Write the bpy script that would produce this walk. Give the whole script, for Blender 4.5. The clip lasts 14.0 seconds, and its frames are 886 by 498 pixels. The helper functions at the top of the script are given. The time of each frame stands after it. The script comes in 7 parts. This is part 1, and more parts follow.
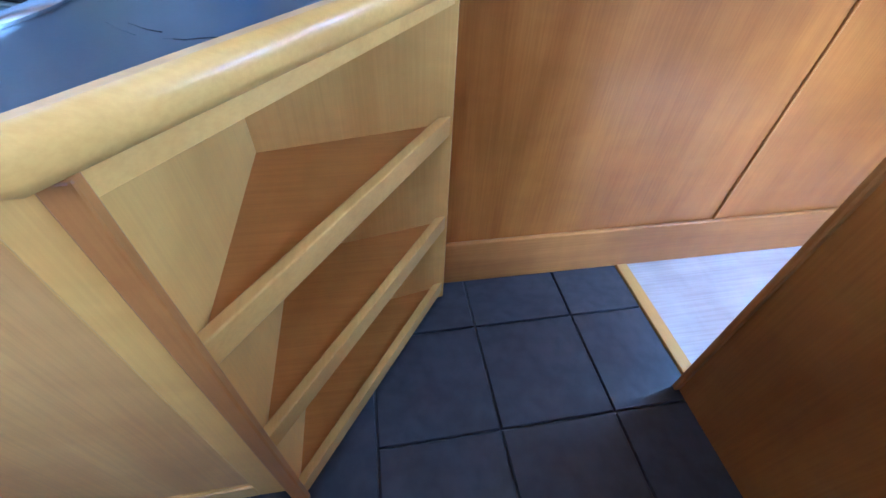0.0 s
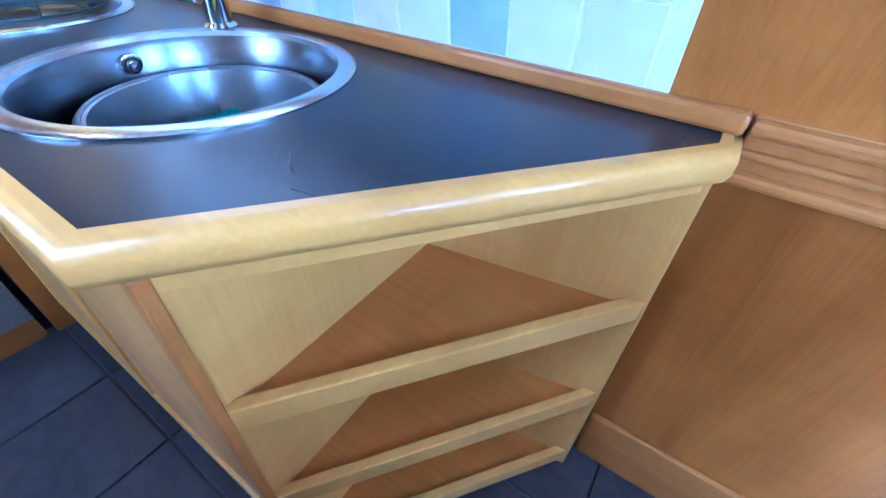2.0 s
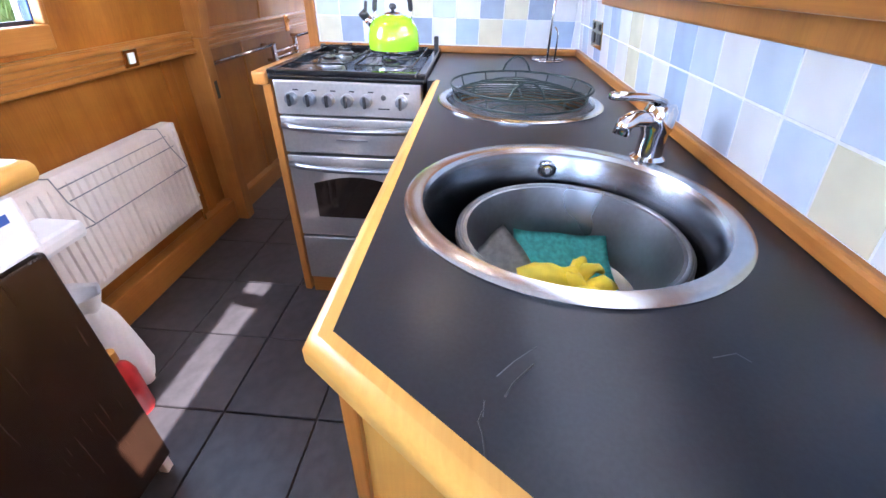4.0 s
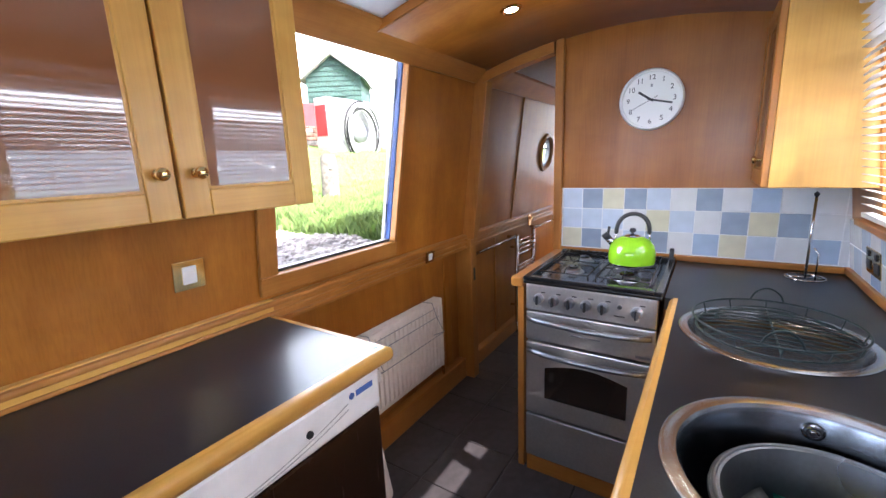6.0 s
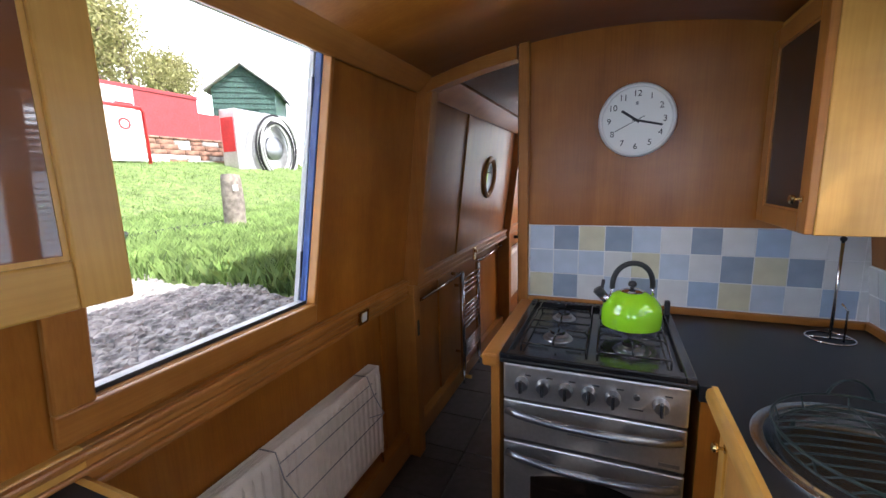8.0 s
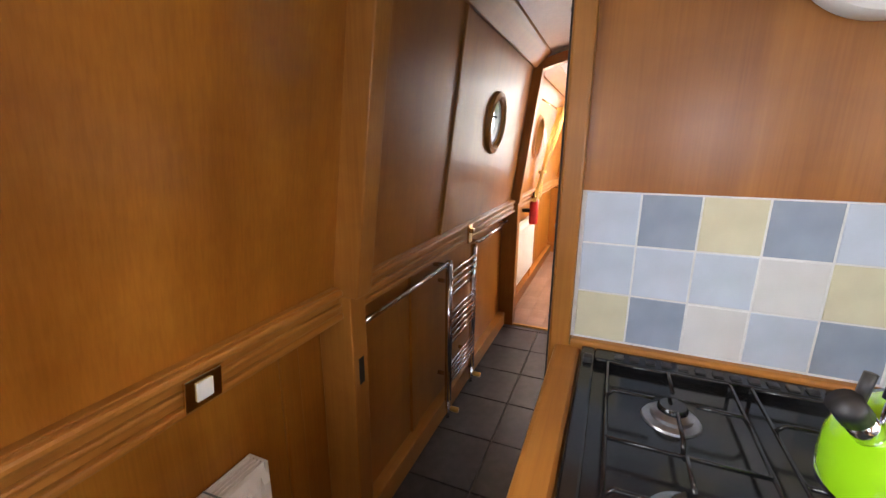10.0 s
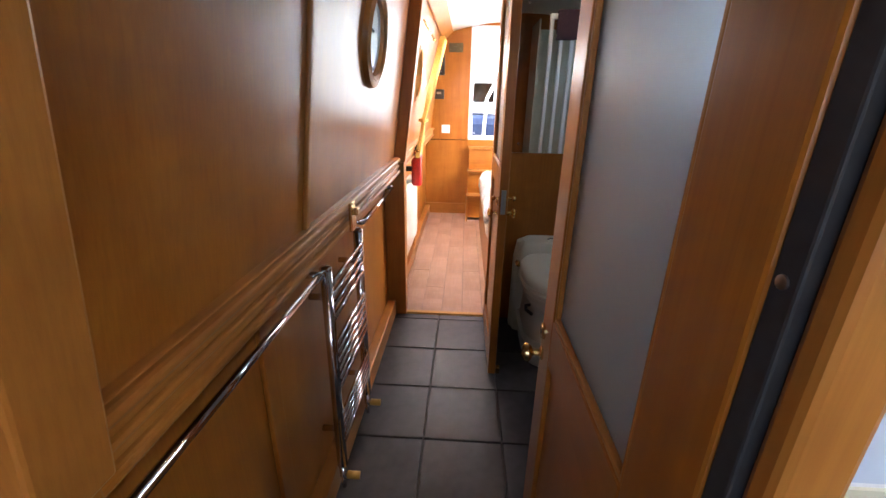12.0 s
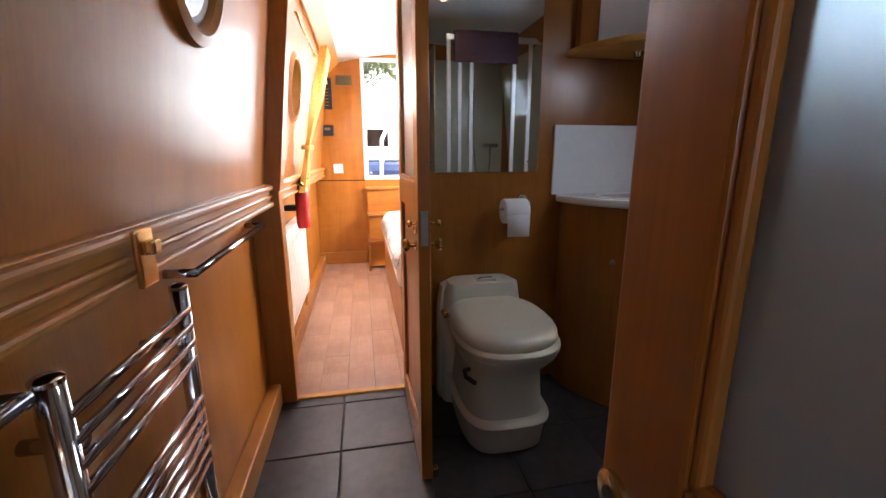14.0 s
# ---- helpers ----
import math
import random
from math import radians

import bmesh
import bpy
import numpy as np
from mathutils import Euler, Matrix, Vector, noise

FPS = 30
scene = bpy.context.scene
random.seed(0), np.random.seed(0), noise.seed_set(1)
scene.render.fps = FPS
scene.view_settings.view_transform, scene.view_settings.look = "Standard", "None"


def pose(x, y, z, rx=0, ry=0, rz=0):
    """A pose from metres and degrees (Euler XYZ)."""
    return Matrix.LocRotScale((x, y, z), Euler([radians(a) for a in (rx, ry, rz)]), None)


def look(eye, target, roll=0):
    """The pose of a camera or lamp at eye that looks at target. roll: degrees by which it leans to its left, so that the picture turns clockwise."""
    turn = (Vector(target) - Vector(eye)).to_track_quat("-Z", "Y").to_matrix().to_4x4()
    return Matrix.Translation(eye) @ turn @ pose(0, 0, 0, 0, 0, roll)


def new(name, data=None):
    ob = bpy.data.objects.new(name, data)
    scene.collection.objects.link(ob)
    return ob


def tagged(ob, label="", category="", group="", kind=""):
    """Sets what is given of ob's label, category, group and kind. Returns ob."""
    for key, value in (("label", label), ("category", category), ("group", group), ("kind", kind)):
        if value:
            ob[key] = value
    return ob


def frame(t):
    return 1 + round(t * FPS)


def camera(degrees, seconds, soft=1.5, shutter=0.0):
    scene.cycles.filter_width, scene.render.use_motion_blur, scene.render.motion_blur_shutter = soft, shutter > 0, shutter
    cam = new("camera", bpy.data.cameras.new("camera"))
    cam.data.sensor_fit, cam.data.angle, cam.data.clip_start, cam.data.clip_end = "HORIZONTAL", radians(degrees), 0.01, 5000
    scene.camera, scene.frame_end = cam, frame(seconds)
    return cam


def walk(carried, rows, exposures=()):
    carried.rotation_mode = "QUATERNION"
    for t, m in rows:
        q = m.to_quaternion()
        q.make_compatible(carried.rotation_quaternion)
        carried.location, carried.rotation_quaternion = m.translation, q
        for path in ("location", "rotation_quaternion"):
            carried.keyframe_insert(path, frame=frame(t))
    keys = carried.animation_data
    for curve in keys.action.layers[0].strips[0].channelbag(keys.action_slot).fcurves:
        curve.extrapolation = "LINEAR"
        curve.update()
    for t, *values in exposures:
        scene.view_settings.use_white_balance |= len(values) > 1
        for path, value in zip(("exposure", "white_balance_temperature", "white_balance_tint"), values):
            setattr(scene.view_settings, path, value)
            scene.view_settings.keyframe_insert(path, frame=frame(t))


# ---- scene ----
cam = camera(94.7, 14.0)
PATH = [
    (0, (0.316, -1.917, 1.022), (1.695, -2.196, -0.4), 2.9),
    (0.5, (0.377, -1.98, 0.997), (1.588, -2.286, -0.565), 6.6),
    (1, (0.446, -2.033, 1.011), (1.71, -2.015, -0.538), 5.4),
    (1.5, (0.478, -2.06, 1.049), (1.866, -1.582, -0.309), 6.3),
    (2, (0.525, -2.043, 1.09), (1.817, -1.222, -0.197), 3.0),
    (2.3, (0.582, -1.991, 1.104), (1.812, -1.027, -0.145), 3.8),
    (2.5, (0.613, -1.951, 1.107), (1.793, -0.886, -0.107), 5.0),
    (3, (0.675, -1.887, 1.127), (1.456, -0.475, -0.055), -0.1),
    (3.5, (0.724, -1.916, 1.137), (0.971, -0.28, 0.013), 3.3),
    (4, (0.692, -1.948, 1.164), (0.574, -0.287, 0.057), 1.2),
    (4.2, (0.656, -1.954, 1.179), (0.369, -0.289, 0.109), -0.3),
    (6.3, (0.637, -2.138, 1.417), (-0.469, -0.5, 1.107), -2.0),
    (6.5, (0.634, -2.113, 1.433), (-0.465, -0.462, 1.178), -2.2),
    (7, (0.571, -2.006, 1.438), (-0.454, -0.305, 1.199), -2.5),
    (7.5, (0.414, -1.851, 1.44), (-0.441, -0.062, 1.181), -2.8),
    (8, (0.311, -1.72, 1.427), (-0.443, 0.1, 1.086), -1.6),
    (8.2, (0.285, -1.651, 1.419), (-0.452, 0.171, 1.046), -1.2),
    (10.3, (0.011, -0.723, 1.295), (-0.729, 1.068, 0.801), 1.3),
    (10.5, (-0.014, -0.651, 1.29), (-0.732, 1.149, 0.793), 2.5),
    (11, (-0.12, -0.493, 1.273), (-0.62, 1.364, 0.723), 1.8),
    (11.5, (-0.218, -0.362, 1.261), (-0.402, 1.531, 0.644), 1.3),
    (12, (-0.233, -0.206, 1.242), (-0.322, 1.669, 0.552), 1.1),
    (12.5, (-0.236, -0.044, 1.229), (-0.272, 1.866, 0.638), 2.1),
    (13, (-0.251, 0.095, 1.156), (-0.126, 2.016, 0.612), 0.7),
    (13.5, (-0.249, 0.208, 1.072), (-0.011, 2.133, 0.584), -0.2),
    (14, (-0.238, 0.3, 1.051), (0.14, 2.214, 0.608), -0.1),
]
walk(cam, [(t, look(eye, target, roll)) for t, eye, target, roll in PATH], exposures=[(0, 2.6, 3900, 10), (1.0, 2.75, 3800, 10), (1.5, 3.15, 3600, 10), (2.2, 2.65, 3800, 12), (3.0, 2.3, 4400, 14), (3.5, 2.7, 5100, 19), (4.2, 2.9, 5500, 22), (6.3, 1.67, 5900, 20), (7.5, 1.2, 5900, 20), (8.2, 0.75, 5900, 18), (10.3, 1.9, 6900, 18), (11, 1.95, 6250, 14), (12, 2.15, 6000, 15), (12.5, 2.4, 6000, 16), (14, 2.15, 6200, 18)])

# ---- light ----
SUN_EL, SUN_AZ = 51.0, 102.0   # elevation, and bearing from +y towards +x
world = bpy.data.worlds.new("world")
scene.world = world
world.use_nodes = True
wn = world.node_tree
sky = wn.nodes.new("ShaderNodeTexSky")
sky.sky_type = "NISHITA"
sky.sun_disc = False
sky.sun_elevation, sky.sun_rotation = radians(SUN_EL), radians(SUN_AZ)
sky.air_density, sky.dust_density, sky.ozone_density = 0.6, 5.0, 0.6
wn.links.new(sky.outputs[0], wn.nodes["Background"].inputs[0])
wn.nodes["Background"].inputs[1].default_value = 0.15


def lamp(name, kind, m, energy, colour, **more):
    d = bpy.data.lights.new(name, kind)
    d.energy, d.color = energy, colour
    if "size" in more:
        d.shape, d.size, d.size_y = "RECTANGLE", more["size"], more["size_y"]
    if "radius" in more:
        d.shadow_soft_size = more["radius"]
    if "angle" in more:
        d.angle = radians(more["angle"])
    if "spot" in more:
        d.spot_size, d.spot_blend = radians(more["spot"]), 0.6
    ob = new(name, d)
    ob.matrix_world = m
    return ob


sun_dir = Vector((math.sin(radians(SUN_AZ)) * math.cos(radians(SUN_EL)), math.cos(radians(SUN_AZ)) * math.cos(radians(SUN_EL)), math.sin(radians(SUN_EL))))
lamp("sun", "SUN", look(sun_dir * 30, (0, 0, 0)), 5.0, (1.0, 0.93, 0.82), angle=0.5)
SKYLIGHT = (0.68, 0.85, 1.0)
# daylight in the openings of the windows
lamp("window_light_left", "AREA", look((-0.570, -0.99, 1.43), (0.43, -0.99, 1.305)), 2.1, SKYLIGHT, size=0.60, size_y=0.78)
lamp("window_light_right", "AREA", look((1.088, -1.08, 1.45), (0.11, -1.08, 1.325)), 3.0, SKYLIGHT, size=1.24, size_y=0.54)
lamp("window_light_saloon_right", "AREA", look((1.02, -3.9, 1.45), (-0.6, -1.0, 0.8)), 9, SKYLIGHT, size=1.0, size_y=0.6)
lamp("window_light_saloon_left", "AREA", look((-0.52, -3.9, 1.45), (0.3, -2.6, 1.0)), 9, SKYLIGHT, size=1.0, size_y=0.6)
# bed left: added fill lamp inside the room, no window behind it
lamp("fill_light_bed_left", "AREA", look((-0.52, 3.1, 1.45), (0.4, 3.0, 1.0)), 13, (1, 0.95, 0.88), size=0.4, size_y=0.4)
lamp("window_light_bed_end", "AREA", look((0.25, 4.36, 1.14), (0.0, 2.0, 0.9)), 0.6, (1, 0.95, 0.88), size=0.8, size_y=0.5)
# bed right: fill lamp in the added, unseen opening WIN_B
lamp("fill_light_bed_right", "AREA", look((1.035, 3.3, 1.39), (0.0, 3.3, 1.2)), 17, (1, 0.93, 0.84), size=1.1, size_y=0.46)
lamp("window_light_bath", "AREA", look((1.0, 1.25, 1.5), (0.0, 1.2, 1.0)), 0.7, SKYLIGHT, size=0.28, size_y=0.28)

# ---- materials ----


def mat(name, colour, rough=0.5, metal=0.0, coat=0.0, spec=0.5):
    m = bpy.data.materials.new(name)
    m.use_nodes = True
    p = m.node_tree.nodes["Principled BSDF"]
    p.inputs["Base Color"].default_value = (*colour, 1)
    p.inputs["Roughness"].default_value = rough
    p.inputs["Metallic"].default_value = metal
    p.inputs["Coat Weight"].default_value = coat
    p.inputs["Specular IOR Level"].default_value = spec
    return m


def node(m, kind, **values):
    n = m.node_tree.nodes.new(kind)
    for k, v in values.items():
        n.inputs[k].default_value = v
    return n


def link(m, a, b):
    m.node_tree.links.new(a, b)


def bsdf(m):
    return m.node_tree.nodes["Principled BSDF"]


def ramp(m, fac, stops):
    r = m.node_tree.nodes.new("ShaderNodeValToRGB")
    while len(r.color_ramp.elements) < len(stops):
        r.color_ramp.elements.new(0.5)
    for e, (at, c) in zip(r.color_ramp.elements, stops):
        e.position, e.color = at, (*c, 1)
    link(m, fac, r.inputs[0])
    return r


def mapped(m, scale):
    tc = m.node_tree.nodes.new("ShaderNodeTexCoord")
    mp = node(m, "ShaderNodeMapping", Scale=scale)
    link(m, tc.outputs["Object"], mp.inputs[0])
    return mp.outputs[0]


def bump(m, height, strength, distance=0.002):
    b = node(m, "ShaderNodeBump", Strength=strength, Distance=distance)
    link(m, height, b.inputs["Height"])
    link(m, b.outputs[0], bsdf(m).inputs["Normal"])


def mul(m, c1, c2, fac=1.0):
    x = m.node_tree.nodes.new("ShaderNodeMix")
    x.data_type, x.blend_type = "RGBA", "MULTIPLY"
    x.inputs[0].default_value = fac
    link(m, c1, x.inputs[6])
    link(m, c2, x.inputs[7])
    return x.outputs[2]


def wood(name, dark, light, along="z", rough=0.34, coat=0.32, figure=1.0):
    """Varnished veneer: fine pores, growth figure and slow patches, the grain along one axis."""
    m = mat(name, light, rough, coat=coat, spec=0.3)
    bsdf(m).inputs["Coat Roughness"].default_value = 0.23
    s = {"x": (1, 0, 0), "y": (0, 1, 0), "z": (0, 0, 1)}[along]
    fine = node(m, "ShaderNodeTexNoise", Scale=1.0, Detail=5.0, Roughness=0.6)
    link(m, mapped(m, [5 if a else 170 for a in s]), fine.inputs["Vector"])
    fig = node(m, "ShaderNodeTexNoise", Scale=1.0, Detail=3.0, Roughness=0.5, Distortion=1.2)
    link(m, mapped(m, [0.9 if a else 6 for a in s]), fig.inputs["Vector"])
    slow = node(m, "ShaderNodeTexNoise", Scale=2.6, Detail=2.0)
    link(m, mapped(m, (1, 1, 1)), slow.inputs["Vector"])
    mid = [(a + b) / 2 for a, b in zip(dark, light)]
    c1 = ramp(m, fig.outputs[0], [(0.22, dark), (0.5, mid), (0.78, light)])
    g = 1 - 0.13 * figure
    c2 = ramp(m, fine.outputs[0], [(0.35, (g, g * 0.97, g * 0.94)), (0.62, (1, 1, 1))])
    c3 = ramp(m, slow.outputs[0], [(0.28, (0.78, 0.73, 0.68)), (0.72, (1.06, 1.05, 1.03))])
    ribbon = node(m, "ShaderNodeTexNoise", Scale=1.0, Detail=2.0, Roughness=0.55, Distortion=0.6)
    link(m, mapped(m, [16 if a else 7 for a in s]), ribbon.inputs["Vector"])
    c4 = ramp(m, ribbon.outputs[0], [(0.35, (0.93, 0.91, 0.88)), (0.65, (1, 1, 1))])
    link(m, mul(m, mul(m, mul(m, c1.outputs[0], c2.outputs[0]), c3.outputs[0]), c4.outputs[0]), bsdf(m).inputs["Base Color"])
    rr = ramp(m, fine.outputs[0], [(0.2, (rough * 0.9,) * 3), (0.8, (rough * 1.15,) * 3)])
    link(m, rr.outputs[0], bsdf(m).inputs["Roughness"])
    bump(m, fine.outputs[0], 0.10, 0.001)
    wavy = node(m, "ShaderNodeTexNoise", Scale=1.0, Detail=1.0)
    link(m, mapped(m, [3 if a else 9 for a in s]), wavy.inputs["Vector"])
    lac = node(m, "ShaderNodeBump", Strength=0.35, Distance=0.004)
    link(m, wavy.outputs[0], lac.inputs["Height"])
    link(m, lac.outputs[0], bsdf(m).inputs["Coat Normal"])
    return m


def speckled(name, colour, rough, amount=0.25, scale=60.0, relief=0.05, slow_amount=0.2, metal=0.0, coat=0.0, spec=0.5):
    """A plain surface with fine mottling and slow dirt or wear."""
    m = mat(name, colour, rough, metal, coat, spec)
    n1 = node(m, "ShaderNodeTexNoise", Scale=scale, Detail=4.0)
    link(m, mapped(m, (1, 1, 1)), n1.inputs["Vector"])
    n2 = node(m, "ShaderNodeTexNoise", Scale=4.0, Detail=3.0)
    link(m, mapped(m, (1, 1, 1)), n2.inputs["Vector"])
    lo = [c * (1 - amount) for c in colour]
    hi = [min(1, c * (1 + amount)) for c in colour]
    c1 = ramp(m, n1.outputs[0], [(0.35, lo), (0.65, hi)])
    k = 1 - slow_amount
    c2 = ramp(m, n2.outputs[0], [(0.35, (k, k, k)), (0.65, (1, 1, 1))])
    link(m, mul(m, c1.outputs[0], c2.outputs[0]), bsdf(m).inputs["Base Color"])
    rr = ramp(m, n2.outputs[0], [(0.2, (rough * 0.93,) * 3), (0.8, (min(1, rough * 1.08),) * 3)])
    link(m, rr.outputs[0], bsdf(m).inputs["Roughness"])
    if relief:
        bump(m, n1.outputs[0], relief, 0.001)
    return m


VENEER_D, VENEER_L = (0.29, 0.098, 0.011), (0.45, 0.176, 0.024)
veneer = wood("cherry_veneer", VENEER_D, VENEER_L, "z")
veneer_y = wood("cherry_veneer_long", VENEER_D, VENEER_L, "y", rough=0.34)
veneer_x = wood("cherry_veneer_cross", VENEER_D, VENEER_L, "x")
solid_z = wood("oiled_hardwood", (0.335, 0.130, 0.022), (0.495, 0.215, 0.043), "z", rough=0.38, coat=0.16)
solid_y = wood("oiled_hardwood_long", (0.335, 0.130, 0.022), (0.495, 0.215, 0.043), "y", rough=0.38, coat=0.16)
solid_x = wood("oiled_hardwood_cross", (0.335, 0.130, 0.022), (0.495, 0.215, 0.043), "x", rough=0.38, coat=0.16)
pale_z = wood("pale_beech", (0.59, 0.316, 0.060), (0.73, 0.420, 0.094), "z", rough=0.38, figure=0.6)
pale_y = wood("pale_beech_long", (0.59, 0.316, 0.060), (0.73, 0.420, 0.094), "y", rough=0.38, figure=0.6)
pale_x = wood("pale_beech_cross", (0.59, 0.316, 0.060), (0.73, 0.420, 0.094), "x", rough=0.38, figure=0.6)
shelf_wood = wood("shelf_veneer", (0.41, 0.150, 0.018), (0.56, 0.228, 0.032), "y", rough=0.42)
stile_wood = wood("pale_orange_stile", (0.48, 0.24, 0.06), (0.62, 0.34, 0.09), "z", rough=0.4)
dark_wood = wood("dark_walnut_front", (0.018, 0.009, 0.005), (0.040, 0.018, 0.010), "z", rough=0.25)
worktop_m = speckled("charcoal_laminate", (0.014, 0.016, 0.021), 0.30, 0.14, 220, 0.015, 0.08, spec=0.34)
slate = speckled("dark_slate_tile", (0.048, 0.042, 0.043), 0.40, 0.2, 26, 0.10, 0.15, spec=0.35)
grout_m = speckled("grey_grout", (0.16, 0.14, 0.125), 0.9, 0.2, 90)
white_grout = speckled("white_grout", (0.72, 0.73, 0.74), 0.8, 0.05, 90)
TILE_COLOURS = {
    "p": speckled("pale_blue_tile", (0.476, 0.549, 0.656), 0.16, 0.04, 14, 0.02, 0.06),
    "b": speckled("mid_blue_tile", (0.353, 0.443, 0.590), 0.16, 0.05, 14, 0.02, 0.06),
    "g": speckled("slate_blue_tile", (0.271, 0.328, 0.418), 0.16, 0.06, 14, 0.02, 0.06),
    "w": speckled("off_white_tile", (0.623, 0.631, 0.640), 0.16, 0.03, 14, 0.02, 0.05),
    "y": speckled("pale_yellow_tile", (0.582, 0.558, 0.410), 0.16, 0.05, 14, 0.02, 0.05),
}
laminate = wood("limed_laminate", (0.50, 0.42, 0.38), (0.66, 0.58, 0.54), "y", rough=0.42, coat=0.0)
laminate_bed = wood("oak_laminate", (0.42, 0.26, 0.18), (0.56, 0.38, 0.28), "y", rough=0.45, coat=0.0)
ceiling_white = speckled("white_ceiling_board", (0.80, 0.80, 0.78), 0.5, 0.03, 40, 0.03, 0.06)
steel = speckled("brushed_steel", (0.32, 0.33, 0.35), 0.33, 0.08, 120, 0.03, 0.1, metal=1.0)
rim_steel = speckled("polished_rim_steel", (0.52, 0.535, 0.56), 0.24, 0.06, 120, 0.02, 0.08, metal=1.0)
bowl_grey = speckled("satin_grey_bowl", (0.20, 0.21, 0.225), 0.28, 0.05, 90, 0.01, 0.1, metal=0.75)
scuff_m = speckled("worn_laminate", (0.085, 0.09, 0.10), 0.7, 0.2, 90)
# bowl and dish steel: the shade inside them is put into the colour
sink_steel = speckled("shaded_sink_steel", (0.20, 0.21, 0.23), 0.26, 0.08, 120, 0.02, 0.1, metal=1.0)
cooker_steel = speckled("satin_cooker_panel", (0.58, 0.555, 0.53), 0.34, 0.05, 90, 0.02, 0.1, metal=0.9)
chrome = speckled("chrome", (0.72, 0.72, 0.74), 0.12, 0.03, 40, 0.0, 0.1, metal=1.0)
brass = speckled("polished_brass", (0.78, 0.57, 0.25), 0.16, 0.05, 40, 0.0, 0.15, metal=1.0)
black_enamel = speckled("black_enamel", (0.012, 0.012, 0.013), 0.16, 0.2, 60, 0.0, 0.2)
black_plastic = speckled("black_plastic", (0.018, 0.018, 0.02), 0.45, 0.2, 60)
wire_green = speckled("green_coated_wire", (0.010, 0.028, 0.026), 0.4, 0.2, 60)
green_enamel = mat("lime_enamel", (0.27, 0.60, 0.012), 0.12, coat=0.6)
white_enamel = speckled("white_enamel", (0.80, 0.79, 0.77), 0.3, 0.03, 30, 0.01, 0.08)
radiator_white = speckled("cream_radiator_paint", (0.80, 0.74, 0.68), 0.35, 0.03, 30, 0.0, 0.08)
toilet_white = mat("ivory_plastic", (0.62, 0.57, 0.45), 0.36)
white_ceramic = speckled("white_ceramic", (0.82, 0.82, 0.82), 0.12, 0.02, 30, 0.0, 0.04)
paper_m = speckled("white_paper", (0.82, 0.82, 0.82), 0.9, 0.03, 80)
fabric_yellow = speckled("yellow_cotton", (0.84, 0.60, 0.24), 0.9, 0.12, 120, 0.2)
fabric_plum = speckled("plum_towel", (0.07, 0.03, 0.04), 0.95, 0.3, 150, 0.3)
sheet_white = speckled("white_sheet", (0.80, 0.78, 0.76), 0.9, 0.04, 60, 0.1)
red_paint = speckled("red_paint", (0.58, 0.03, 0.03), 0.35, 0.1, 30)
yellow_rubber = speckled("yellow_rubber", (0.80, 0.62, 0.02), 0.45, 0.1, 40)
teal_sponge = speckled("teal_scourer", (0.12, 0.60, 0.55), 0.9, 0.2, 120, 0.3)
grey_cloth = speckled("grey_cloth", (0.45, 0.46, 0.44), 0.9, 0.15, 100, 0.3)
smoked = mat("dark_oven_glass", (0.012, 0.008, 0.006), 0.06)
blue_paint = speckled("blue_paint", (0.06, 0.13, 0.42), 0.35, 0.1, 30)
white_paint = speckled("white_paint", (0.80, 0.81, 0.82), 0.35, 0.04, 30)
black_rubber = speckled("black_rubber", (0.02, 0.02, 0.022), 0.7, 0.2, 60)
bronze = speckled("dull_bronze", (0.12, 0.10, 0.06), 0.5, 0.1, 60, 0.0, 0.2, metal=0.6)
slat_white = speckled("grey_white_slats", (0.62, 0.61, 0.60), 0.4, 0.04, 60, 0.0, 0.06)
dial_m = mat("clock_dial", (0.82, 0.82, 0.80), 0.5)
shower_panel = speckled("cream_shower_panel", (0.62, 0.58, 0.44), 0.25, 0.04, 30, 0.0, 0.08)
mirror_m = mat("mirror_silver", (0.86, 0.88, 0.88), 0.015, 1.0)


def glass_mat(name, colour, rough, ior=1.45):
    m = mat(name, colour, rough)
    bsdf(m).inputs["Transmission Weight"].default_value = 1.0
    bsdf(m).inputs["IOR"].default_value = ior
    return m


clear_glass = glass_mat("clear_glass", (1, 1, 1), 0.0, 1.02)
shower_glass = glass_mat("shower_glass", (0.94, 0.97, 0.96), 0.02, 1.3)
cabinet_glass = mat("bronzed_cabinet_glass", (0.22, 0.085, 0.035), 0.04, coat=1.0)
frosted_glass = mat("frosted_glass", (0.70, 0.82, 0.88), 0.42)
bsdf(frosted_glass).inputs["Transmission Weight"].default_value = 0.82


def glow(name, colour, strength):
    m = mat(name, colour, 0.4)
    bsdf(m).inputs["Emission Color"].default_value = (*colour, 1)
    bsdf(m).inputs["Emission Strength"].default_value = strength
    return m


lamp_glow = glow("lit_halogen", (1.0, 0.86, 0.62), 7.0)

# ---- mesh helpers ----


def part(name, bm, material, parent=None, label=""):
    """Links a bmesh as one mesh object, under a thing or a part where one is given."""
    me = bpy.data.meshes.new(name)
    bm.normal_update()
    bm.to_mesh(me)
    bm.free()
    if material is not None:
        me.materials.append(material)
    ob = new(name, me)
    if parent is not None:
        ob.parent = parent
    if label:
        ob["label"] = label
    return ob


def thing(name, label, category, group="", kind=""):
    return tagged(new(name), label, category, group, kind)


def setting(ob, label="", category=""):
    return tagged(ob, label, category, kind="structure")


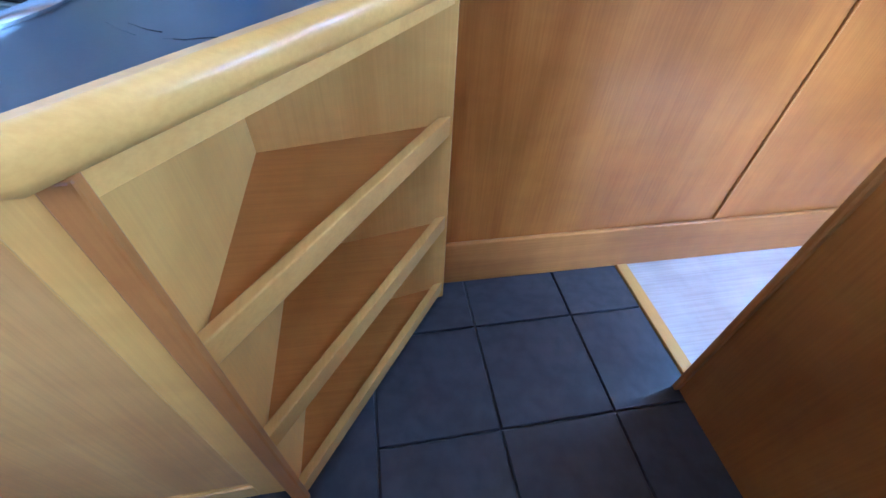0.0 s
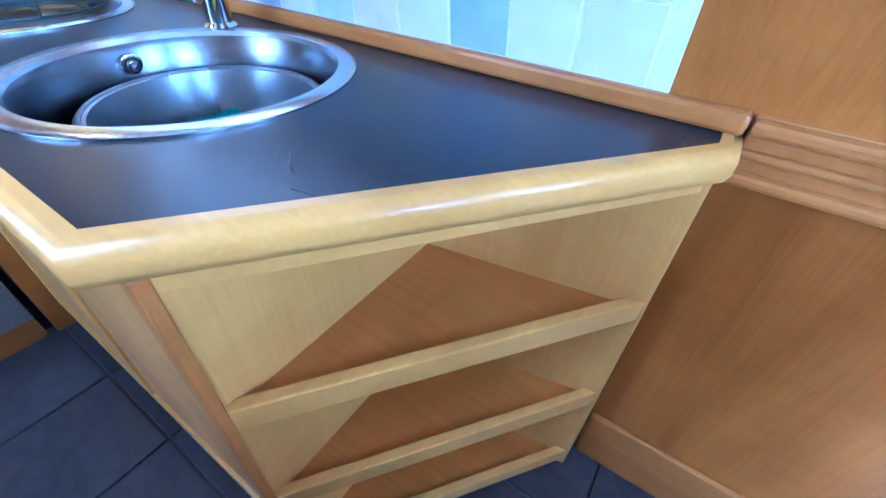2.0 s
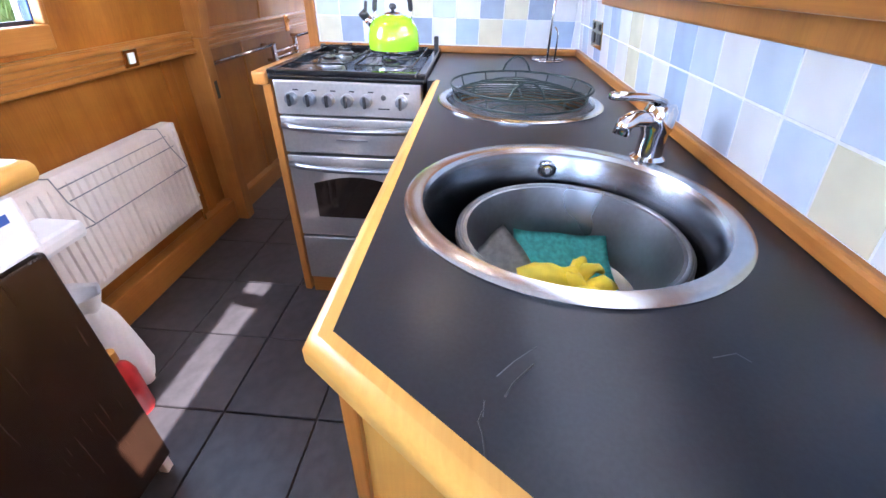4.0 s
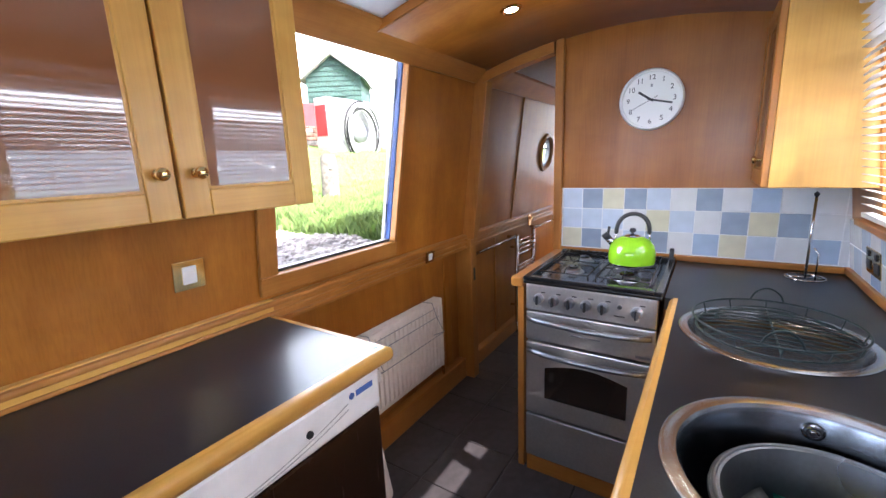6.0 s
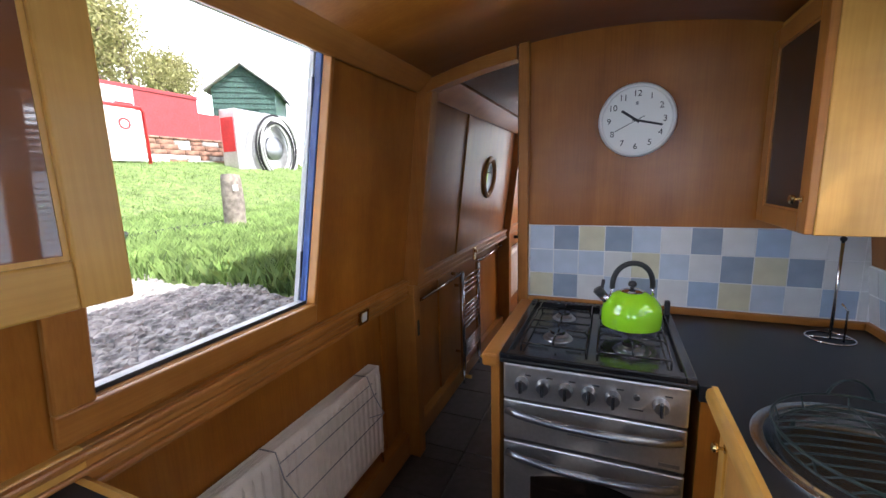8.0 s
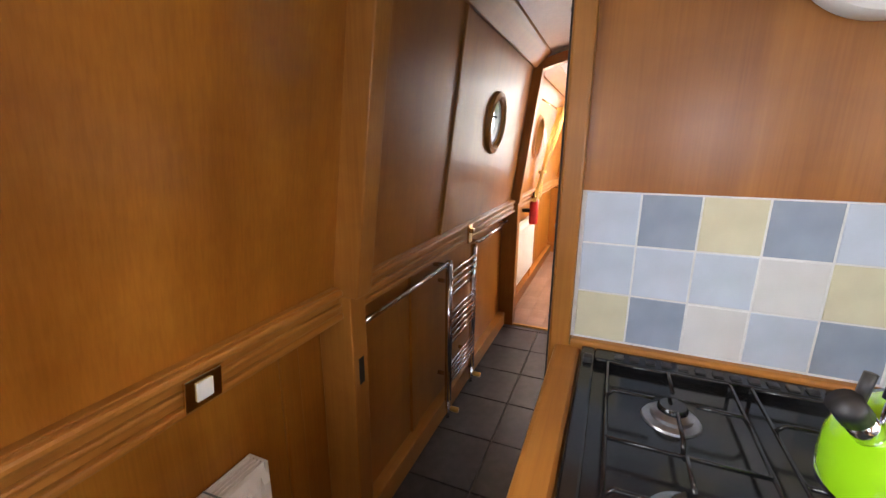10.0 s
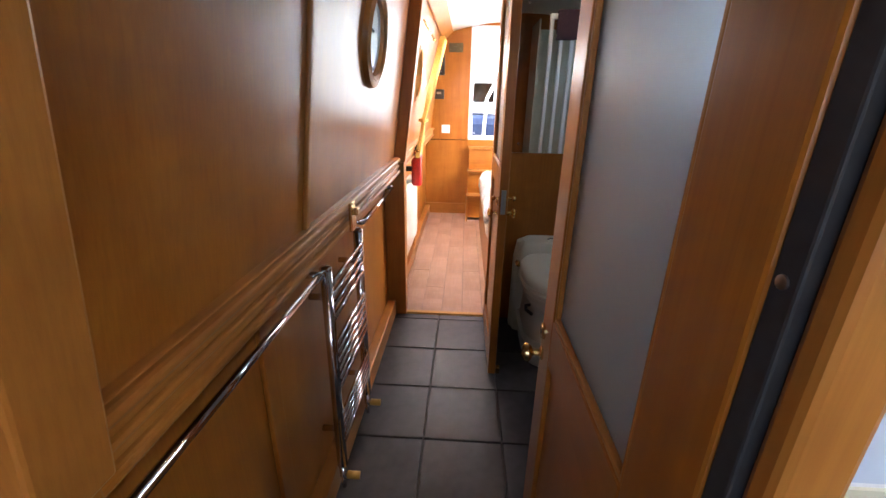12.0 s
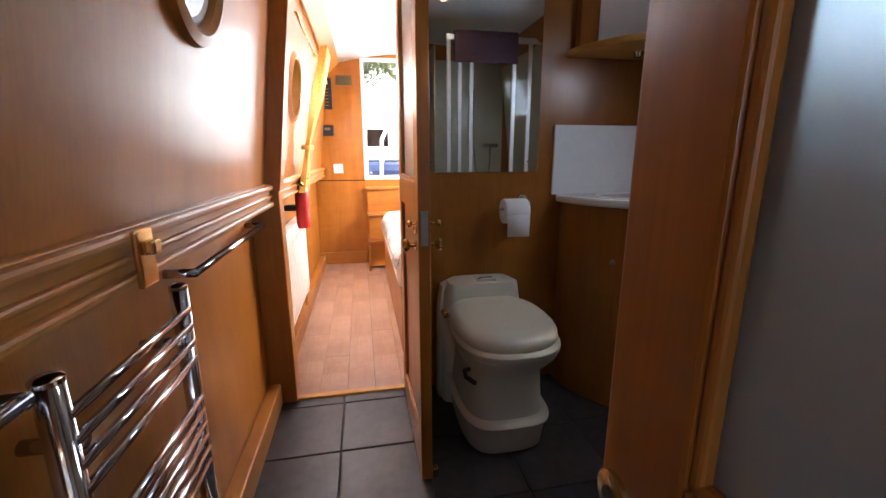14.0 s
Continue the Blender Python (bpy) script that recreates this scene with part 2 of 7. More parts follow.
def hexa(bm, pts):
    """A block from eight corners: four below, four above, both counter-clockwise."""
    v = [bm.verts.new(p) for p in pts]
    for f in ((3, 2, 1, 0), (4, 5, 6, 7), (0, 1, 5, 4), (1, 2, 6, 5), (2, 3, 7, 6), (3, 0, 4, 7)):
        bm.faces.new([v[i] for i in f])
    return bm


def soften(bm, w, segments=2, smooth=True):
    """Rounds every sharp edge of the mesh."""
    bm.normal_update()
    es = [e for e in bm.edges if len(e.link_faces) == 2 and e.calc_face_angle(0) > 0.6]
    if w > 0 and es:
        bmesh.ops.bevel(bm, geom=es, offset=w, segments=segments, profile=0.5, affect="EDGES", clamp_overlap=True)
    return bm


def box(x0, y0, z0, x1, y1, z1, r=0.003, bm=None):
    b = bmesh.new()
    hexa(b, [(x0, y0, z0), (x1, y0, z0), (x1, y1, z0), (x0, y1, z0), (x0, y0, z1), (x1, y0, z1), (x1, y1, z1), (x0, y1, z1)])
    soften(b, r)
    return b if bm is None else join(bm, b)


def join(bm, other):
    me = bpy.data.meshes.new("tmp")
    other.to_mesh(me)
    other.free()
    bm.from_mesh(me)
    bpy.data.meshes.remove(me)
    return bm


def moved(bm, m):
    bmesh.ops.transform(bm, matrix=m, verts=bm.verts)
    return bm


def prism(points, z0, z1, r=0.0):
    """An upright block over an outline in the plan, counter-clockwise."""
    b = bmesh.new()
    lo = [b.verts.new((x, y, z0)) for x, y in points]
    hi = [b.verts.new((x, y, z1)) for x, y in points]
    b.faces.new(lo[::-1])
    b.faces.new(hi)
    n = len(points)
    for i in range(n):
        b.faces.new((lo[i], lo[(i + 1) % n], hi[(i + 1) % n], hi[i]))
    return soften(b, r)


def smooth(bm):
    for f in bm.faces:
        f.smooth = True
    return bm


def lathe(profile, seg=40, m=None, close=False):
    """Turns a profile of (radius, height) round the z axis."""
    b = bmesh.new()
    rings = []
    for r, z in profile:
        rings.append([b.verts.new((r * math.cos(2 * math.pi * i / seg), r * math.sin(2 * math.pi * i / seg), z)) for i in range(seg)] if r > 1e-6 else [b.verts.new((0, 0, z))])
    pairs = list(zip(rings, rings[1:])) + ([(rings[-1], rings[0])] if close else [])
    for lo, hi in pairs:
        for i in range(seg):
            j = (i + 1) % seg
            if len(lo) == 1 and len(hi) == 1:
                continue
            if len(lo) == 1:
                b.faces.new((lo[0], hi[j], hi[i]))
            elif len(hi) == 1:
                b.faces.new((lo[i], lo[j], hi[0]))
            else:
                b.faces.new((lo[i], lo[j], hi[j], hi[i]))
    bmesh.ops.recalc_face_normals(b, faces=b.faces)
    smooth(b)
    for e in b.edges:
        if len(e.link_faces) == 2 and e.calc_face_angle(0) > 0.7:
            e.smooth = False
    return moved(b, m) if m is not None else b


def tube(points, r, seg=8, closed=False):
    """A round bar along a line of points."""
    b = bmesh.new()
    pts = [Vector(p) for p in points]
    n = len(pts)
    rings = []
    up = Vector((0, 0, 1))
    for i, p in enumerate(pts):
        a = pts[(i - 1) % n] if (closed or i > 0) else p
        c = pts[(i + 1) % n] if (closed or i < n - 1) else p
        d = (c - a).normalized()
        side = d.cross(up)
        if side.length < 1e-3:
            side = d.cross(Vector((1, 0, 0)))
        side.normalize()
        over = side.cross(d).normalized()
        rings.append([b.verts.new(p + r * (math.cos(2 * math.pi * k / seg) * side + math.sin(2 * math.pi * k / seg) * over)) for k in range(seg)])
    for i in range(n if closed else n - 1):
        lo, hi = rings[i], rings[(i + 1) % n]
        for k in range(seg):
            b.faces.new((lo[k], lo[(k + 1) % seg], hi[(k + 1) % seg], hi[k]))
    if not closed:
        b.faces.new(rings[0][::-1])
        b.faces.new(rings[-1])
    bmesh.ops.recalc_face_normals(b, faces=b.faces)
    return smooth(b)


def bolt(x, y, z, axis, r, d, seg=20):
    """A short round disc or stud whose axis points along axis."""
    q = Vector(axis).to_track_quat("Z", "Y").to_matrix().to_4x4()
    return lathe([(0, 0), (r, 0), (r, d * 0.75), (r * 0.85, d), (0, d)], seg, Matrix.Translation((x, y, z)) @ q)


def round_knob(x, y, z, axis, r, d, seg=24):
    """A turned knob: a rose, a thin neck and a rounded head."""
    q = Vector(axis).to_track_quat("Z", "Y").to_matrix().to_4x4()
    prof = [(0, 0), (r * 0.75, 0), (r * 0.75, d * 0.08), (r * 0.35, d * 0.15), (r * 0.32, d * 0.45), (r * 0.7, d * 0.55), (r, d * 0.72), (r * 0.9, d * 0.9), (r * 0.5, d), (0, d * 1.02)]
    return lathe(prof, seg, Matrix.Translation((x, y, z)) @ q)


# ---- the boat's cross-section ----
MID = 0.255


def wall_left(z):
    return -0.60 + 0.125 * (z - 1.0)


def wall_right(z):
    return 1.11 - 0.125 * (z - 1.0)


def camber(x, top=1.955):
    return top - 0.22 * (x - MID) ** 2


def slab(side, y0, y1, z0, z1, d0, d1, r=0.0, y0t=None, y1t=None):
    """A block that lies along a leaning cabin side, from d0 to d1 inwards of its face."""
    f, s = (wall_left, 1) if side == "l" else (wall_right, -1)
    y0t, y1t = y0 if y0t is None else y0t, y1 if y1t is None else y1t
    xs = sorted((d0, d1), reverse=(s < 0))
    a0, b0, a1, b1 = f(z0) + s * xs[0], f(z0) + s * xs[1], f(z1) + s * xs[0], f(z1) + s * xs[1]
    b = bmesh.new()
    hexa(b, [(a0, y0, z0), (b0, y0, z0), (b0, y1, z0), (a0, y1, z0), (a1, y0t, z1), (b1, y0t, z1), (b1, y1t, z1), (a1, y1t, z1)])
    bmesh.ops.recalc_face_normals(b, faces=b.faces)
    return soften(b, r)


def text_mesh(words, size, depth=0.0006):
    c = bpy.data.curves.new("txt", "FONT")
    c.body, c.size, c.extrude, c.align_x, c.align_y = words, size, depth, "CENTER", "CENTER"
    ob = bpy.data.objects.new("txt", c)
    scene.collection.objects.link(ob)
    me = bpy.data.meshes.new_from_object(ob.evaluated_get(bpy.context.evaluated_depsgraph_get()))
    b = bmesh.new()
    b.from_mesh(me)
    bpy.data.objects.remove(ob)
    bpy.data.meshes.remove(me)
    return b


# ---- setting: floors, sides, bulkheads, ceilings ----
Y_SAL, Y_END = -2.715, 4.40       # saloon floor begins; end wall of the cabin
SAL_BACK = -5.2

floor_bm = box(-0.80, Y_SAL, -0.06, 1.30, 2.03, -0.012, 0)
floor = setting(part("floor", floor_bm, grout_m), "dark square slate tiled floor with grey joints", "floor")
setting(part("floor_saloon", box(-0.80, SAL_BACK, -0.06, 1.30, Y_SAL, -0.002, 0), laminate), "limed pale wood laminate floor of the saloon", "floor")
bed_floor = setting(part("floor_bedroom", box(-0.80, 2.03, -0.06, 1.30, Y_END, -0.004, 0), grout_m), "pinkish oak laminate plank floor", "floor")
setting(part("threshold", box(0.55, Y_SAL - 0.02, -0.01, 1.165, Y_SAL + 0.02, 0.008, 0.004), pale_x), "pale wooden threshold strip", "trim")
setting(part("threshold", box(-0.60, 2.005, -0.01, -0.06, 2.035, 0.009, 0.004), pale_x), "pale wooden threshold strip", "trim")


def side_wall(side, name, y0, y1, holes=(), z0=0.90, z1=1.93, label="varnished cherry veneer cabin side leaning inwards"):
    """The upper, leaning half of a cabin side, 40 mm thick, with rectangular holes through it."""
    b = bmesh.new()
    y = y0
    for h0, h1, k0, k1 in sorted(holes):
        if h0 > y:
            join(b, slab(side, y, h0, z0, z1, -0.04, 0))
        join(b, slab(side, h0, h1, z0, k0, -0.04, 0))
        join(b, slab(side, h0, h1, k1, z1, -0.04, 0))
        y = h1
    join(b, slab(side, y, y1, z0, z1, -0.04, 0))
    bmesh.ops.remove_doubles(b, verts=b.verts, dist=1e-5)
    return setting(part(name, b, veneer), label, "wall")


WIN_L = (-1.322, -0.622, 1.018, 1.832)
WIN_R = (-1.75, -0.42, 1.16, 1.74)
side_wall("l", "wall_left_galley", Y_SAL, 0.0, [WIN_L])
side_wall("r", "wall_right_galley", Y_SAL, 0.0, [WIN_R])
side_wall("l", "wall_left_saloon", SAL_BACK, Y_SAL, [(-4.4, -3.4, 1.15, 1.75)])
side_wall("r", "wall_right_saloon", SAL_BACK, Y_SAL, [(-4.4, -3.4, 1.15, 1.75)])
side_wall("r", "wall_right_bathroom", 0.0, 2.03, [(1.10, 1.40, 1.35, 1.65)])
# unseen opening, added to hold a fill lamp for the bedroom and corridor
WIN_B = (2.70, 3.90, 1.12, 1.66)
side_wall("r", "wall_right_bedroom", 2.03, Y_END, [WIN_B])

PORT = (1.285, 1.425, 0.125)      # porthole: along the boat, height, radius


def round_hole_wall(side, name, y0, y1, cy, cz, r, label):
    """A leaning side with a round hole: a fan of faces from the hole out to the edges."""
    z0, z1, seg = 0.90, 1.93, 48
    f, s = (wall_left, 1) if side == "l" else (wall_right, -1)
    b = bmesh.new()
    rim, edge = [], []
    for i in range(seg):
        a = 2 * math.pi * (i + 0.5) / seg
        c, q = math.cos(a), math.sin(a)
        rim.append((cy + r * c, cz + r * q))
        k = min(((y1 if c > 0 else y0) - cy) / c if abs(c) > 1e-6 else 1e9, ((z1 if q > 0 else z0) - cz) / q if abs(q) > 1e-6 else 1e9)
        edge.append((cy + k * c, cz + k * q))
    for d, flip in ((0, False), (-0.04, True)):
        R_ = [b.verts.new((f(z) + s * d, y, z)) for y, z in rim]
        E_ = [b.verts.new((f(z) + s * d, y, z)) for y, z in edge]
        for i in range(seg):
            j = (i + 1) % seg
            b.faces.new((R_[i], R_[j], E_[j], E_[i]))
        corners = [(y1, z1), (y0, z1), (y0, z0), (y1, z0)]
        for cy_, cz_ in corners:
            for i in range(seg):
                j = (i + 1) % seg
                (ya, za), (yb, zb) = edge[i], edge[j]
                if (abs(ya - cy_) < 1e-6 and abs(zb - cz_) < 1e-6) or (abs(za - cz_) < 1e-6 and abs(yb - cy_) < 1e-6):
                    b.faces.new((E_[i], E_[j], b.verts.new((f(cz_) + s * d, cy_, cz_))))
    b.verts.ensure_lookup_table()
    bmesh.ops.recalc_face_normals(b, faces=b.faces)
    ob = setting(part(name, b, veneer), label, "wall")
    t = bmesh.new()
    for d0, d1 in ((-0.04, 0.0),):
        lo = [t.verts.new((f(z) + s * d0, y, z)) for y, z in rim]
        hi = [t.verts.new((f(z) + s * d1, y, z)) for y, z in rim]
        for i in range(seg):
            j = (i + 1) % seg
            t.faces.new((lo[i], lo[j], hi[j], hi[i]))
    part("reveal", t, solid_z, ob)
    return ob


round_hole_wall("l", "wall_left_corridor", 0.0, 2.0, *PORT, "varnished cherry veneer side with a round porthole")
round_hole_wall("l", "wall_left_bedroom", 2.0, Y_END, 2.58, 1.385, 0.145, "warm veneer bedroom side with a porthole")

# lower, upright halves below the gunwale
XLO_L, XLO_R = -0.665, 1.165
setting(part("wall_left_lower", box(XLO_L - 0.04, SAL_BACK, -0.05, XLO_L, Y_END, 0.93, 0), veneer), "cherry veneer lining below the gunwale", "wall")
setting(part("wall_right_lower", box(XLO_R, SAL_BACK, -0.05, XLO_R + 0.04, Y_END, 0.93, 0), veneer), "cherry veneer lining below the gunwale", "wall")


def dado(side, y0, y1, name="dado_rail"):
    """Gunwale moulding: a broad board with two beads."""
    s, lo = (1, XLO_L) if side == "l" else (-1, XLO_R)
    face = wall_left(0.93) if side == "l" else wall_right(0.93)
    b = []
    k, h = (0.0, 0.0) if side == "l" else (-0.018, -0.028)
    for x0, x1, z0, z1, r in ((lo, face + s * (0.022 + k), 0.862, 0.948, 0.004), (lo, face + s * (0.036 + k), 0.925, 0.945, 0.007), (lo, face + s * (0.030 + k), 0.895, 0.908, 0.005), (lo, face + s * (0.034 + k), 0.862, 0.880, 0.006)):
        b.append(box(min(x0, x1), y0, z0 + h, max(x0, x1), y1, z1 + h, r))
    rail = setting(part(name, b[0], solid_y), "moulded hardwood gunwale rail", "trim")
    for piece in b[1:]:
        part("moulding", piece, solid_y, rail)
    return rail


dado("l", Y_SAL, -0.016)
dado("l", 0.06, 1.99)
dado("l", 2.07, Y_END)
dado("l", SAL_BACK, Y_SAL)
dado("r", SAL_BACK, -2.088)


def skirting(side, y0, y1, h=0.10, t=0.05):
    x = XLO_L if side == "l" else XLO_R
    b = box(x, y0, 0, x + t, y1, h, 0.006) if side == "l" else box(x - t, y0, 0, x, y1, h, 0.006)
    return setting(part("skirting", b, solid_y), "hardwood skirting board", "baseboard")


skirting("l", -1.34, -0.016, 0.13, 0.055)
skirting("l", 0.06, 1.99)
skirting("l", 2.07, Y_END - 0.03)
skirting("r", SAL_BACK, -2.09, 0.175, 0.016)
# panel joints on the lower lining and on the corridor side
for y in (-2.985,):
    setting(part("panel_bead", box(XLO_R - 0.007, y - 0.004, 0.15, XLO_R + 0.002, y + 0.004, 0.86, 0.003), solid_z), "hardwood panel joint bead", "trim")
for y in (0.70,):
    setting(part("panel_bead", slab("l", y - 0.012, y + 0.012, 0.945, 1.87, -0.002, 0.010, 0.004), solid_z), "hardwood cover bead on the corridor side", "trim")
for y in (-0.14, 0.55):
    setting(part("panel_stile", box(XLO_L, y - 0.03, 0.10, XLO_L + 0.012, y + 0.03, 0.862, 0.003), veneer), "veneered stile below the gunwale", "trim")


def ceiling_sheet(name, y0, y1, top, material, label, t=0.02):
    b = bmesh.new()
    n = 24
    rows_ = []
    for y in (y0, y1):
        for dz in (0, t):
            rows_.append([b.verts.new((x, y, camber(x, top) + dz)) for x in [-0.515 + 1.54 * i / n for i in range(n + 1)]])
    a, at, c, ct = rows_
    for i in range(n):
        b.faces.new((a[i], c[i], c[i + 1], a[i + 1]))
        b.faces.new((at[i], at[i + 1], ct[i + 1], ct[i]))
        b.faces.new((a[i], a[i + 1], at[i + 1], at[i]))
        b.faces.new((c[i], ct[i], ct[i + 1], c[i + 1]))
    bmesh.ops.recalc_face_normals(b, faces=b.faces)
    for f in b.faces:
        f.smooth = abs(f.normal.z) > 0.5
    return setting(part(name, b, material), label, "ceiling")


WOOD_EDGE = -0.89
ceiling_sheet("ceiling_galley_wood", WOOD_EDGE, 0.0, 1.955, veneer_x, "cambered cherry veneer ceiling over the cooker")
ceiling_sheet("ceiling_galley", Y_SAL, WOOD_EDGE - 0.001, 1.985, ceiling_white, "white cambered ceiling board")
step = bmesh.new()
for i in range(24):
    xa, xb = -0.50 + 1.51 * i / 24, -0.50 + 1.51 * (i + 1) / 24
    hexa(step, [(xa, WOOD_EDGE - 0.010, camber(xa) - 0.003), (xb, WOOD_EDGE - 0.010, camber(xb) - 0.003), (xb, WOOD_EDGE - 0.0015, camber(xb) - 0.003), (xa, WOOD_EDGE - 0.0015, camber(xa) - 0.003),
                (xa, WOOD_EDGE - 0.010, camber(xa) + 0.029), (xb, WOOD_EDGE - 0.010, camber(xb) + 0.029), (xb, WOOD_EDGE - 0.0015, camber(xb) + 0.029), (xa, WOOD_EDGE - 0.0015, camber(xa) + 0.029)])
bmesh.ops.remove_doubles(step, verts=step.verts, dist=1e-5)
setting(part("ceiling_trim", step, veneer_x), "thin hardwood lath at the step in the ceiling", "trim")
# unseen plate, added to keep sky light out of the ceiling seams
setting(part("leak_cover_plate", box(-0.60, SAL_BACK, 2.03, 1.12, Y_END, 2.05, 0), ceiling_white), "added unseen plate above the ceilings that stops a light leak", "roof")
ceiling_sheet("ceiling_saloon", SAL_BACK, Y_SAL, 1.985, ceiling_white, "white cambered saloon ceiling")
ceiling_sheet("ceiling_corridor", 0.0, 2.0, 1.985, ceiling_white, "white cambered ceiling over corridor and bathroom")
ceiling_sheet("ceiling_bedroom", 2.0, Y_END, 1.975, ceiling_white, "white cambered bedroom ceiling")


def cornice(side, y0, y1):
    """Angled board that closes the corner of side and roof."""
    f, s = (wall_left, 1) if side == "l" else (wall_right, -1)
    b = bmesh.new()
    z0, z1 = 1.80, 1.865
    xa, xb = f(z0) + s * 0.002, f(z1) + s * 0.10
    pts = [(xa, z0), (xa + s * 0.016, z0 - 0.004), (xb, z1 + 0.012), (xb, z1 + 0.05), (f(1.91), 1.91)]
    lo = [b.verts.new((x, y0, z)) for x, z in pts]
    hi = [b.verts.new((x, y1, z)) for x, z in pts]
    n = len(pts)
    b.faces.new(lo)
    b.faces.new(hi[::-1])
    for i in range(n):
        b.faces.new((lo[i], hi[i], hi[(i + 1) % n], lo[(i + 1) % n]))
    bmesh.ops.recalc_face_normals(b, faces=b.faces)
    soften(b, 0.003)
    return setting(part("cornice", b, solid_y), "hardwood cornice between side and ceiling", "trim")


for sd in "lr":
    for y0, y1 in ((SAL_BACK, -0.03), (0.06, 1.98), (2.06, Y_END)):
        cornice(sd, y0, y1)


def bulkhead(name, y0, y1, x0, x1, material, label, top=1.99, hole=None, z0=0.0):
    """A cross wall cut to the camber, its ends cut to the leaning sides."""
    b = bmesh.new()

    def xin(x, z):
        return min(max(x, wall_left(z) - 0.02 if z > 0.93 else XLO_L), wall_right(z) + 0.02 if z > 0.93 else XLO_R)

    n = 16
    zs = [z0, 0.93] + [0.93 + 0.0001]
    lo = [(xin(x0, z), z) for z in zs]
    ro = [(xin(x1, z), z) for z in zs]
    tops = [(x0 + (x1 - x0) * i / n, 0) for i in range(n + 1)]
    tops = [(xin(x, 1.9), camber(xin(x, 1.9), top)) for x, _ in tops]
    out = ro + [t for t in reversed(tops)] + lo[::-1]
    fa = [b.verts.new((x, y0, z)) for x, z in out]
    fb = [b.verts.new((x, y1, z)) for x, z in out]
    bmesh.ops.remove_doubles(b, verts=b.verts, dist=1e-6)
    fa, fb = [v for v in fa if v.is_valid], [v for v in fb if v.is_valid]
    b.faces.new(fa)
    b.faces.new(fb[::-1])
    n = len(fa)
    for i in range(n):
        b.faces.new((fa[i], fb[i], fb[(i + 1) % n], fa[(i + 1) % n]))
    bmesh.ops.recalc_face_normals(b, faces=b.faces)
    return setting(part(name, b, material), label, "wall")


bulk = bulkhead("wall_galley_bulkhead", 0.0, 0.035, -0.02, 1.30, veneer, "cherry veneer bulkhead behind the cooker", 1.97)
bulkhead("wall_bathroom_back", 2.0, 2.035, -0.02, 1.30, veneer, "cherry veneer wall behind the toilet", 1.98)
bulkhead("wall_saloon_back", SAL_BACK - 0.04, SAL_BACK, -0.9, 1.35, veneer, "veneered saloon end wall", 2.0)


def jamb_left(y0, y1, proud=0.075):
    """Post on the left side, upright below the gunwale and leaning above it."""
    b = box(XLO_L, y0, 0, -0.555, y1, 0.92, 0.004)
    join(b, slab("l", y0, y1, 0.92, 1.90, -0.02, proud, 0.004))
    return b


def head(y0, y1, x0, x1, h=0.05, top=1.955):
    b = bmesh.new()
    n = 8
    for i in range(n):
        a, c = x0 + (x1 - x0) * i / n, x0 + (x1 - x0) * (i + 1) / n
        za, zc = camber(a, top), camber(c, top)
        hexa(b, [(a, y0, za - h), (c, y0, zc - h), (c, y1, zc - h), (a, y1, za - h), (a, y0, za), (c, y0, zc), (c, y1, zc), (a, y1, za)])
    bmesh.ops.remove_doubles(b, verts=b.verts, dist=1e-5)
    return b


frame_g = thing("door_frame_galley", "hardwood frame of the opening from galley to corridor", "door frame", kind="structure")
part("post_left", jamb_left(-0.014, 0.055), solid_z, frame_g)
part("post_right", box(-0.048, -0.024, 0, -0.006, -0.002, 1.96, 0.006), solid_z, frame_g)
part("head", head(-0.02, 0.05, -0.45, -0.057), solid_x, frame_g)
part("strike_plate", box(-0.5565, 0.010, 0.655, -0.5535, 0.034, 0.735, 0.001), black_plastic, frame_g, "small dark strike plate")
frame_b = thing("door_frame_bedroom", "hardwood frame of the bedroom doorway", "door frame", kind="structure")
part("post_left", jamb_left(1.99, 2.07, 0.06), solid_z, frame_b)
part("post_right", box(-0.075, 2.0, 0, -0.02, 2.06, 1.93, 0.004), solid_z, frame_b)
part("head", head(1.995, 2.06, -0.47, -0.03, 0.06, 1.96), solid_x, frame_b)
# partition between galley and saloon, on the passage's other side
part_bulk = bulkhead("wall_saloon_bulkhead", -2.72, -2.66, -0.9, 0.70, veneer, "veneered half bulkhead between galley and saloon", 1.02)
setting(part("bulkhead_edge", box(0.70, -2.735, 0, 0.716, -2.645, 0.98, 0.005), solid_z), "hardwood edge of the half bulkhead", "trim")


# ---- galley: worktops, sink, cooker ----
TOP = 0.895
COVE = 0.922


def cut(bm, cutters):
    """Takes cutter meshes out of a mesh."""
    me = bpy.data.meshes.new("cut")
    bm.to_mesh(me)
    bm.free()
    ob = new("cut", me)
    tools = []
    for c in cutters:
        cm = bpy.data.meshes.new("cutter")
        c.to_mesh(cm)
        c.free()
        co = new("cutter", cm)
        tools.append(co)
        md = ob.modifiers.new("b", "BOOLEAN")
        md.object, md.operation, md.solver = co, "DIFFERENCE", "EXACT"
    bpy.context.view_layer.update()
    res = bpy.data.meshes.new_from_object(ob.evaluated_get(bpy.context.evaluated_depsgraph_get()))
    out = bmesh.new()
    out.from_mesh(res)
    for o in (ob, *tools):
        bpy.data.objects.remove(o)
    return out


SINK = (0.832, -1.400, 0.236)
DRAIN = (0.805, -0.815, 0.215)


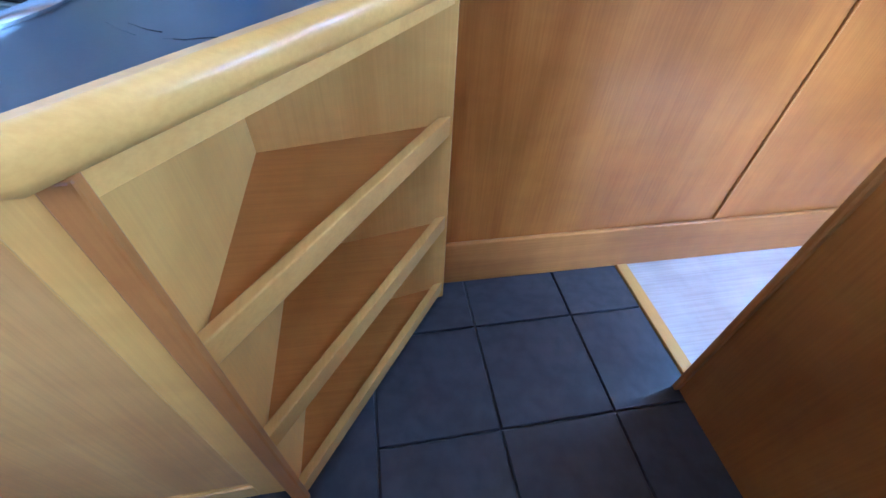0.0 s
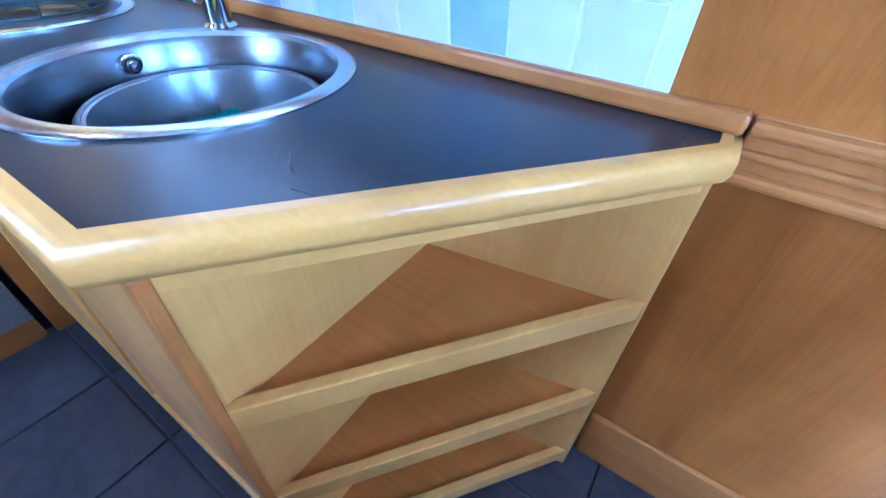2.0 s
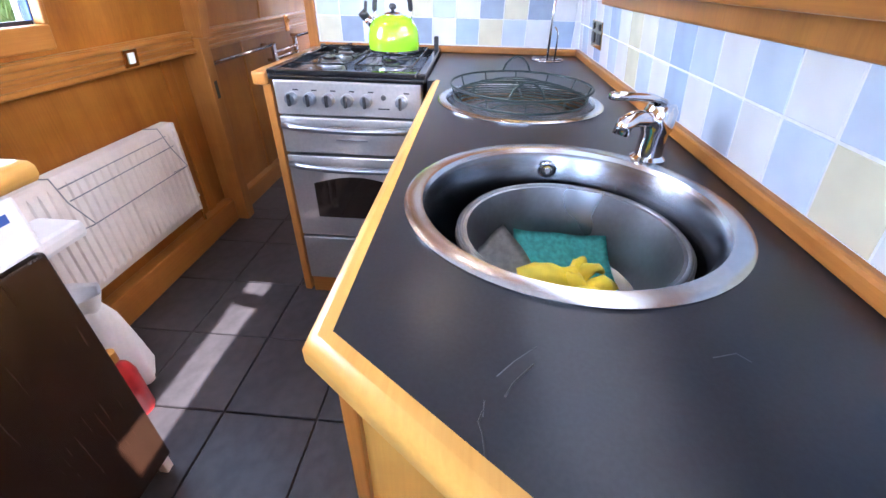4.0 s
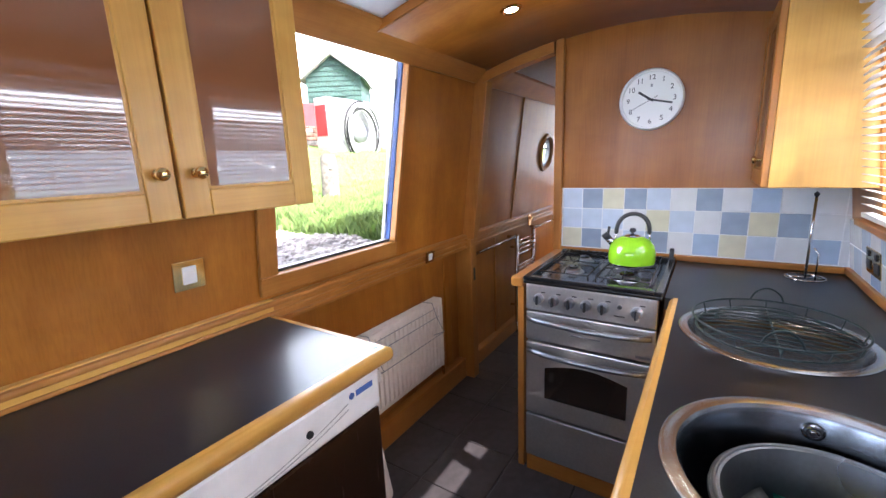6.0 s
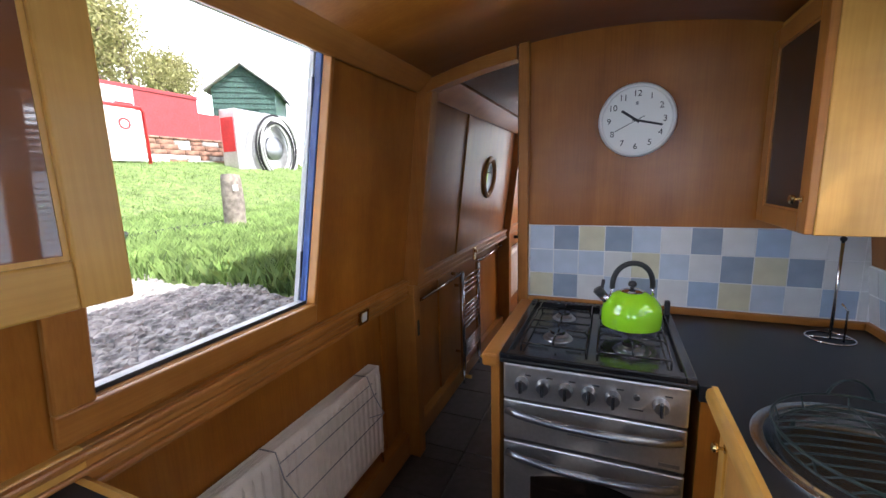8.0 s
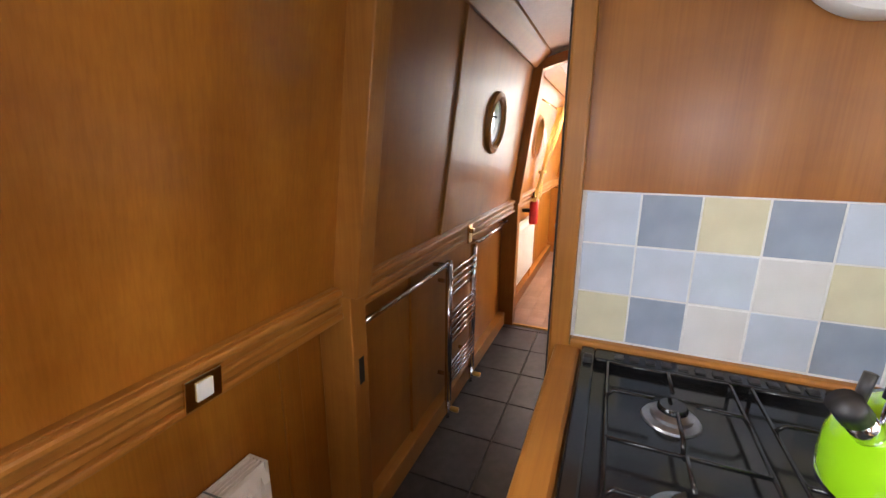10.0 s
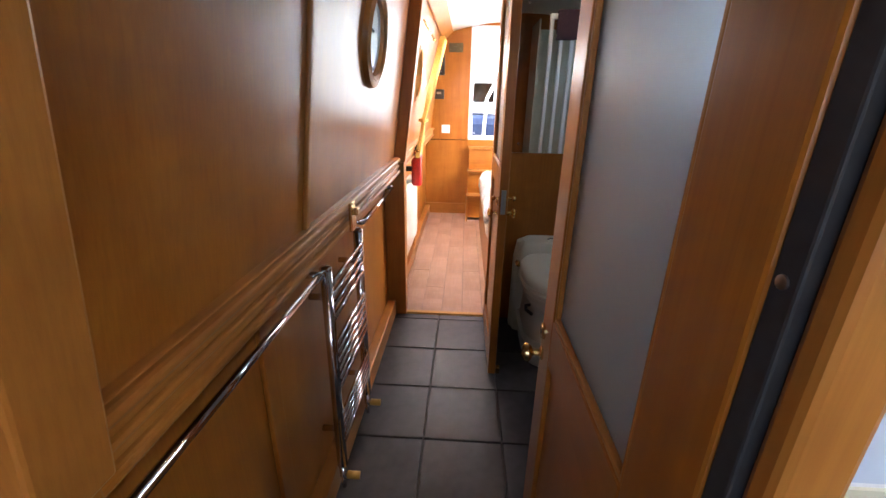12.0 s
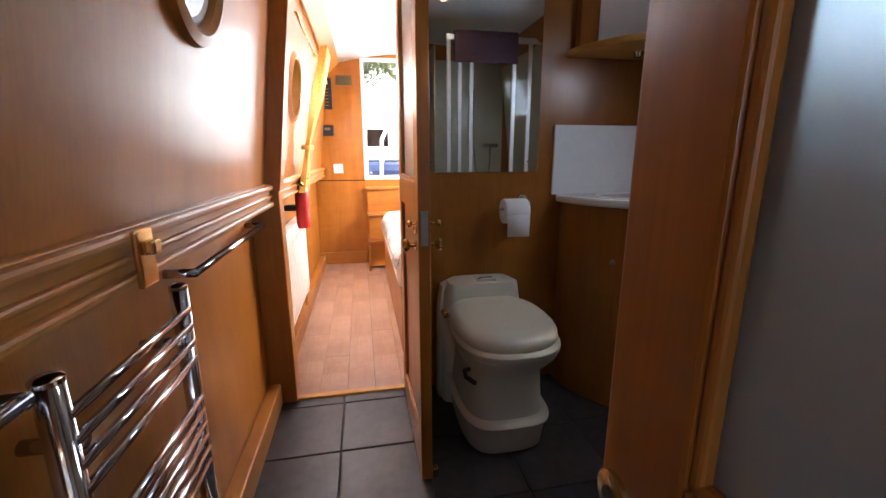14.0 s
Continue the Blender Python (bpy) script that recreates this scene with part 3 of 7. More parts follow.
def edging(points, closed=False):
    """Bullnosed hardwood lipping along the front of a worktop; the points run with the worktop on their left."""
    prof = [(0.0, 0.0), (0.012, 0.0), (0.022, -0.005), (0.026, -0.014), (0.026, -0.030), (0.022, -0.040), (0.012, -0.044), (0.0, -0.044)]
    b = bmesh.new()
    pts = [Vector((x, y, 0)) for x, y in points]
    rings = []
    for i, p in enumerate(pts):
        d0 = (p - pts[i - 1]).normalized() if i else (pts[1] - p).normalized()
        d1 = (pts[i + 1] - p).normalized() if i < len(pts) - 1 else d0
        n0, n1 = Vector((d0.y, -d0.x, 0)), Vector((d1.y, -d1.x, 0))
        n = (n0 + n1).normalized()
        n /= max(0.3, n.dot(n0))
        rings.append([b.verts.new(p + n * o + Vector((0, 0, TOP + 0.001 + z))) for o, z in prof])
    for a, c in zip(rings, rings[1:]):
        for k in range(len(prof)):
            q = (k + 1) % len(prof)
            f = b.faces.new((a[k], a[q], c[q], c[k]))
            f.smooth = 0 < k < len(prof) - 2
    b.faces.new(rings[0])
    b.faces.new(rings[-1][::-1])
    bmesh.ops.recalc_face_normals(b, faces=b.faces)
    return b


wt_r = thing("worktop", "charcoal laminate worktop with pale beech edging and a cut-off corner", "worktop")
outline = [(0.575, -0.60), (0.575, -1.69), (1.065, -2.065), (1.128, -2.065), (1.128, -0.004), (0.535, -0.004), (0.535, -0.60)]
slab_bm = prism(outline, TOP - 0.042, TOP)
slab_bm = cut(slab_bm, [lathe([(0, -0.1), (SINK[2] - 0.022, -0.1), (SINK[2] - 0.022, 0.1), (0, 0.1)], 64, Matrix.Translation((SINK[0], SINK[1], TOP))),
                        lathe([(0, -0.1), (DRAIN[2] - 0.02, -0.1), (DRAIN[2] - 0.02, 0.1), (0, 0.1)], 64, Matrix.Translation((DRAIN[0], DRAIN[1], TOP)))])
part("top", slab_bm, worktop_m, wt_r)
part("front_edging", edging([(0.575, -0.592), (0.575, -1.69), (1.065, -2.065), (1.128, -2.065)]), pale_y, wt_r, "rounded pale beech lipping")


for marks in ([(0.754, -1.710), (0.735, -1.732), (0.728, -1.745)], [(0.711, -1.759), (0.708, -1.768), (0.711, -1.778), (0.713, -1.795)]):
    part("crack", tube([(x, y, TOP) for x, y in marks], 0.0009, 5), black_plastic, wt_r, "dark hairline crack")
# worn spot where the laminate has chipped
chip = [(1.035 + 0.0075 * (1 + 0.3 * math.sin(3 * a)) * math.cos(a), -2.033 + 0.0028 * (1 + 0.2 * math.cos(2 * a)) * math.sin(a)) for a in (j * math.tau / 12 for j in range(12))]
part("chip", prism(chip, TOP - 0.001, TOP + 0.0004), grout_m, wt_r, "pale chip in the laminate")
for marks in ([(0.909, -1.688), (0.932, -1.681), (0.940, -1.690)], [(0.758, -1.690), (0.737, -1.709), (0.722, -1.726)], [(0.712, -1.750), (0.711, -1.764)],
              [(0.884, -1.866), (0.888, -1.869)], [(0.846, -1.868), (0.850, -1.869)], [(1.022, -2.024), (1.036, -2.034)]):
    part("scuff", tube([(x, y, TOP - 0.0002) for x, y in marks], 0.0006, 5), scuff_m, wt_r, "pale scuff mark")


def cove(name, y0, y1, x0, x1):
    return setting(part(name, box(x0, y0, TOP, x1, y1, COVE, 0.006), solid_y), "hardwood strip along the worktop's back", "trim")


cove("cove_strip", -2.085, -0.002, 1.098, 1.135)
setting(part("cove_strip", box(-0.005, -0.026, TOP, 1.098, -0.002, COVE, 0.006), solid_x), "hardwood strip below the wall tiles", "trim")

# sink
sink = thing("sink", "round brushed steel sink set in the worktop", "sink")
S = Matrix.Translation((SINK[0], SINK[1], TOP))
R = SINK[2]
part("rim", lathe([(R - 0.030, -0.002), (R - 0.026, 0.005), (R - 0.006, 0.0065), (R, 0.0035), (R, 0.0005), (R - 0.02, 0.0005)], 72, S), rim_steel, sink, "polished steel rim")
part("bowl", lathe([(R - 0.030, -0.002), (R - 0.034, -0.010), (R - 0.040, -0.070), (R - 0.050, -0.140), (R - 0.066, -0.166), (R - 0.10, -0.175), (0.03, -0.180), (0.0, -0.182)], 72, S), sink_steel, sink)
part("overflow", join(bolt(SINK[0] + 0.002, SINK[1] + R - 0.039, TOP - 0.030, (0, -1, -0.15), 0.017, 0.006), bolt(SINK[0] + 0.002, SINK[1] + R - 0.044, TOP - 0.030, (0, -1, -0.15), 0.006, 0.005)), chrome, sink, "round chrome overflow plate")
part("overflow_hole", lathe([(0.0095, 0), (0.0125, 0.0), (0.0125, 0.0015), (0.0095, 0.0015)], 20, Matrix.Translation((SINK[0] + 0.002, SINK[1] + R - 0.0445, TOP - 0.0308)) @ pose(0, 0, 0, 98, 0, 0), True), black_plastic, sink)
part("waste", lathe([(0, 0.006), (0.022, 0.006), (0.034, 0.003), (0.036, 0.0)], 32, Matrix.Translation((SINK[0], SINK[1], TOP - 0.178))), chrome, sink)
BOWL = (0.846, -1.402)
wub = thing("washing_up_bowl", "round dark grey washing-up bowl standing in the sink", "bowl")
WM = Matrix.Translation((BOWL[0], BOWL[1], TOP - 0.171))
part("basin", lathe([(0, 0.0), (0.118, 0.0), (0.132, 0.008), (0.160, 0.118), (0.166, 0.120), (0.171, 0.117), (0.172, 0.112), (0.174, 0.113), (0.173, 0.121), (0.166, 0.1245), (0.157, 0.122), (0.128, 0.012), (0.115, 0.005), (0, 0.004)], 64, WM), bowl_grey, wub)
part("rolled_rim", tube([(BOWL[0] + 0.1655 * math.cos(2 * math.pi * i / 64), BOWL[1] + 0.1655 * math.sin(2 * math.pi * i / 64), TOP - 0.0485) for i in range(64)], 0.0042, 8, True), bowl_grey, wub)
# drainer
drainer = thing("drainer", "round steel draining bowl set in the worktop", "drainer")
D = Matrix.Translation((DRAIN[0], DRAIN[1], TOP))
R = DRAIN[2]
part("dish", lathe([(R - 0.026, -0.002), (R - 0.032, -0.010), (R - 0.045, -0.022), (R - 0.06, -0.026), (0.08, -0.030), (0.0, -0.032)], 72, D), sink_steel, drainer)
part("rim", lathe([(R - 0.026, -0.002), (R - 0.022, 0.005), (R - 0.006, 0.006), (R, 0.003), (R, 0.0005), (R - 0.02, 0.0005)], 72, D), rim_steel, drainer)
part("drain_plug", lathe([(0, 0.010), (0.012, 0.010), (0.014, 0.004), (0.028, 0.003), (0.032, 0.0)], 28, Matrix.Translation((DRAIN[0] - 0.02, DRAIN[1] - R + 0.055, TOP - 0.027))), chrome, drainer)
# wire rack lying on the drainer
rack = thing("draining_rack", "round dark green coated wire draining rack", "dish rack")


def ring(cx, cy, z, r, t=0.0025, seg=48):
    return tube([(cx + r * math.cos(2 * math.pi * i / seg), cy + r * math.sin(2 * math.pi * i / seg), z) for i in range(seg)], t, 6, True)


RK = 0.172
zr = TOP + 0.012
part("base_ring", ring(DRAIN[0], DRAIN[1], zr, RK), wire_green, rack)
part("top_ring", ring(DRAIN[0], DRAIN[1], zr + 0.030, RK + 0.010, 0.003), wire_green, rack)
for i in range(12):
    u = -0.154 + 0.028 * i
    h = math.sqrt(max(0.0004, RK ** 2 - u ** 2))
    n = 12
    pts = [(DRAIN[0] - h + 2 * h * k / n, DRAIN[1] + u, zr + 0.004 + 0.014 * math.sin(math.pi * k / n) ** 0.5) for k in range(n + 1)]
    part("wire", tube(pts, 0.0020, 5), wire_green, rack)
part("cross_wire", tube([(DRAIN[0], DRAIN[1] - RK, zr + 0.012), (DRAIN[0], DRAIN[1] + RK, zr + 0.012)], 0.0025, 6), wire_green, rack)
for i in range(12):
    a = 2 * math.pi * i / 12
    part("upright", tube([(DRAIN[0] + RK * math.cos(a), DRAIN[1] + RK * math.sin(a), zr), (DRAIN[0] + (RK + 0.010) * math.cos(a), DRAIN[1] + (RK + 0.010) * math.sin(a), zr + 0.030)], 0.002, 5), wire_green, rack)
for sgn in (1, -1):
    pts = [(DRAIN[0] - 0.04 + 0.08 * k / 10, DRAIN[1] + sgn * (RK + 0.004), zr + 0.030 + 0.040 * math.sin(math.pi * k / 10) ** 0.6) for k in range(11)]
    part("handle", tube(pts, 0.003, 6), wire_green, rack)
part("foot", bolt(DRAIN[0] - 0.12, DRAIN[1] + 0.1, zr - 0.016, (0, 0, 1), 0.005, 0.016, 10), wire_green, rack)

# mixer tap
tap = thing("mixer_tap", "chrome single-lever mixer tap on the worktop", "tap")
tx, ty = 1.005, -1.215
part("body", lathe([(0, 0), (0.030, 0), (0.030, 0.006), (0.023, 0.012), (0.022, 0.05), (0.026, 0.058), (0.027, 0.088), (0.022, 0.098), (0.0, 0.102)], 32, Matrix.Translation((tx, ty, TOP))), chrome, tap)
sp = [(tx - 0.008, ty - 0.004, TOP + 0.068), (tx - 0.030, ty - 0.016, TOP + 0.078), (tx - 0.052, ty - 0.028, TOP + 0.080), (tx - 0.066, ty - 0.036, TOP + 0.074), (tx - 0.070, ty - 0.038, TOP + 0.056)]
part("spout", tube(sp, 0.014, 14), chrome, tap)
lv = tube([(tx, ty, TOP + 0.098), (tx - 0.03, ty - 0.012, TOP + 0.112), (tx - 0.07, ty - 0.03, TOP + 0.118), (tx - 0.10, ty - 0.045, TOP + 0.122)], 0.009, 10)
for v in lv.verts:
    v.co.z = TOP + 0.11 + (v.co.z - TOP - 0.11) * 0.75
part("lever", lv, chrome, tap)

# things left in the sink
bz = TOP - 0.164


def crumpled(bm, amount, scale, seed):
    for v in bm.verts:
        v.co += amount * Vector(noise.noise_vector(v.co * scale + Vector((seed, 0, 0))))
    return smooth(bm)


def grid_sheet(w, h, nx, ny, t):
    b = bmesh.new()
    vs = [[b.verts.new((w * (i / nx - 0.5), h * (j / ny - 0.5), 0)) for i in range(nx + 1)] for j in range(ny + 1)]
    for j in range(ny):
        for i in range(nx):
            b.faces.new((vs[j][i], vs[j][i + 1], vs[j + 1][i + 1], vs[j + 1][i]))
    r = bmesh.ops.solidify(b, geom=list(b.faces), thickness=t)
    return b


sp_bm = moved(crumpled(grid_sheet(0.17, 0.12, 14, 10, 0.010), 0.006, 14, 2), Matrix.Translation((SINK[0] + 0.025, SINK[1] + 0.03, bz + 0.034)) @ pose(0, 0, 0, 26, 6, 8))
tagged(part("scouring_cloth", sp_bm, teal_sponge), "ribbed teal sponge cloth in the sink", "sponge")
gl = bmesh.new()
for k, (fx, fy, a, ln, r_) in enumerate(((0, 0, 0.2, 0.10, 0.026), (0.055, -0.01, 0.0, 0.07, 0.016), (0.05, 0.015, 0.45, 0.075, 0.015), (0.045, 0.03, 0.9, 0.06, 0.014), (0.05, -0.03, -0.5, 0.06, 0.014))):
    pts = [(fx + ln * (q / 5 - 0.5) * math.cos(a), fy + ln * (q / 5 - 0.5) * math.sin(a), 0.02 + 0.012 * math.sin(q * 1.3 + k)) for q in range(6)]
    join(gl, tube(pts, r_, 10))
tagged(part("rubber_glove", moved(crumpled(crumpled(gl, 0.012, 22, 5), 0.005, 70, 9), Matrix.Translation((SINK[0] - 0.005, SINK[1] - 0.035, bz + 0.030)) @ Matrix.Diagonal((0.92, 0.92, 0.8, 1))), yellow_rubber), "crumpled yellow rubber glove in the sink", "glove")
tagged(part("dish_cloth", moved(crumpled(grid_sheet(0.10, 0.10, 10, 10, 0.012), 0.012, 18, 9), Matrix.Translation((SINK[0] - 0.095, SINK[1] - 0.005, bz + 0.045)) @ pose(0, 0, 0, 18, -32, 20)), grey_cloth), "grey dish cloth in the sink", "cloth")

# ---- base units below the sink run ----


def panel_door(name, parent, x, y0, y1, z0, z1, face, mats=(pale_z, veneer), knob=True, glass=None, knob_y=None, knob_m=None, th=0.02, fw=0.05):
    """A framed door in a plane of constant x; face is -1 or 1, the way it looks."""
    xa, xb = sorted((x, x - face * th))
    xc = x - face * th * 0.5
    xe = x - face * 0.006
    leaf = box(xc - 0.003, y0 + fw - 0.002, z0 + fw - 0.002, xc + 0.003, y1 - fw + 0.002, z1 - fw + 0.002, 0)
    bead = bmesh.new()
    rings = []
    for xr, inset in ((min(xc, xe), 0.0), (max(xc, xe), 0.0), (max(xc, xe), 0.006), (min(xc, xe), 0.006)):
        ya, yb, za, zb = y0 + fw + inset, y1 - fw - inset, z0 + fw + inset, z1 - fw - inset
        rings.append([bead.verts.new((xr, y, z)) for y, z in ((ya, za), (yb, za), (yb, zb), (ya, zb))])
    for i in range(4):
        r, q = rings[i], rings[(i + 1) % 4]
        for j in range(4):
            bead.faces.new((r[j], r[(j + 1) % 4], q[(j + 1) % 4], q[j]))
    bmesh.ops.recalc_face_normals(bead, faces=bead.faces)
    if glass:
        d = part(name, bead, mats[0], parent)
        part("pane", leaf, glass, d)
    else:
        d = part(name, leaf, mats[1], parent)
        part("bead", bead, mats[0], d)
    across = pale_y if mats[0] == pale_z else mats[0]
    part("stile", box(xa, y0, z0, xb, y0 + fw, z1, 0.003), mats[0], d)
    part("stile", box(xa, y1 - fw, z0, xb, y1, z1, 0.003), mats[0], d)
    part("rail", box(xa, y0 + fw, z0, xb, y1 - fw, z0 + fw, 0.003), across, d)
    part("rail", box(xa, y0 + fw, z1 - fw, xb, y1 - fw, z1, 0.003), across, d)
    if knob:
        part("knob", round_knob(x, knob_y, z0 + 0.09 if z0 > 1 else z1 - 0.07, (face, 0, 0), 0.013, 0.030), knob_m or brass, d, "small brass knob")
    return d


for k, (y0, y1) in enumerate(((-1.13, -0.605), (-1.685, -1.135))):
    unit = thing("base_unit", "beech base cabinet below the sink worktop", "cabinet", "base units below the sink")
    part("carcase", box(0.605, y0, 0.09, 1.15, y1, 0.72 if k else 0.70, 0.002), veneer, unit)
    part("front_rail", box(0.605, y0, 0.72, 0.616, y1, TOP - 0.045, 0.002), pale_y, unit)
    part("plinth", box(0.645, y0, 0.0, 0.665, y1, 0.09, 0.002), dark_wood, unit)
    panel_door("door", unit, 0.585, y0 + 0.003, y1 - 0.003, 0.10, TOP - 0.05, -1, mats=(pale_z, stile_wood), knob_y=y1 - 0.06)
unit = thing("corner_unit", "beech corner carcase between cooker and side", "cabinet")
part("carcase", box(0.54, -0.60, 0.0, 1.15, -0.02, TOP - 0.043, 0.002), veneer, unit)

# ---- open corner shelves under the cut-off end ----
shelves = thing("corner_shelf_unit", "open three-tier beech corner shelves under the worktop's cut end", "shelf unit")
A, B, C = (0.590, -1.700), (1.095, -2.075), (1.095, -1.700)
part("side_panel", box(0.590, -1.700, 0.02, 1.15, -1.684, TOP - 0.045, 0.002), pale_z, shelves)
part("back_panel", prism([(1.010, -1.700), (1.085, -2.080), (1.150, -2.080), (1.150, -1.700)], 0.02, TOP - 0.045, 0.002), pale_z, shelves)
dirv = (Vector(B) - Vector(A)).normalized()
nrm = Vector((dirv.y, -dirv.x))
for z in (0.055, 0.315, 0.585):
    part("shelf", prism([A, (A[0] + 0.002, A[1] - 0.002), B, C], z, z + 0.018), shelf_wood, shelves)
    a = Vector(A) + nrm * 0.006
    c = Vector(B) + nrm * 0.006
    lip = [(a.x, a.y), (c.x, c.y), (c.x - nrm.x * 0.020, c.y - nrm.y * 0.020), (a.x - nrm.x * 0.020, a.y - nrm.y * 0.020)]
    part("lip", prism(lip, z - 0.012, z + 0.034, 0.003), pale_x, shelves, "pale beech front lip")
part("stile", box(0.578, -1.712, 0.02, 0.594, -1.684, TOP - 0.045, 0.003), solid_z, shelves)
rail_a, rail_c = Vector(A) + nrm * 0.004, Vector(B) + nrm * 0.004
part("top_rail", prism([(rail_a.x, rail_a.y), (rail_c.x, rail_c.y), (rail_c.x - nrm.x * 0.018, rail_c.y - nrm.y * 0.018), (rail_a.x - nrm.x * 0.018, rail_a.y - nrm.y * 0.018)], TOP - 0.072, TOP - 0.043), pale_x, shelves)
part("plinth", prism([(A[0] + 0.03, A[1] - 0.0), (B[0] - 0.0, B[1] + 0.03), C], 0.0, 0.05), pale_x, shelves)

# ---- cooker ----
CX0, CX1, CY = 0.032, 0.518, -0.602
cook = thing("gas_cooker", "free-standing steel gas cooker with black hob", "cooker")
part("body", box(CX0 + 0.006, CY + 0.04, 0.03, CX1 - 0.006, -0.03, 0.885, 0.002), black_enamel, cook)
part("control_panel", box(CX0, CY, 0.772, CX1, CY + 0.045, 0.882, 0.005), cooker_steel, cook)
hob = part("hob", box(CX0 - 0.012, CY - 0.004, 0.882, CX1 + 0.012, -0.028, 0.898, 0.006), black_enamel, cook)
hobw = bmesh.new()
for a in ((CX0 - 0.012, CY - 0.004, CX0 + 0.014, -0.028), (CX1 - 0.014, CY - 0.004, CX1 + 0.012, -0.028), (CX0 + 0.014, -0.075, CX1 - 0.014, -0.028), (CX0 + 0.014, CY - 0.004, CX1 - 0.014, CY + 0.03)):
    join(hobw, box(a[0], a[1], 0.897, a[2], a[3], 0.914, 0.004))
part("hob_rim", hobw, black_enamel, hob)
for i in range(15):
    part("vent_slot", box(CX0 + 0.05 + i * 0.027, -0.064, 0.9135, CX0 + 0.066 + i * 0.027, -0.046, 0.917, 0.001), black_plastic, hob)
part("lid_hinge", box(CX1 - 0.012, -0.10, 0.912, CX1 + 0.006, -0.078, 0.965, 0.004), black_plastic, cook)
part("lid_hinge", box(CX0 - 0.006, -0.10, 0.912, CX0 + 0.012, -0.078, 0.925, 0.004), black_plastic, cook)
BURN = ((0.165, -0.40, 0.034), (0.165, -0.20, 0.030), (0.385, -0.43, 0.038), (0.385, -0.22, 0.030))
for bx, by, br in BURN:
    bn = part("burner", lathe([(0, 0.018), (br * 0.75, 0.018), (br, 0.012), (br, 0.006), (br * 1.35, 0.003), (br * 1.4, 0.0)], 32, Matrix.Translation((bx, by, 0.898))), steel, cook, "round steel gas burner")
    part("cap", lathe([(0, 0.026), (br * 0.62, 0.026), (br * 0.72, 0.022), (br * 0.72, 0.017)], 28, Matrix.Translation((bx, by, 0.898))), black_enamel, bn)
for gx in (0.165, 0.385):
    g = bmesh.new()
    zt = 0.934
    x0, x1, y0, y1 = gx - 0.095, gx + 0.095, -0.53, -0.10
    for (ax, ay), (bx, by) in (((x0, y0), (x0, y1)), ((x1, y0), (x1, y1)), ((x0, y0), (x1, y0)), ((x0, y1), (x1, y1)), ((x0, -0.315), (x1, -0.315))):
        join(g, tube([(ax, ay, zt - 0.012), (bx, by, zt - 0.012)], 0.0032, 6))
    for by in (-0.42, -0.21):
        for sx in (-1, 1):
            join(g, tube([(gx + sx * 0.095, by, zt - 0.012), (gx + sx * 0.085, by, zt), (gx + sx * 0.028, by, zt)], 0.0032, 6))
        for sy in (-1, 1):
            join(g, tube([(gx, by + sy * 0.10, zt - 0.012), (gx, by + sy * 0.09, zt), (gx, by + sy * 0.028, zt)], 0.0032, 6))
    for ax in (x0, x1):
        for ay in (y0, y1):
            join(g, tube([(ax, ay, zt - 0.012), (ax, ay, 0.899)], 0.0032, 6))
    part("pan_support", g, black_enamel, cook, "black wire pan support")
for i, kx in enumerate((0.088, 0.150, 0.212, 0.274, 0.336, 0.452)):
    kb = part("control_knob", lathe([(0, 0), (0.0205, 0), (0.0205, 0.010), (0.017, 0.022), (0, 0.024)], 28, Matrix.Translation((kx, CY, 0.826)) @ pose(0, 0, 0, 90, 0, 0)), steel, cook, "round steel control knob")
    part("grip", box(kx - 0.0045, CY - 0.034, 0.807, kx + 0.0045, CY - 0.020, 0.845, 0.003), black_plastic, kb)
    part("mark", box(kx + 0.008, CY - 0.0012, 0.851, kx + 0.026, CY, 0.855, 0), black_plastic, cook)
part("igniter", bolt(0.394, CY, 0.838, (0, -1, 0), 0.0085, 0.006), black_plastic, cook)
part("mark", box(0.375, CY - 0.0012, 0.800, 0.412, CY, 0.804, 0), black_plastic, cook)


def bowed_handle(z):
    pts = []
    for k in range(13):
        u = k / 12
        pts.append((CX0 + 0.014 + (CX1 - CX0 - 0.028) * u, CY - 0.012 - 0.036 * math.sin(math.pi * u) ** 0.55, z))
    b = tube(pts, 0.011, 10)
    for v in b.verts:
        v.co.z = z + (v.co.z - z) * 1.05
    return b


gd = part("grill_door", box(CX0, CY, 0.640, CX1, CY + 0.04, 0.766, 0.005), cooker_steel, cook)
part("handle", bowed_handle(0.738), steel, gd)
part("badge", box(0.22, CY - 0.0012, 0.688, 0.33, CY, 0.693, 0), steel, gd)
part("badge", box(0.455, CY - 0.0012, 0.652, 0.505, CY, 0.662, 0), steel, gd)
od = part("oven_door", box(CX0, CY, 0.300, CX1, CY + 0.04, 0.630, 0.005), cooker_steel, cook)
part("handle", bowed_handle(0.600), steel, od)
ow = bmesh.new()
pts = [(0.115, 0.385), (0.435, 0.385), (0.435, 0.525)] + [(0.435 - 0.32 * k / 12, 0.525 + 0.030 * math.sin(math.pi * k / 12)) for k in range(1, 12)] + [(0.115, 0.525)]
va = [ow.verts.new((x, CY - 0.0015, z)) for x, z in pts]
vb = [ow.verts.new((x, CY + 0.002, z)) for x, z in pts]
ow.faces.new(va)
for i in range(len(pts)):
    ow.faces.new((va[i], vb[i], vb[(i + 1) % len(pts)], va[(i + 1) % len(pts)]))
bmesh.ops.recalc_face_normals(ow, faces=ow.faces)
part("window", ow, smoked, od, "dark arched oven window")
part("storage_door", box(CX0, CY, 0.085, CX1, CY + 0.04, 0.290, 0.005), cooker_steel, cook)
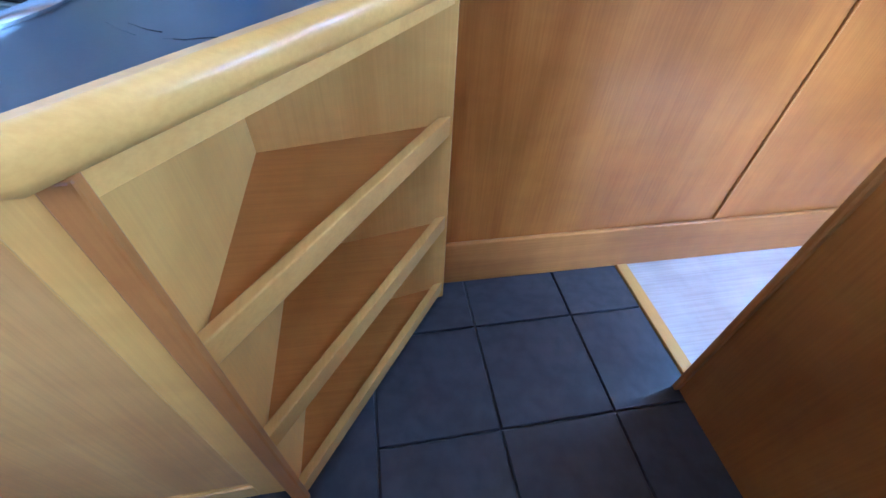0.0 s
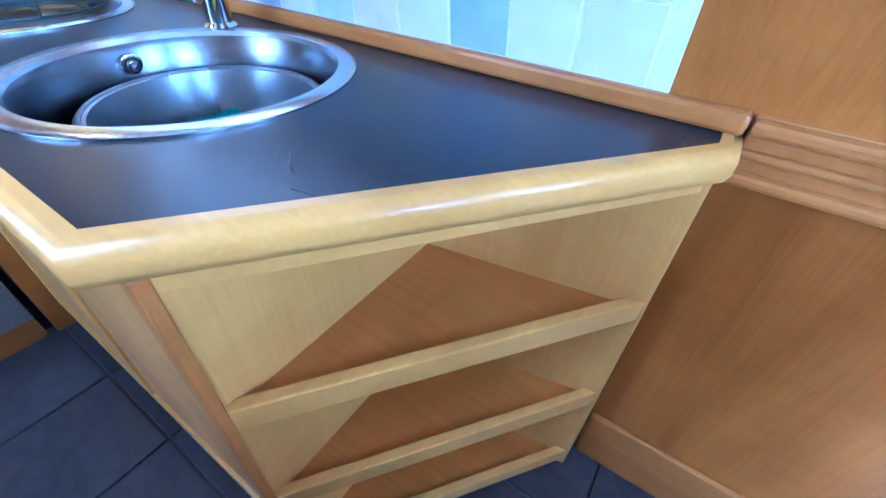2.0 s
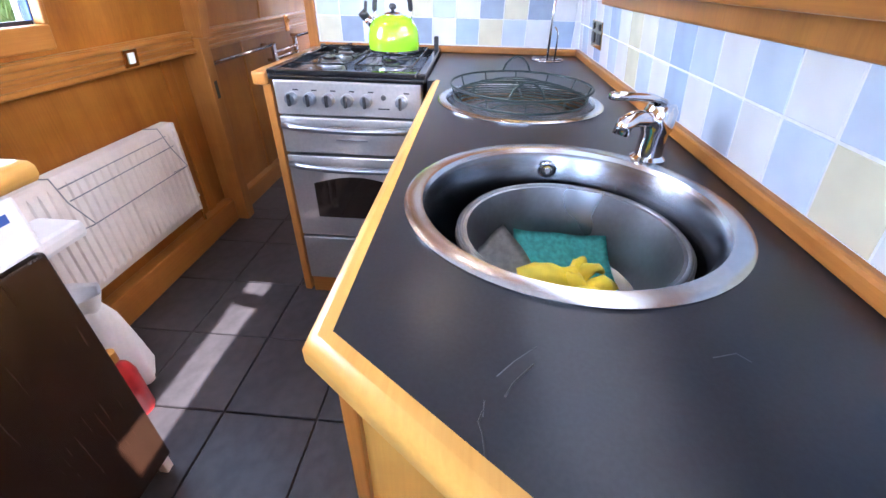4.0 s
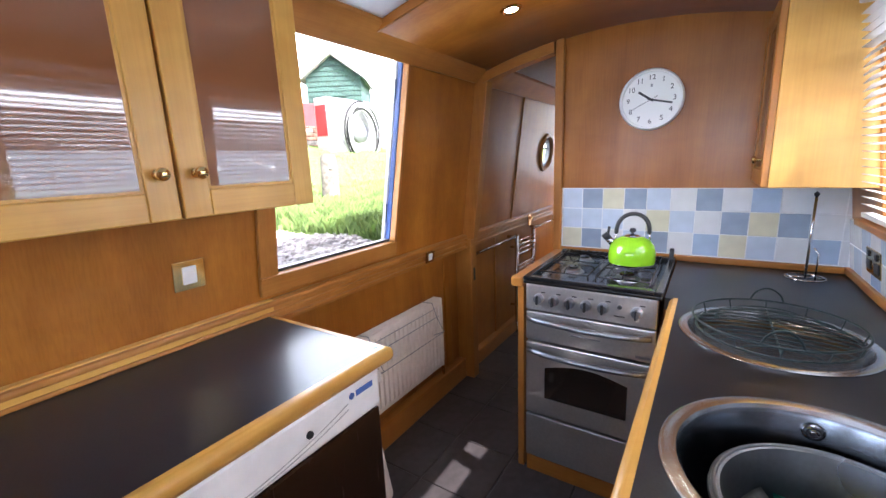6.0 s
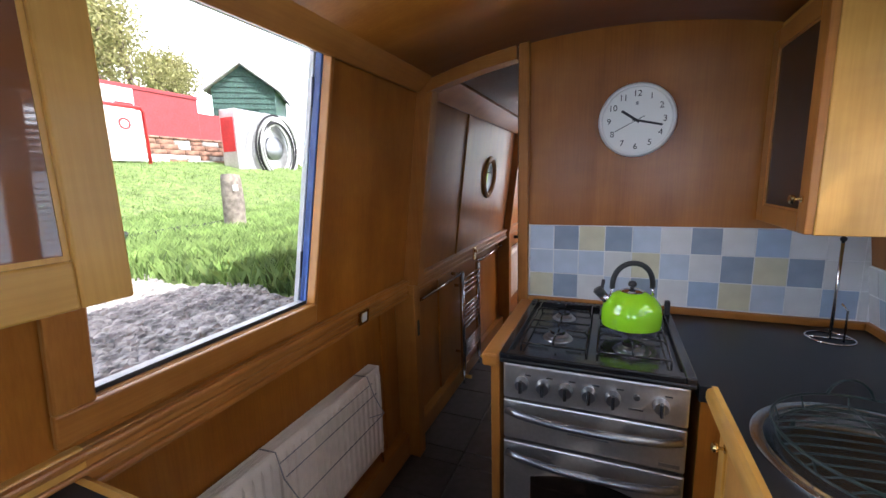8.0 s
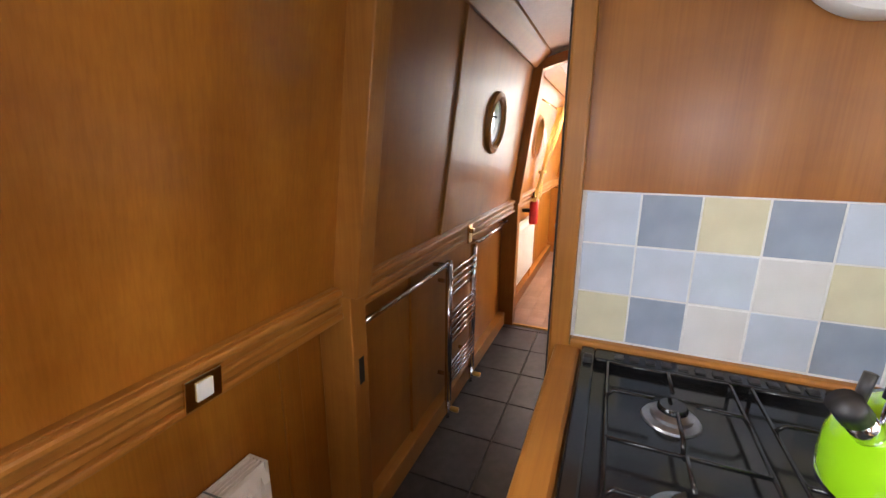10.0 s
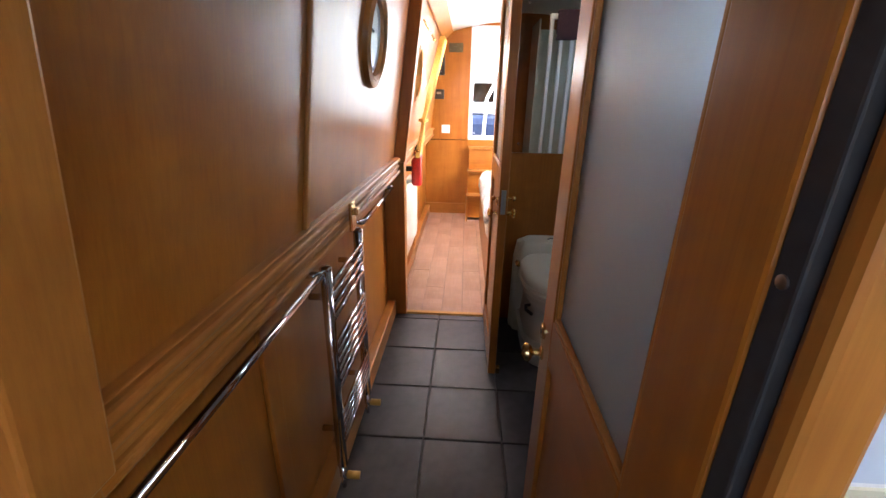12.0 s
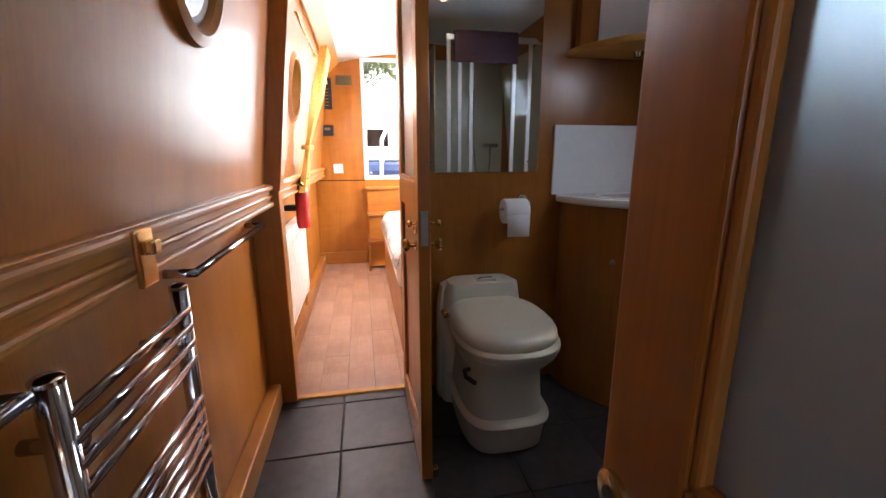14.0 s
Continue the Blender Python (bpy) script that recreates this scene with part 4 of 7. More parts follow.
part("plinth", box(CX0, CY + 0.012, 0.0, CX1, CY + 0.03, 0.078, 0.002), solid_x, cook, "hardwood strip below the cooker")

ckpan = thing("cooker_end_panel", "hardwood end panel beside the cooker with a moulded cap", "panel")
part("board", box(-0.012, -0.585, 0.0, 0.016, -0.002, TOP - 0.03, 0.003), solid_z, ckpan)
part("cap", box(-0.035, -0.605, TOP - 0.032, 0.018, -0.002, TOP + 0.010, 0.008), solid_y, ckpan)

# ---- kettle ----
KX, KY, KZ = 0.384, -0.325, 0.9372
ket = thing("kettle", "lime green enamel whistling kettle on the hob", "kettle")
K = Matrix.Translation((KX, KY, KZ))
part("body", lathe([(0, 0), (0.082, 0), (0.092, 0.006), (0.096, 0.022), (0.095, 0.055), (0.088, 0.085), (0.070, 0.108), (0.046, 0.121), (0.034, 0.123)], 56, K), green_enamel, ket)
part("base_band", lathe([(0.084, 0.0), (0.0945, 0.004), (0.0945, 0.010), (0.092, 0.010)], 56, K), chrome, ket)
part("lid", lathe([(0.036, 0.120), (0.036, 0.126), (0.025, 0.131), (0.0, 0.134)], 36, K), chrome, ket)
part("lid_knob", lathe([(0.006, 0.132), (0.006, 0.138), (0.013, 0.143), (0.014, 0.150), (0.009, 0.158), (0, 0.160)], 24, K), black_plastic, ket)
sa = Vector((-0.93, -0.30, 0)).normalized()
part("spout", tube([Vector((KX, KY, KZ + 0.085)) + sa * 0.072, Vector((KX, KY, KZ + 0.115)) + sa * 0.100], 0.015, 16), chrome, ket)
wh = part("whistle", tube([Vector((KX, KY, KZ + 0.112)) + sa * 0.097, Vector((KX, KY, KZ + 0.132)) + sa * 0.115], 0.016, 16), black_plastic, ket)
part("trigger", tube([Vector((KX, KY, KZ + 0.128)) + sa * 0.10, Vector((KX, KY, KZ + 0.165)) + sa * 0.095], 0.006, 8), black_plastic, wh)
hp = []
for k in range(17):
    a = math.pi * k / 16
    hp.append(Vector((KX, KY, KZ + 0.135)) + sa * (0.066 * math.cos(a)) + Vector((0, 0, 0.085 * math.sin(a) ** 0.8)))
part("handle", tube(hp, 0.009, 12), black_plastic, ket)
for s_ in (1, -1):
    part("bracket", tube([Vector((KX, KY, KZ + 0.095)) + sa * (s_ * 0.070), Vector((KX, KY, KZ + 0.14)) + sa * (s_ * 0.066)], 0.0045, 8), chrome, ket)

ket.matrix_world = Matrix.Translation((KX, KY, KZ)) @ Matrix.Scale(0.95, 4) @ Matrix.Translation((-KX, -KY, -KZ))

# ---- clock ----
CLX, CLZ, CLR = 0.384, 1.616, 0.130
clock = thing("wall_clock", "round white wall clock with plain black numerals", "clock")
CM = Matrix.Translation((CLX, 0, CLZ)) @ pose(0, 0, 0, 90, 0, 0)
part("case", lathe([(0, 0.001), (CLR, 0.001), (CLR, 0.026), (CLR - 0.006, 0.034), (CLR - 0.013, 0.034), (CLR - 0.014, 0.022)], 72, CM), white_enamel, clock)
part("dial", lathe([(0, 0.021), (CLR - 0.0135, 0.021), (CLR - 0.0135, 0.019)], 72, CM), dial_m, clock)
for h in range(1, 13):
    a = radians(90 - 30 * h)
    part("numeral", moved(text_mesh(str(h), 0.030), Matrix.Translation((CLX + 0.093 * math.cos(a), -0.0225, CLZ + 0.093 * math.sin(a))) @ pose(0, 0, 0, 90, 0, 0)), black_plastic, clock)
for ang, ln, w, tail in ((305, 0.062, 0.0045, 0.012), (104, 0.088, 0.0038, 0.014), (243, 0.080, 0.0010, 0.03)):
    hd = box(-w, -tail, 0, w, ln, 0.0012, 0.0004)
    part("hand", moved(hd, Matrix.Translation((CLX, -0.025, CLZ)) @ pose(0, 0, 0, 90, 0, 0) @ pose(0, 0, 0, 0, 0, -ang)), black_plastic, clock)
part("mark", box(CLX - 0.004, -0.0222, CLZ + 0.054, CLX + 0.004, -0.0212, CLZ + 0.066, 0), steel, clock)

# ---- wall cabinet in the corner ----
wc = thing("wall_cabinet", "cherry corner wall cabinet with one glazed door", "cabinet")
wcb = bmesh.new()
zb, zt = 1.255, 1.885
hexa(wcb, [(0.795, -0.400, zb), (1.078, -0.400, zb), (1.078, -0.003, zb), (0.795, -0.003, zb), (0.795, -0.400, zt), (1.000, -0.400, zt), (1.000, -0.003, zt), (0.795, -0.003, zt)])
part("carcase", soften(wcb, 0.003), pale_z, wc)
panel_door("door", wc, 0.775, -0.398, -0.006, zb + 0.002, 1.855, -1, mats=(solid_z, veneer), glass=smoked, knob_y=-0.365, fw=0.055)
# ---- left wall cabinet with two glazed doors ----
lc = thing("wall_cabinet", "beech wall cabinet with two bronzed glass doors", "cabinet")
lcb = bmesh.new()
y0, y1, zb, zt = -2.06, -1.405, 1.290, 1.89
hexa(lcb, [(wall_left(zb), y0, zb), (-0.262, y0, zb), (-0.262, y1, zb), (wall_left(zb), y1, zb), (wall_left(zt), y0, zt), (-0.262, y0, zt), (-0.262, y1, zt), (wall_left(zt), y1, zt)])
part("carcase", soften(lcb, 0.003), pale_z, lc)
part("cornice", box(-0.44, y0, 1.885, -0.235, y1 + 0.01, 1.915, 0.006), solid_y, lc)
panel_door("door", lc, -0.240, -1.728, -1.408, 1.292, 1.862, 1, glass=cabinet_glass, knob_y=-1.695, fw=0.056)
panel_door("door", lc, -0.240, -2.056, -1.734, 1.292, 1.862, 1, glass=cabinet_glass, knob_y=-1.766, fw=0.056)
lc2 = thing("wall_cabinet", "plain beech wall cabinet further along the galley", "cabinet")
lcb = bmesh.new()
y0, y1 = -2.64, -2.065
hexa(lcb, [(wall_left(zb), y0, zb), (-0.242, y0, zb), (-0.242, y1, zb), (wall_left(zb), y1, zb), (wall_left(zt), y0, zt), (-0.242, y0, zt), (-0.242, y1, zt), (wall_left(zt), y1, zt)])
part("carcase", soften(lcb, 0.003), pale_z, lc2)

# ---- left worktop, fridge ----
wt_l = thing("worktop", "charcoal laminate worktop with pale edging over the fridge", "worktop")
part("top", box(-0.655, -2.655, TOP - 0.042, -0.088, -1.366, TOP, 0), worktop_m, wt_l)
part("front_edging", edging([(-0.088, -2.655), (-0.088, -1.366), (-0.655, -1.366)]), pale_y, wt_l, "rounded pale beech lipping")
setting(part("cove_strip", box(-0.64, -2.655, TOP, -0.585, -1.34, TOP + 0.055, 0.006), pale_y), "pale strip at the back of the worktop", "trim")
fr = thing("fridge", "white under-counter fridge with a dark wood door front", "fridge")
part("body", box(-0.640, -1.93, 0.01, -0.135, -1.385, 0.845, 0.004), dark_wood, fr)
part("fascia", box(-0.130, -1.93, 0.735, -0.082, -1.380, 0.845, 0.010), white_enamel, fr, "white plastic control fascia")
part("door", box(-0.130, -1.928, 0.06, -0.088, -1.382, 0.728, 0.006), dark_wood, fr, "dark wood-finish door")
part("dial", bolt(-0.082, -1.62, 0.79, (1, 0, 0), 0.009, 0.006), black_plastic, fr)
part("badge", box(-0.0835, -1.47, 0.806, -0.081, -1.41, 0.822, 0), blue_paint, fr)
for k, (za, zb_) in enumerate(((0.752, 0.800), (0.744, 0.784))):
    sw = [(-0.0815, -1.80 + 0.30 * q / 10, za + (zb_ - za) * (q / 10) ** 1.8) for q in range(11)]
    part("swoosh", tube(sw, 0.0016, 5), grey_cloth, fr, "grey-green moulded line")
part("badge", bolt(-0.0825, -1.485, 0.814, (1, 0, 0), 0.009, 0.002, 16), blue_paint, fr)
part("foot", box(-0.125, -1.41, 0.0, -0.10, -1.385, 0.06, 0.003), white_enamel, fr)
bu = thing("base_unit", "beech base cabinet beside the fridge", "cabinet")
part("carcase", box(-0.65, -2.65, 0.0, -0.11, -1.935, TOP - 0.043, 0.002), veneer, bu)
panel_door("door", bu, -0.09, -2.64, -1.94, 0.10, TOP - 0.05, 1, knob_y=-2.0)

# ---- radiator and clothes airer ----


def radiator(y0, y1, z0, z1, x, label, pitch=0.033):
    """A panel radiator with pressed flutes, a top grille and end caps, its front looking along +x."""
    rd = thing("radiator", label, "radiator")
    b = bmesh.new()
    n = max(4, int((y1 - y0) / pitch))
    prof = []
    for i in range(n):
        a = y0 + (y1 - y0) * i / n
        w = (y1 - y0) / n
        prof += [(a, 0.0), (a + w * 0.3, 0.0), (a + w * 0.42, 0.008), (a + w * 0.88, 0.008)]
    prof.append((y1, 0.0))
    zs = [(z0, -0.008), (z0 + 0.025, 0), (z0 + 0.045, 1), (z1 - 0.045, 1), (z1 - 0.025, 0), (z1, -0.008)]
    rows_ = []
    for z, k in zs:
        rows_.append([b.verts.new((x + (d if k == 1 else (k if k < 0 else 0)), y, z)) for y, d in prof])
    for lo, hi in zip(rows_, rows_[1:]):
        for i in range(len(prof) - 1):
            b.faces.new((lo[i], lo[i + 1], hi[i + 1], hi[i]))
    part("front_panel", b, radiator_white, rd)
    part("rear_panel", box(x - 0.055, y0, z0, x - 0.045, y1, z1, 0.003), radiator_white, rd)
    part("end_cap", box(x - 0.055, y0 - 0.004, z0, x + 0.001, y0 + 0.004, z1, 0.002), radiator_white, rd)
    part("end_cap", box(x - 0.055, y1 - 0.004, z0, x + 0.001, y1 + 0.004, z1, 0.002), radiator_white, rd)
    g = bmesh.new()
    for i in range(5):
        join(g, box(x - 0.050 + i * 0.0105, y0 + 0.004, z1 - 0.010, x - 0.0468 + i * 0.0105, y1 - 0.004, z1 + 0.002, 0))
    part("top_grille", g, radiator_white, rd)
    # black sheet that gives the slots between the bars their inner shade
    part("grille_shade", box(x - 0.05, y0 + 0.004, z1 - 0.05, x - 0.004, y1 - 0.004, z1 - 0.045, 0), black_plastic, rd)
    v = part("valve", tube([(x - 0.025, y1 + 0.004, z0 + 0.06), (x - 0.025, y1 + 0.035, z0 + 0.06)], 0.011, 10), white_enamel, rd)
    part("pipe", tube([(x - 0.025, y1 + 0.03, z0 + 0.06), (x - 0.025, y1 + 0.03, 0.0)], 0.0075, 8), brass, rd)
    part("valve", tube([(x - 0.025, y0 - 0.004, z0 + 0.06), (x - 0.025, y0 - 0.03, z0 + 0.06)], 0.011, 10), white_enamel, rd)
    part("pipe", tube([(x - 0.025, y0 - 0.028, z0 + 0.06), (x - 0.025, y0 - 0.028, 0.0)], 0.0075, 8), brass, rd)
    return rd


radiator(-1.16, -0.285, 0.205, 0.625, -0.605, "cream fluted panel radiator below the window")
air = thing("radiator_airer", "thin wire clothes airer hooked over the radiator", "airer")
for y in (-0.90, -0.40):
    part("arm", tube([(-0.655, y, 0.628), (-0.590, y, 0.632), (-0.555, y - 0.01, 0.56), (-0.53, y + 0.02, 0.47)], 0.0022, 6), steel, air)
    part("strut", tube([(-0.53, y + 0.02, 0.47), (-0.596, y + 0.01, 0.44)], 0.002, 6), steel, air)
for dx, z in ((-0.575, 0.60), (-0.556, 0.56), (-0.53, 0.47)):
    part("rail", tube([(dx, -0.90, z), (dx, -0.40 + 0.01, z)], 0.002, 6), steel, air)
wb = thing("wall_tray", "small white plastic tray hung beside the radiator", "tray")
part("tray", box(-0.59, -1.21, 0.50, -0.44, -0.985, 0.555, 0.018), white_enamel, wb)
part("hook", box(-0.655, -1.12, 0.53, -0.585, -1.08, 0.55, 0.004), white_enamel, wb)
bag = thing("carrier_bag", "crumpled white carrier bag standing on the floor", "bag")
bb = lathe([(0, 0), (0.085, 0.0), (0.105, 0.03), (0.10, 0.14), (0.085, 0.22), (0.060, 0.27), (0.070, 0.31), (0.055, 0.30)], 28, Matrix.Translation((-0.415, -1.135, 0.0)) @ Matrix.Diagonal((0.72, 0.72, 1.25, 1)))
part("sack", crumpled(bb, 0.026, 17, 4), paper_m, bag)
bot = thing("detergent_bottle", "red plastic bottle with a pale cap beside the bag", "bottle")
part("bottle", lathe([(0, 0), (0.038, 0), (0.042, 0.01), (0.042, 0.16), (0.034, 0.19), (0.016, 0.21), (0.016, 0.23)], 28, Matrix.Translation((-0.315, -1.225, 0))), red_paint, bot)
part("cap", lathe([(0.019, 0.222), (0.019, 0.255), (0, 0.257)], 20, Matrix.Translation((-0.315, -1.225, 0))), pale_x, bot)

# ---- kitchen roll stand, sockets, switch ----
st = thing("kitchen_roll_stand", "thin chrome kitchen roll stand on the worktop", "stand")
sx, sy = 0.965, -0.135
part("base_ring", ring(sx, sy, TOP + 0.003, 0.060, 0.003), chrome, st)
part("base_bar", tube([(sx - 0.060, sy, TOP + 0.003), (sx + 0.060, sy, TOP + 0.003)], 0.003, 6), chrome, st)
part("pole", tube([(sx, sy, TOP), (sx, sy, TOP + 0.315)], 0.0045, 10), chrome, st)
part("tip", lathe([(0.007, 0), (0.009, 0.008), (0, 0.018)], 16, Matrix.Translation((sx, sy, TOP + 0.312))), black_plastic, st)
part("side_arm", tube([(sx + 0.026, sy - 0.02, TOP), (sx + 0.026, sy - 0.02, TOP + 0.10), (sx + 0.012, sy - 0.012, TOP + 0.12)], 0.003, 8), chrome, st)


def plate_left(y, z, w, h, name, label, category, face_m, insert_m, dz=0.0):
    p = thing(name, label, category)
    part("plate", slab("l", y - w / 2, y + w / 2, z - h / 2, z + h / 2, dz, dz + 0.007, 0.002), face_m, p)
    part("rocker", slab("l", y - w * 0.22, y + w * 0.22, z - h * 0.30, z + h * 0.30, dz + 0.006, dz + 0.011, 0.002), insert_m, p)
    return p


plate_left(-1.59, 1.10, 0.086, 0.086, "light_switch", "brass plate light switch with a white rocker", "switch", brass, white_enamel)
plate_left(-0.425, 0.900, 0.07, 0.06, "light_switch", "small brass-edged switch on the gunwale rail", "switch", brass, white_enamel, 0.038)
so = thing("socket", "brass twin socket on the tiled splashback", "socket")
part("plate", slab("r", -0.375, -0.235, 0.965, 1.05, 0.004, 0.012, 0.002), brass, so)
for y in (-0.345, -0.265):
    part("insert", slab("r", y - 0.022, y + 0.022, 0.980, 1.012, 0.011, 0.015, 0.002), black_plastic, so)
    part("rocker", slab("r", y - 0.009, y + 0.009, 1.022, 1.042, 0.011, 0.016, 0.002), black_plastic, so)

# ---- ceiling lamps and vent ----
for x in (-0.043, 0.566):
    dl = thing("downlight", "small brass-rimmed halogen downlight, lit", "lamp", "downlights over the cooker")
    zc = camber(x)
    tilt = Matrix.Translation((x, -0.565, zc)) @ pose(0, 0, 0, 0, math.degrees(math.atan(2 * 0.22 * (x - MID))), 0)
    part("rim", lathe([(0.024, 0.002), (0.040, 0.001), (0.042, -0.004), (0.034, -0.009), (0.026, -0.007)], 36, tilt), brass, dl)
    part("bulb", lathe([(0, -0.006), (0.026, -0.0055), (0.026, 0.0)], 28, tilt), lamp_glow, dl)
    lamp("downlight_beam", "SPOT", look((x, -0.565, zc - 0.02), (x, -0.565, 0)), 1.1, (1.0, 0.80, 0.55), radius=0.02, spot=120)
vt = thing("ceiling_vent", "round dark mushroom vent in the white ceiling", "vent")
part("collar", lathe([(0.075, 0.0), (0.075, -0.012), (0.055, -0.02), (0, -0.02)], 40, Matrix.Translation((0.205, -1.02, camber(0.205, 1.985)))), black_plastic, vt)

# ---- windows ----


def window_side(name, side, y0, y1, z0, z1, label, frame_m, w=0.055):
    """A lining and architrave round an opening in a leaning side, a metal outer frame and a pane."""
    wn_ = thing(name, label, "window", kind="structure")
    b = bmesh.new()
    for a in ((y0 - w, y1 + w, z0 - w, z0), (y0 - w, y1 + w, z1, z1 + w), (y0 - w, y0, z0, z1), (y1, y1 + w, z0, z1)):
        join(b, slab(side, *a, -0.001, 0.018, 0.005))
    part("window_frame", b, frame_m, wn_)
    t = 0.012
    b = bmesh.new()
    for a in ((y0, y1, z0, z0 + t), (y0, y1, z1 - t, z1), (y0, y0 + t, z0 + t, z1 - t), (y1 - t, y1, z0 + t, z1 - t)):
        join(b, slab(side, *a, -0.055, 0.006, 0.002))
    part("window_lining", b, frame_m, wn_)
    b = bmesh.new()
    for a in ((y0 + t, y1 - t, z0 + t, z0 + t + 0.018), (y0 + t, y1 - t, z1 - t - 0.018, z1 - t), (y0 + t, y0 + t + 0.014, z0 + t, z1 - t), (y1 - t - 0.014, y1 - t, z0 + t, z1 - t)):
        join(b, slab(side, *a, -0.054, -0.040, 0.002))
    part("metal_frame", b, white_paint, wn_)
    p = part("pane", slab(side, y0 + t, y1 - t, z0 + t, z1 - t, -0.049, -0.045), clear_glass, wn_)
    p.visible_shadow = False
    return wn_


# tall galley window: its forward edge leans with the cabin, a shallow lining, steel frame outside
wl = thing("window_1", "tall galley window with a hardwood frame", "window", kind="structure")
wy0, wy1, wz0, wz1 = WIN_L
FWD, FWDT = -0.690, -0.632        # forward edge of the opening, at its foot and at its head
part("window_frame", slab("l", wy0 - 0.055, FWD + 0.016, wz0 - 0.055, wz0 + 0.012, -0.001, 0.018, 0.005), solid_y, wl, "hardwood board below the opening")
part("window_frame", slab("l", wy0 - 0.055, wy0 + 0.012, wz0 + 0.012, wz1 - 0.012, -0.001, 0.018, 0.005), solid_z, wl)
part("window_frame", slab("l", wy0 - 0.055, FWDT + 0.016, wz1 - 0.012, wz1 + 0.04, -0.001, 0.018, 0.005), solid_y, wl)
part("window_frame", slab("l", FWD, FWD + 0.016, wz0 + 0.012, wz1 - 0.012, -0.016, 0.018, 0.004, FWDT, FWDT + 0.016), solid_z, wl)
part("wall_infill", slab("l", FWD + 0.016, wy1 + 0.002, wz0 - 0.002, wz1 + 0.002, -0.036, 0.001, 0.0, FWDT + 0.016, wy1 + 0.002), veneer, wl)
part("sill", slab("l", wy0, FWD + 0.012, wz0 - 0.002, wz0 + 0.012, -0.020, -0.002, 0.003), solid_y, wl)
part("metal_frame", slab("l", wy0, FWD + 0.012, wz0 - 0.004, wz0 + 0.020, -0.058, -0.021, 0.004), white_paint, wl, "white painted steel sill")
part("metal_frame", slab("l", wy0, FWDT + 0.012, wz1 - 0.014, wz1, -0.052, -0.021, 0.003), white_paint, wl)
part("metal_frame", slab("l", wy0, wy0 + 0.014, wz0 + 0.020, wz1 - 0.014, -0.052, -0.021, 0.003), white_paint, wl)
part("metal_frame", slab("l", FWD - 0.003, FWD + 0.013, wz0 + 0.020, wz1 - 0.014, -0.042, -0.017, 0.003, FWDT - 0.003, FWDT + 0.013), blue_paint, wl, "blue painted steel edge")
part("seal", slab("l", wy0, FWD, wz0 + 0.012, wz0 + 0.0225, -0.020, -0.0165), black_rubber, wl)
pw = part("pane", slab("l", wy0 + 0.014, FWD - 0.003, wz0 + 0.020, wz1 - 0.014, -0.034, -0.030, 0.0, None, FWDT - 0.003), clear_glass, wl)
pw.visible_shadow = False
# outer hatch door, hinged open beyond the opening's edge
hatch = thing("window_hatch", "blue and white painted steel side hatch standing open", "hatch")
part("leaf", slab("l", FWD - 0.004, FWD + 0.008, 1.03, 1.83, -0.066, -0.046, 0.002, FWDT - 0.004, FWDT + 0.008), white_paint, hatch)
part("edge", slab("l", FWD + 0.009, FWD + 0.030, 1.03, 1.83, -0.075, -0.046, 0.003, FWDT + 0.009, FWDT + 0.030), blue_paint, hatch)
for z in (1.16, 1.70):
    yh = FWD + (FWDT - FWD) * (z - 1.03) / 0.80
    part("hinge", slab("l", yh - 0.008, yh + 0.006, z - 0.045, z + 0.045, -0.0455, -0.043, 0.001), steel, hatch)
wr = window_side("window_2", "r", *WIN_R, "wide galley window with a hardwood frame over the sink", solid_z, 0.06)
part("mullion", slab("r", -1.0, -0.92, WIN_R[2] + 0.012, WIN_R[3] - 0.012, -0.052, -0.02, 0.003), solid_z, wr)
part("sill", slab("r", WIN_R[0] - 0.04, WIN_R[1] + 0.04, 1.140, 1.161, 0.0, 0.072, 0.004), solid_y, wr)
blind = thing("venetian_blind", "half-open wooden venetian blind over the sink window", "blind")
part("headrail", slab("r", WIN_R[0] - 0.03, WIN_R[1] + 0.03, 1.775, 1.800, 0.028, 0.062, 0.004), slat_white, blind)
nsl = 25
for i in range(nsl):
    z = 1.745 - i * 0.0225
    xm = wall_right(z) - 0.045
    sl = box(-0.0125, WIN_R[0] - 0.03, -0.001, 0.0125, WIN_R[1] + 0.03, 0.001, 0)
    part("slat", moved(sl, Matrix.Translation((xm, 0, z)) @ pose(0, 0, 0, 0, -51.6 if 1.475 < z < 1.655 else 10, 0)), slat_white, blind)
part("bottom_rail", slab("r", WIN_R[0] - 0.03, WIN_R[1] + 0.03, 1.166, 1.182, 0.03, 0.058, 0.003), slat_white, blind)
for y in (-1.6, -1.1, -0.6):
    zt_, zb_ = 1.77, 1.175
    part("cord", tube([(wall_right(zt_) - 0.045, y, zt_), (wall_right(zb_) - 0.045, y, zb_)], 0.0012, 5), pale_z, blind)
# saloon windows, behind the walker
window_side("window_3", "l", -4.4, -3.4, 1.15, 1.75, "saloon window with a hardwood frame", solid_z)
window_side("window_4", "r", -4.4, -3.4, 1.15, 1.75, "saloon window with a hardwood frame", solid_z)

# unseen window, added round the fill lamp's opening
window_side("window_7", "r", *WIN_B, "long bedroom window with a hardwood frame", solid_z)


# ---- corridor and bathroom ----


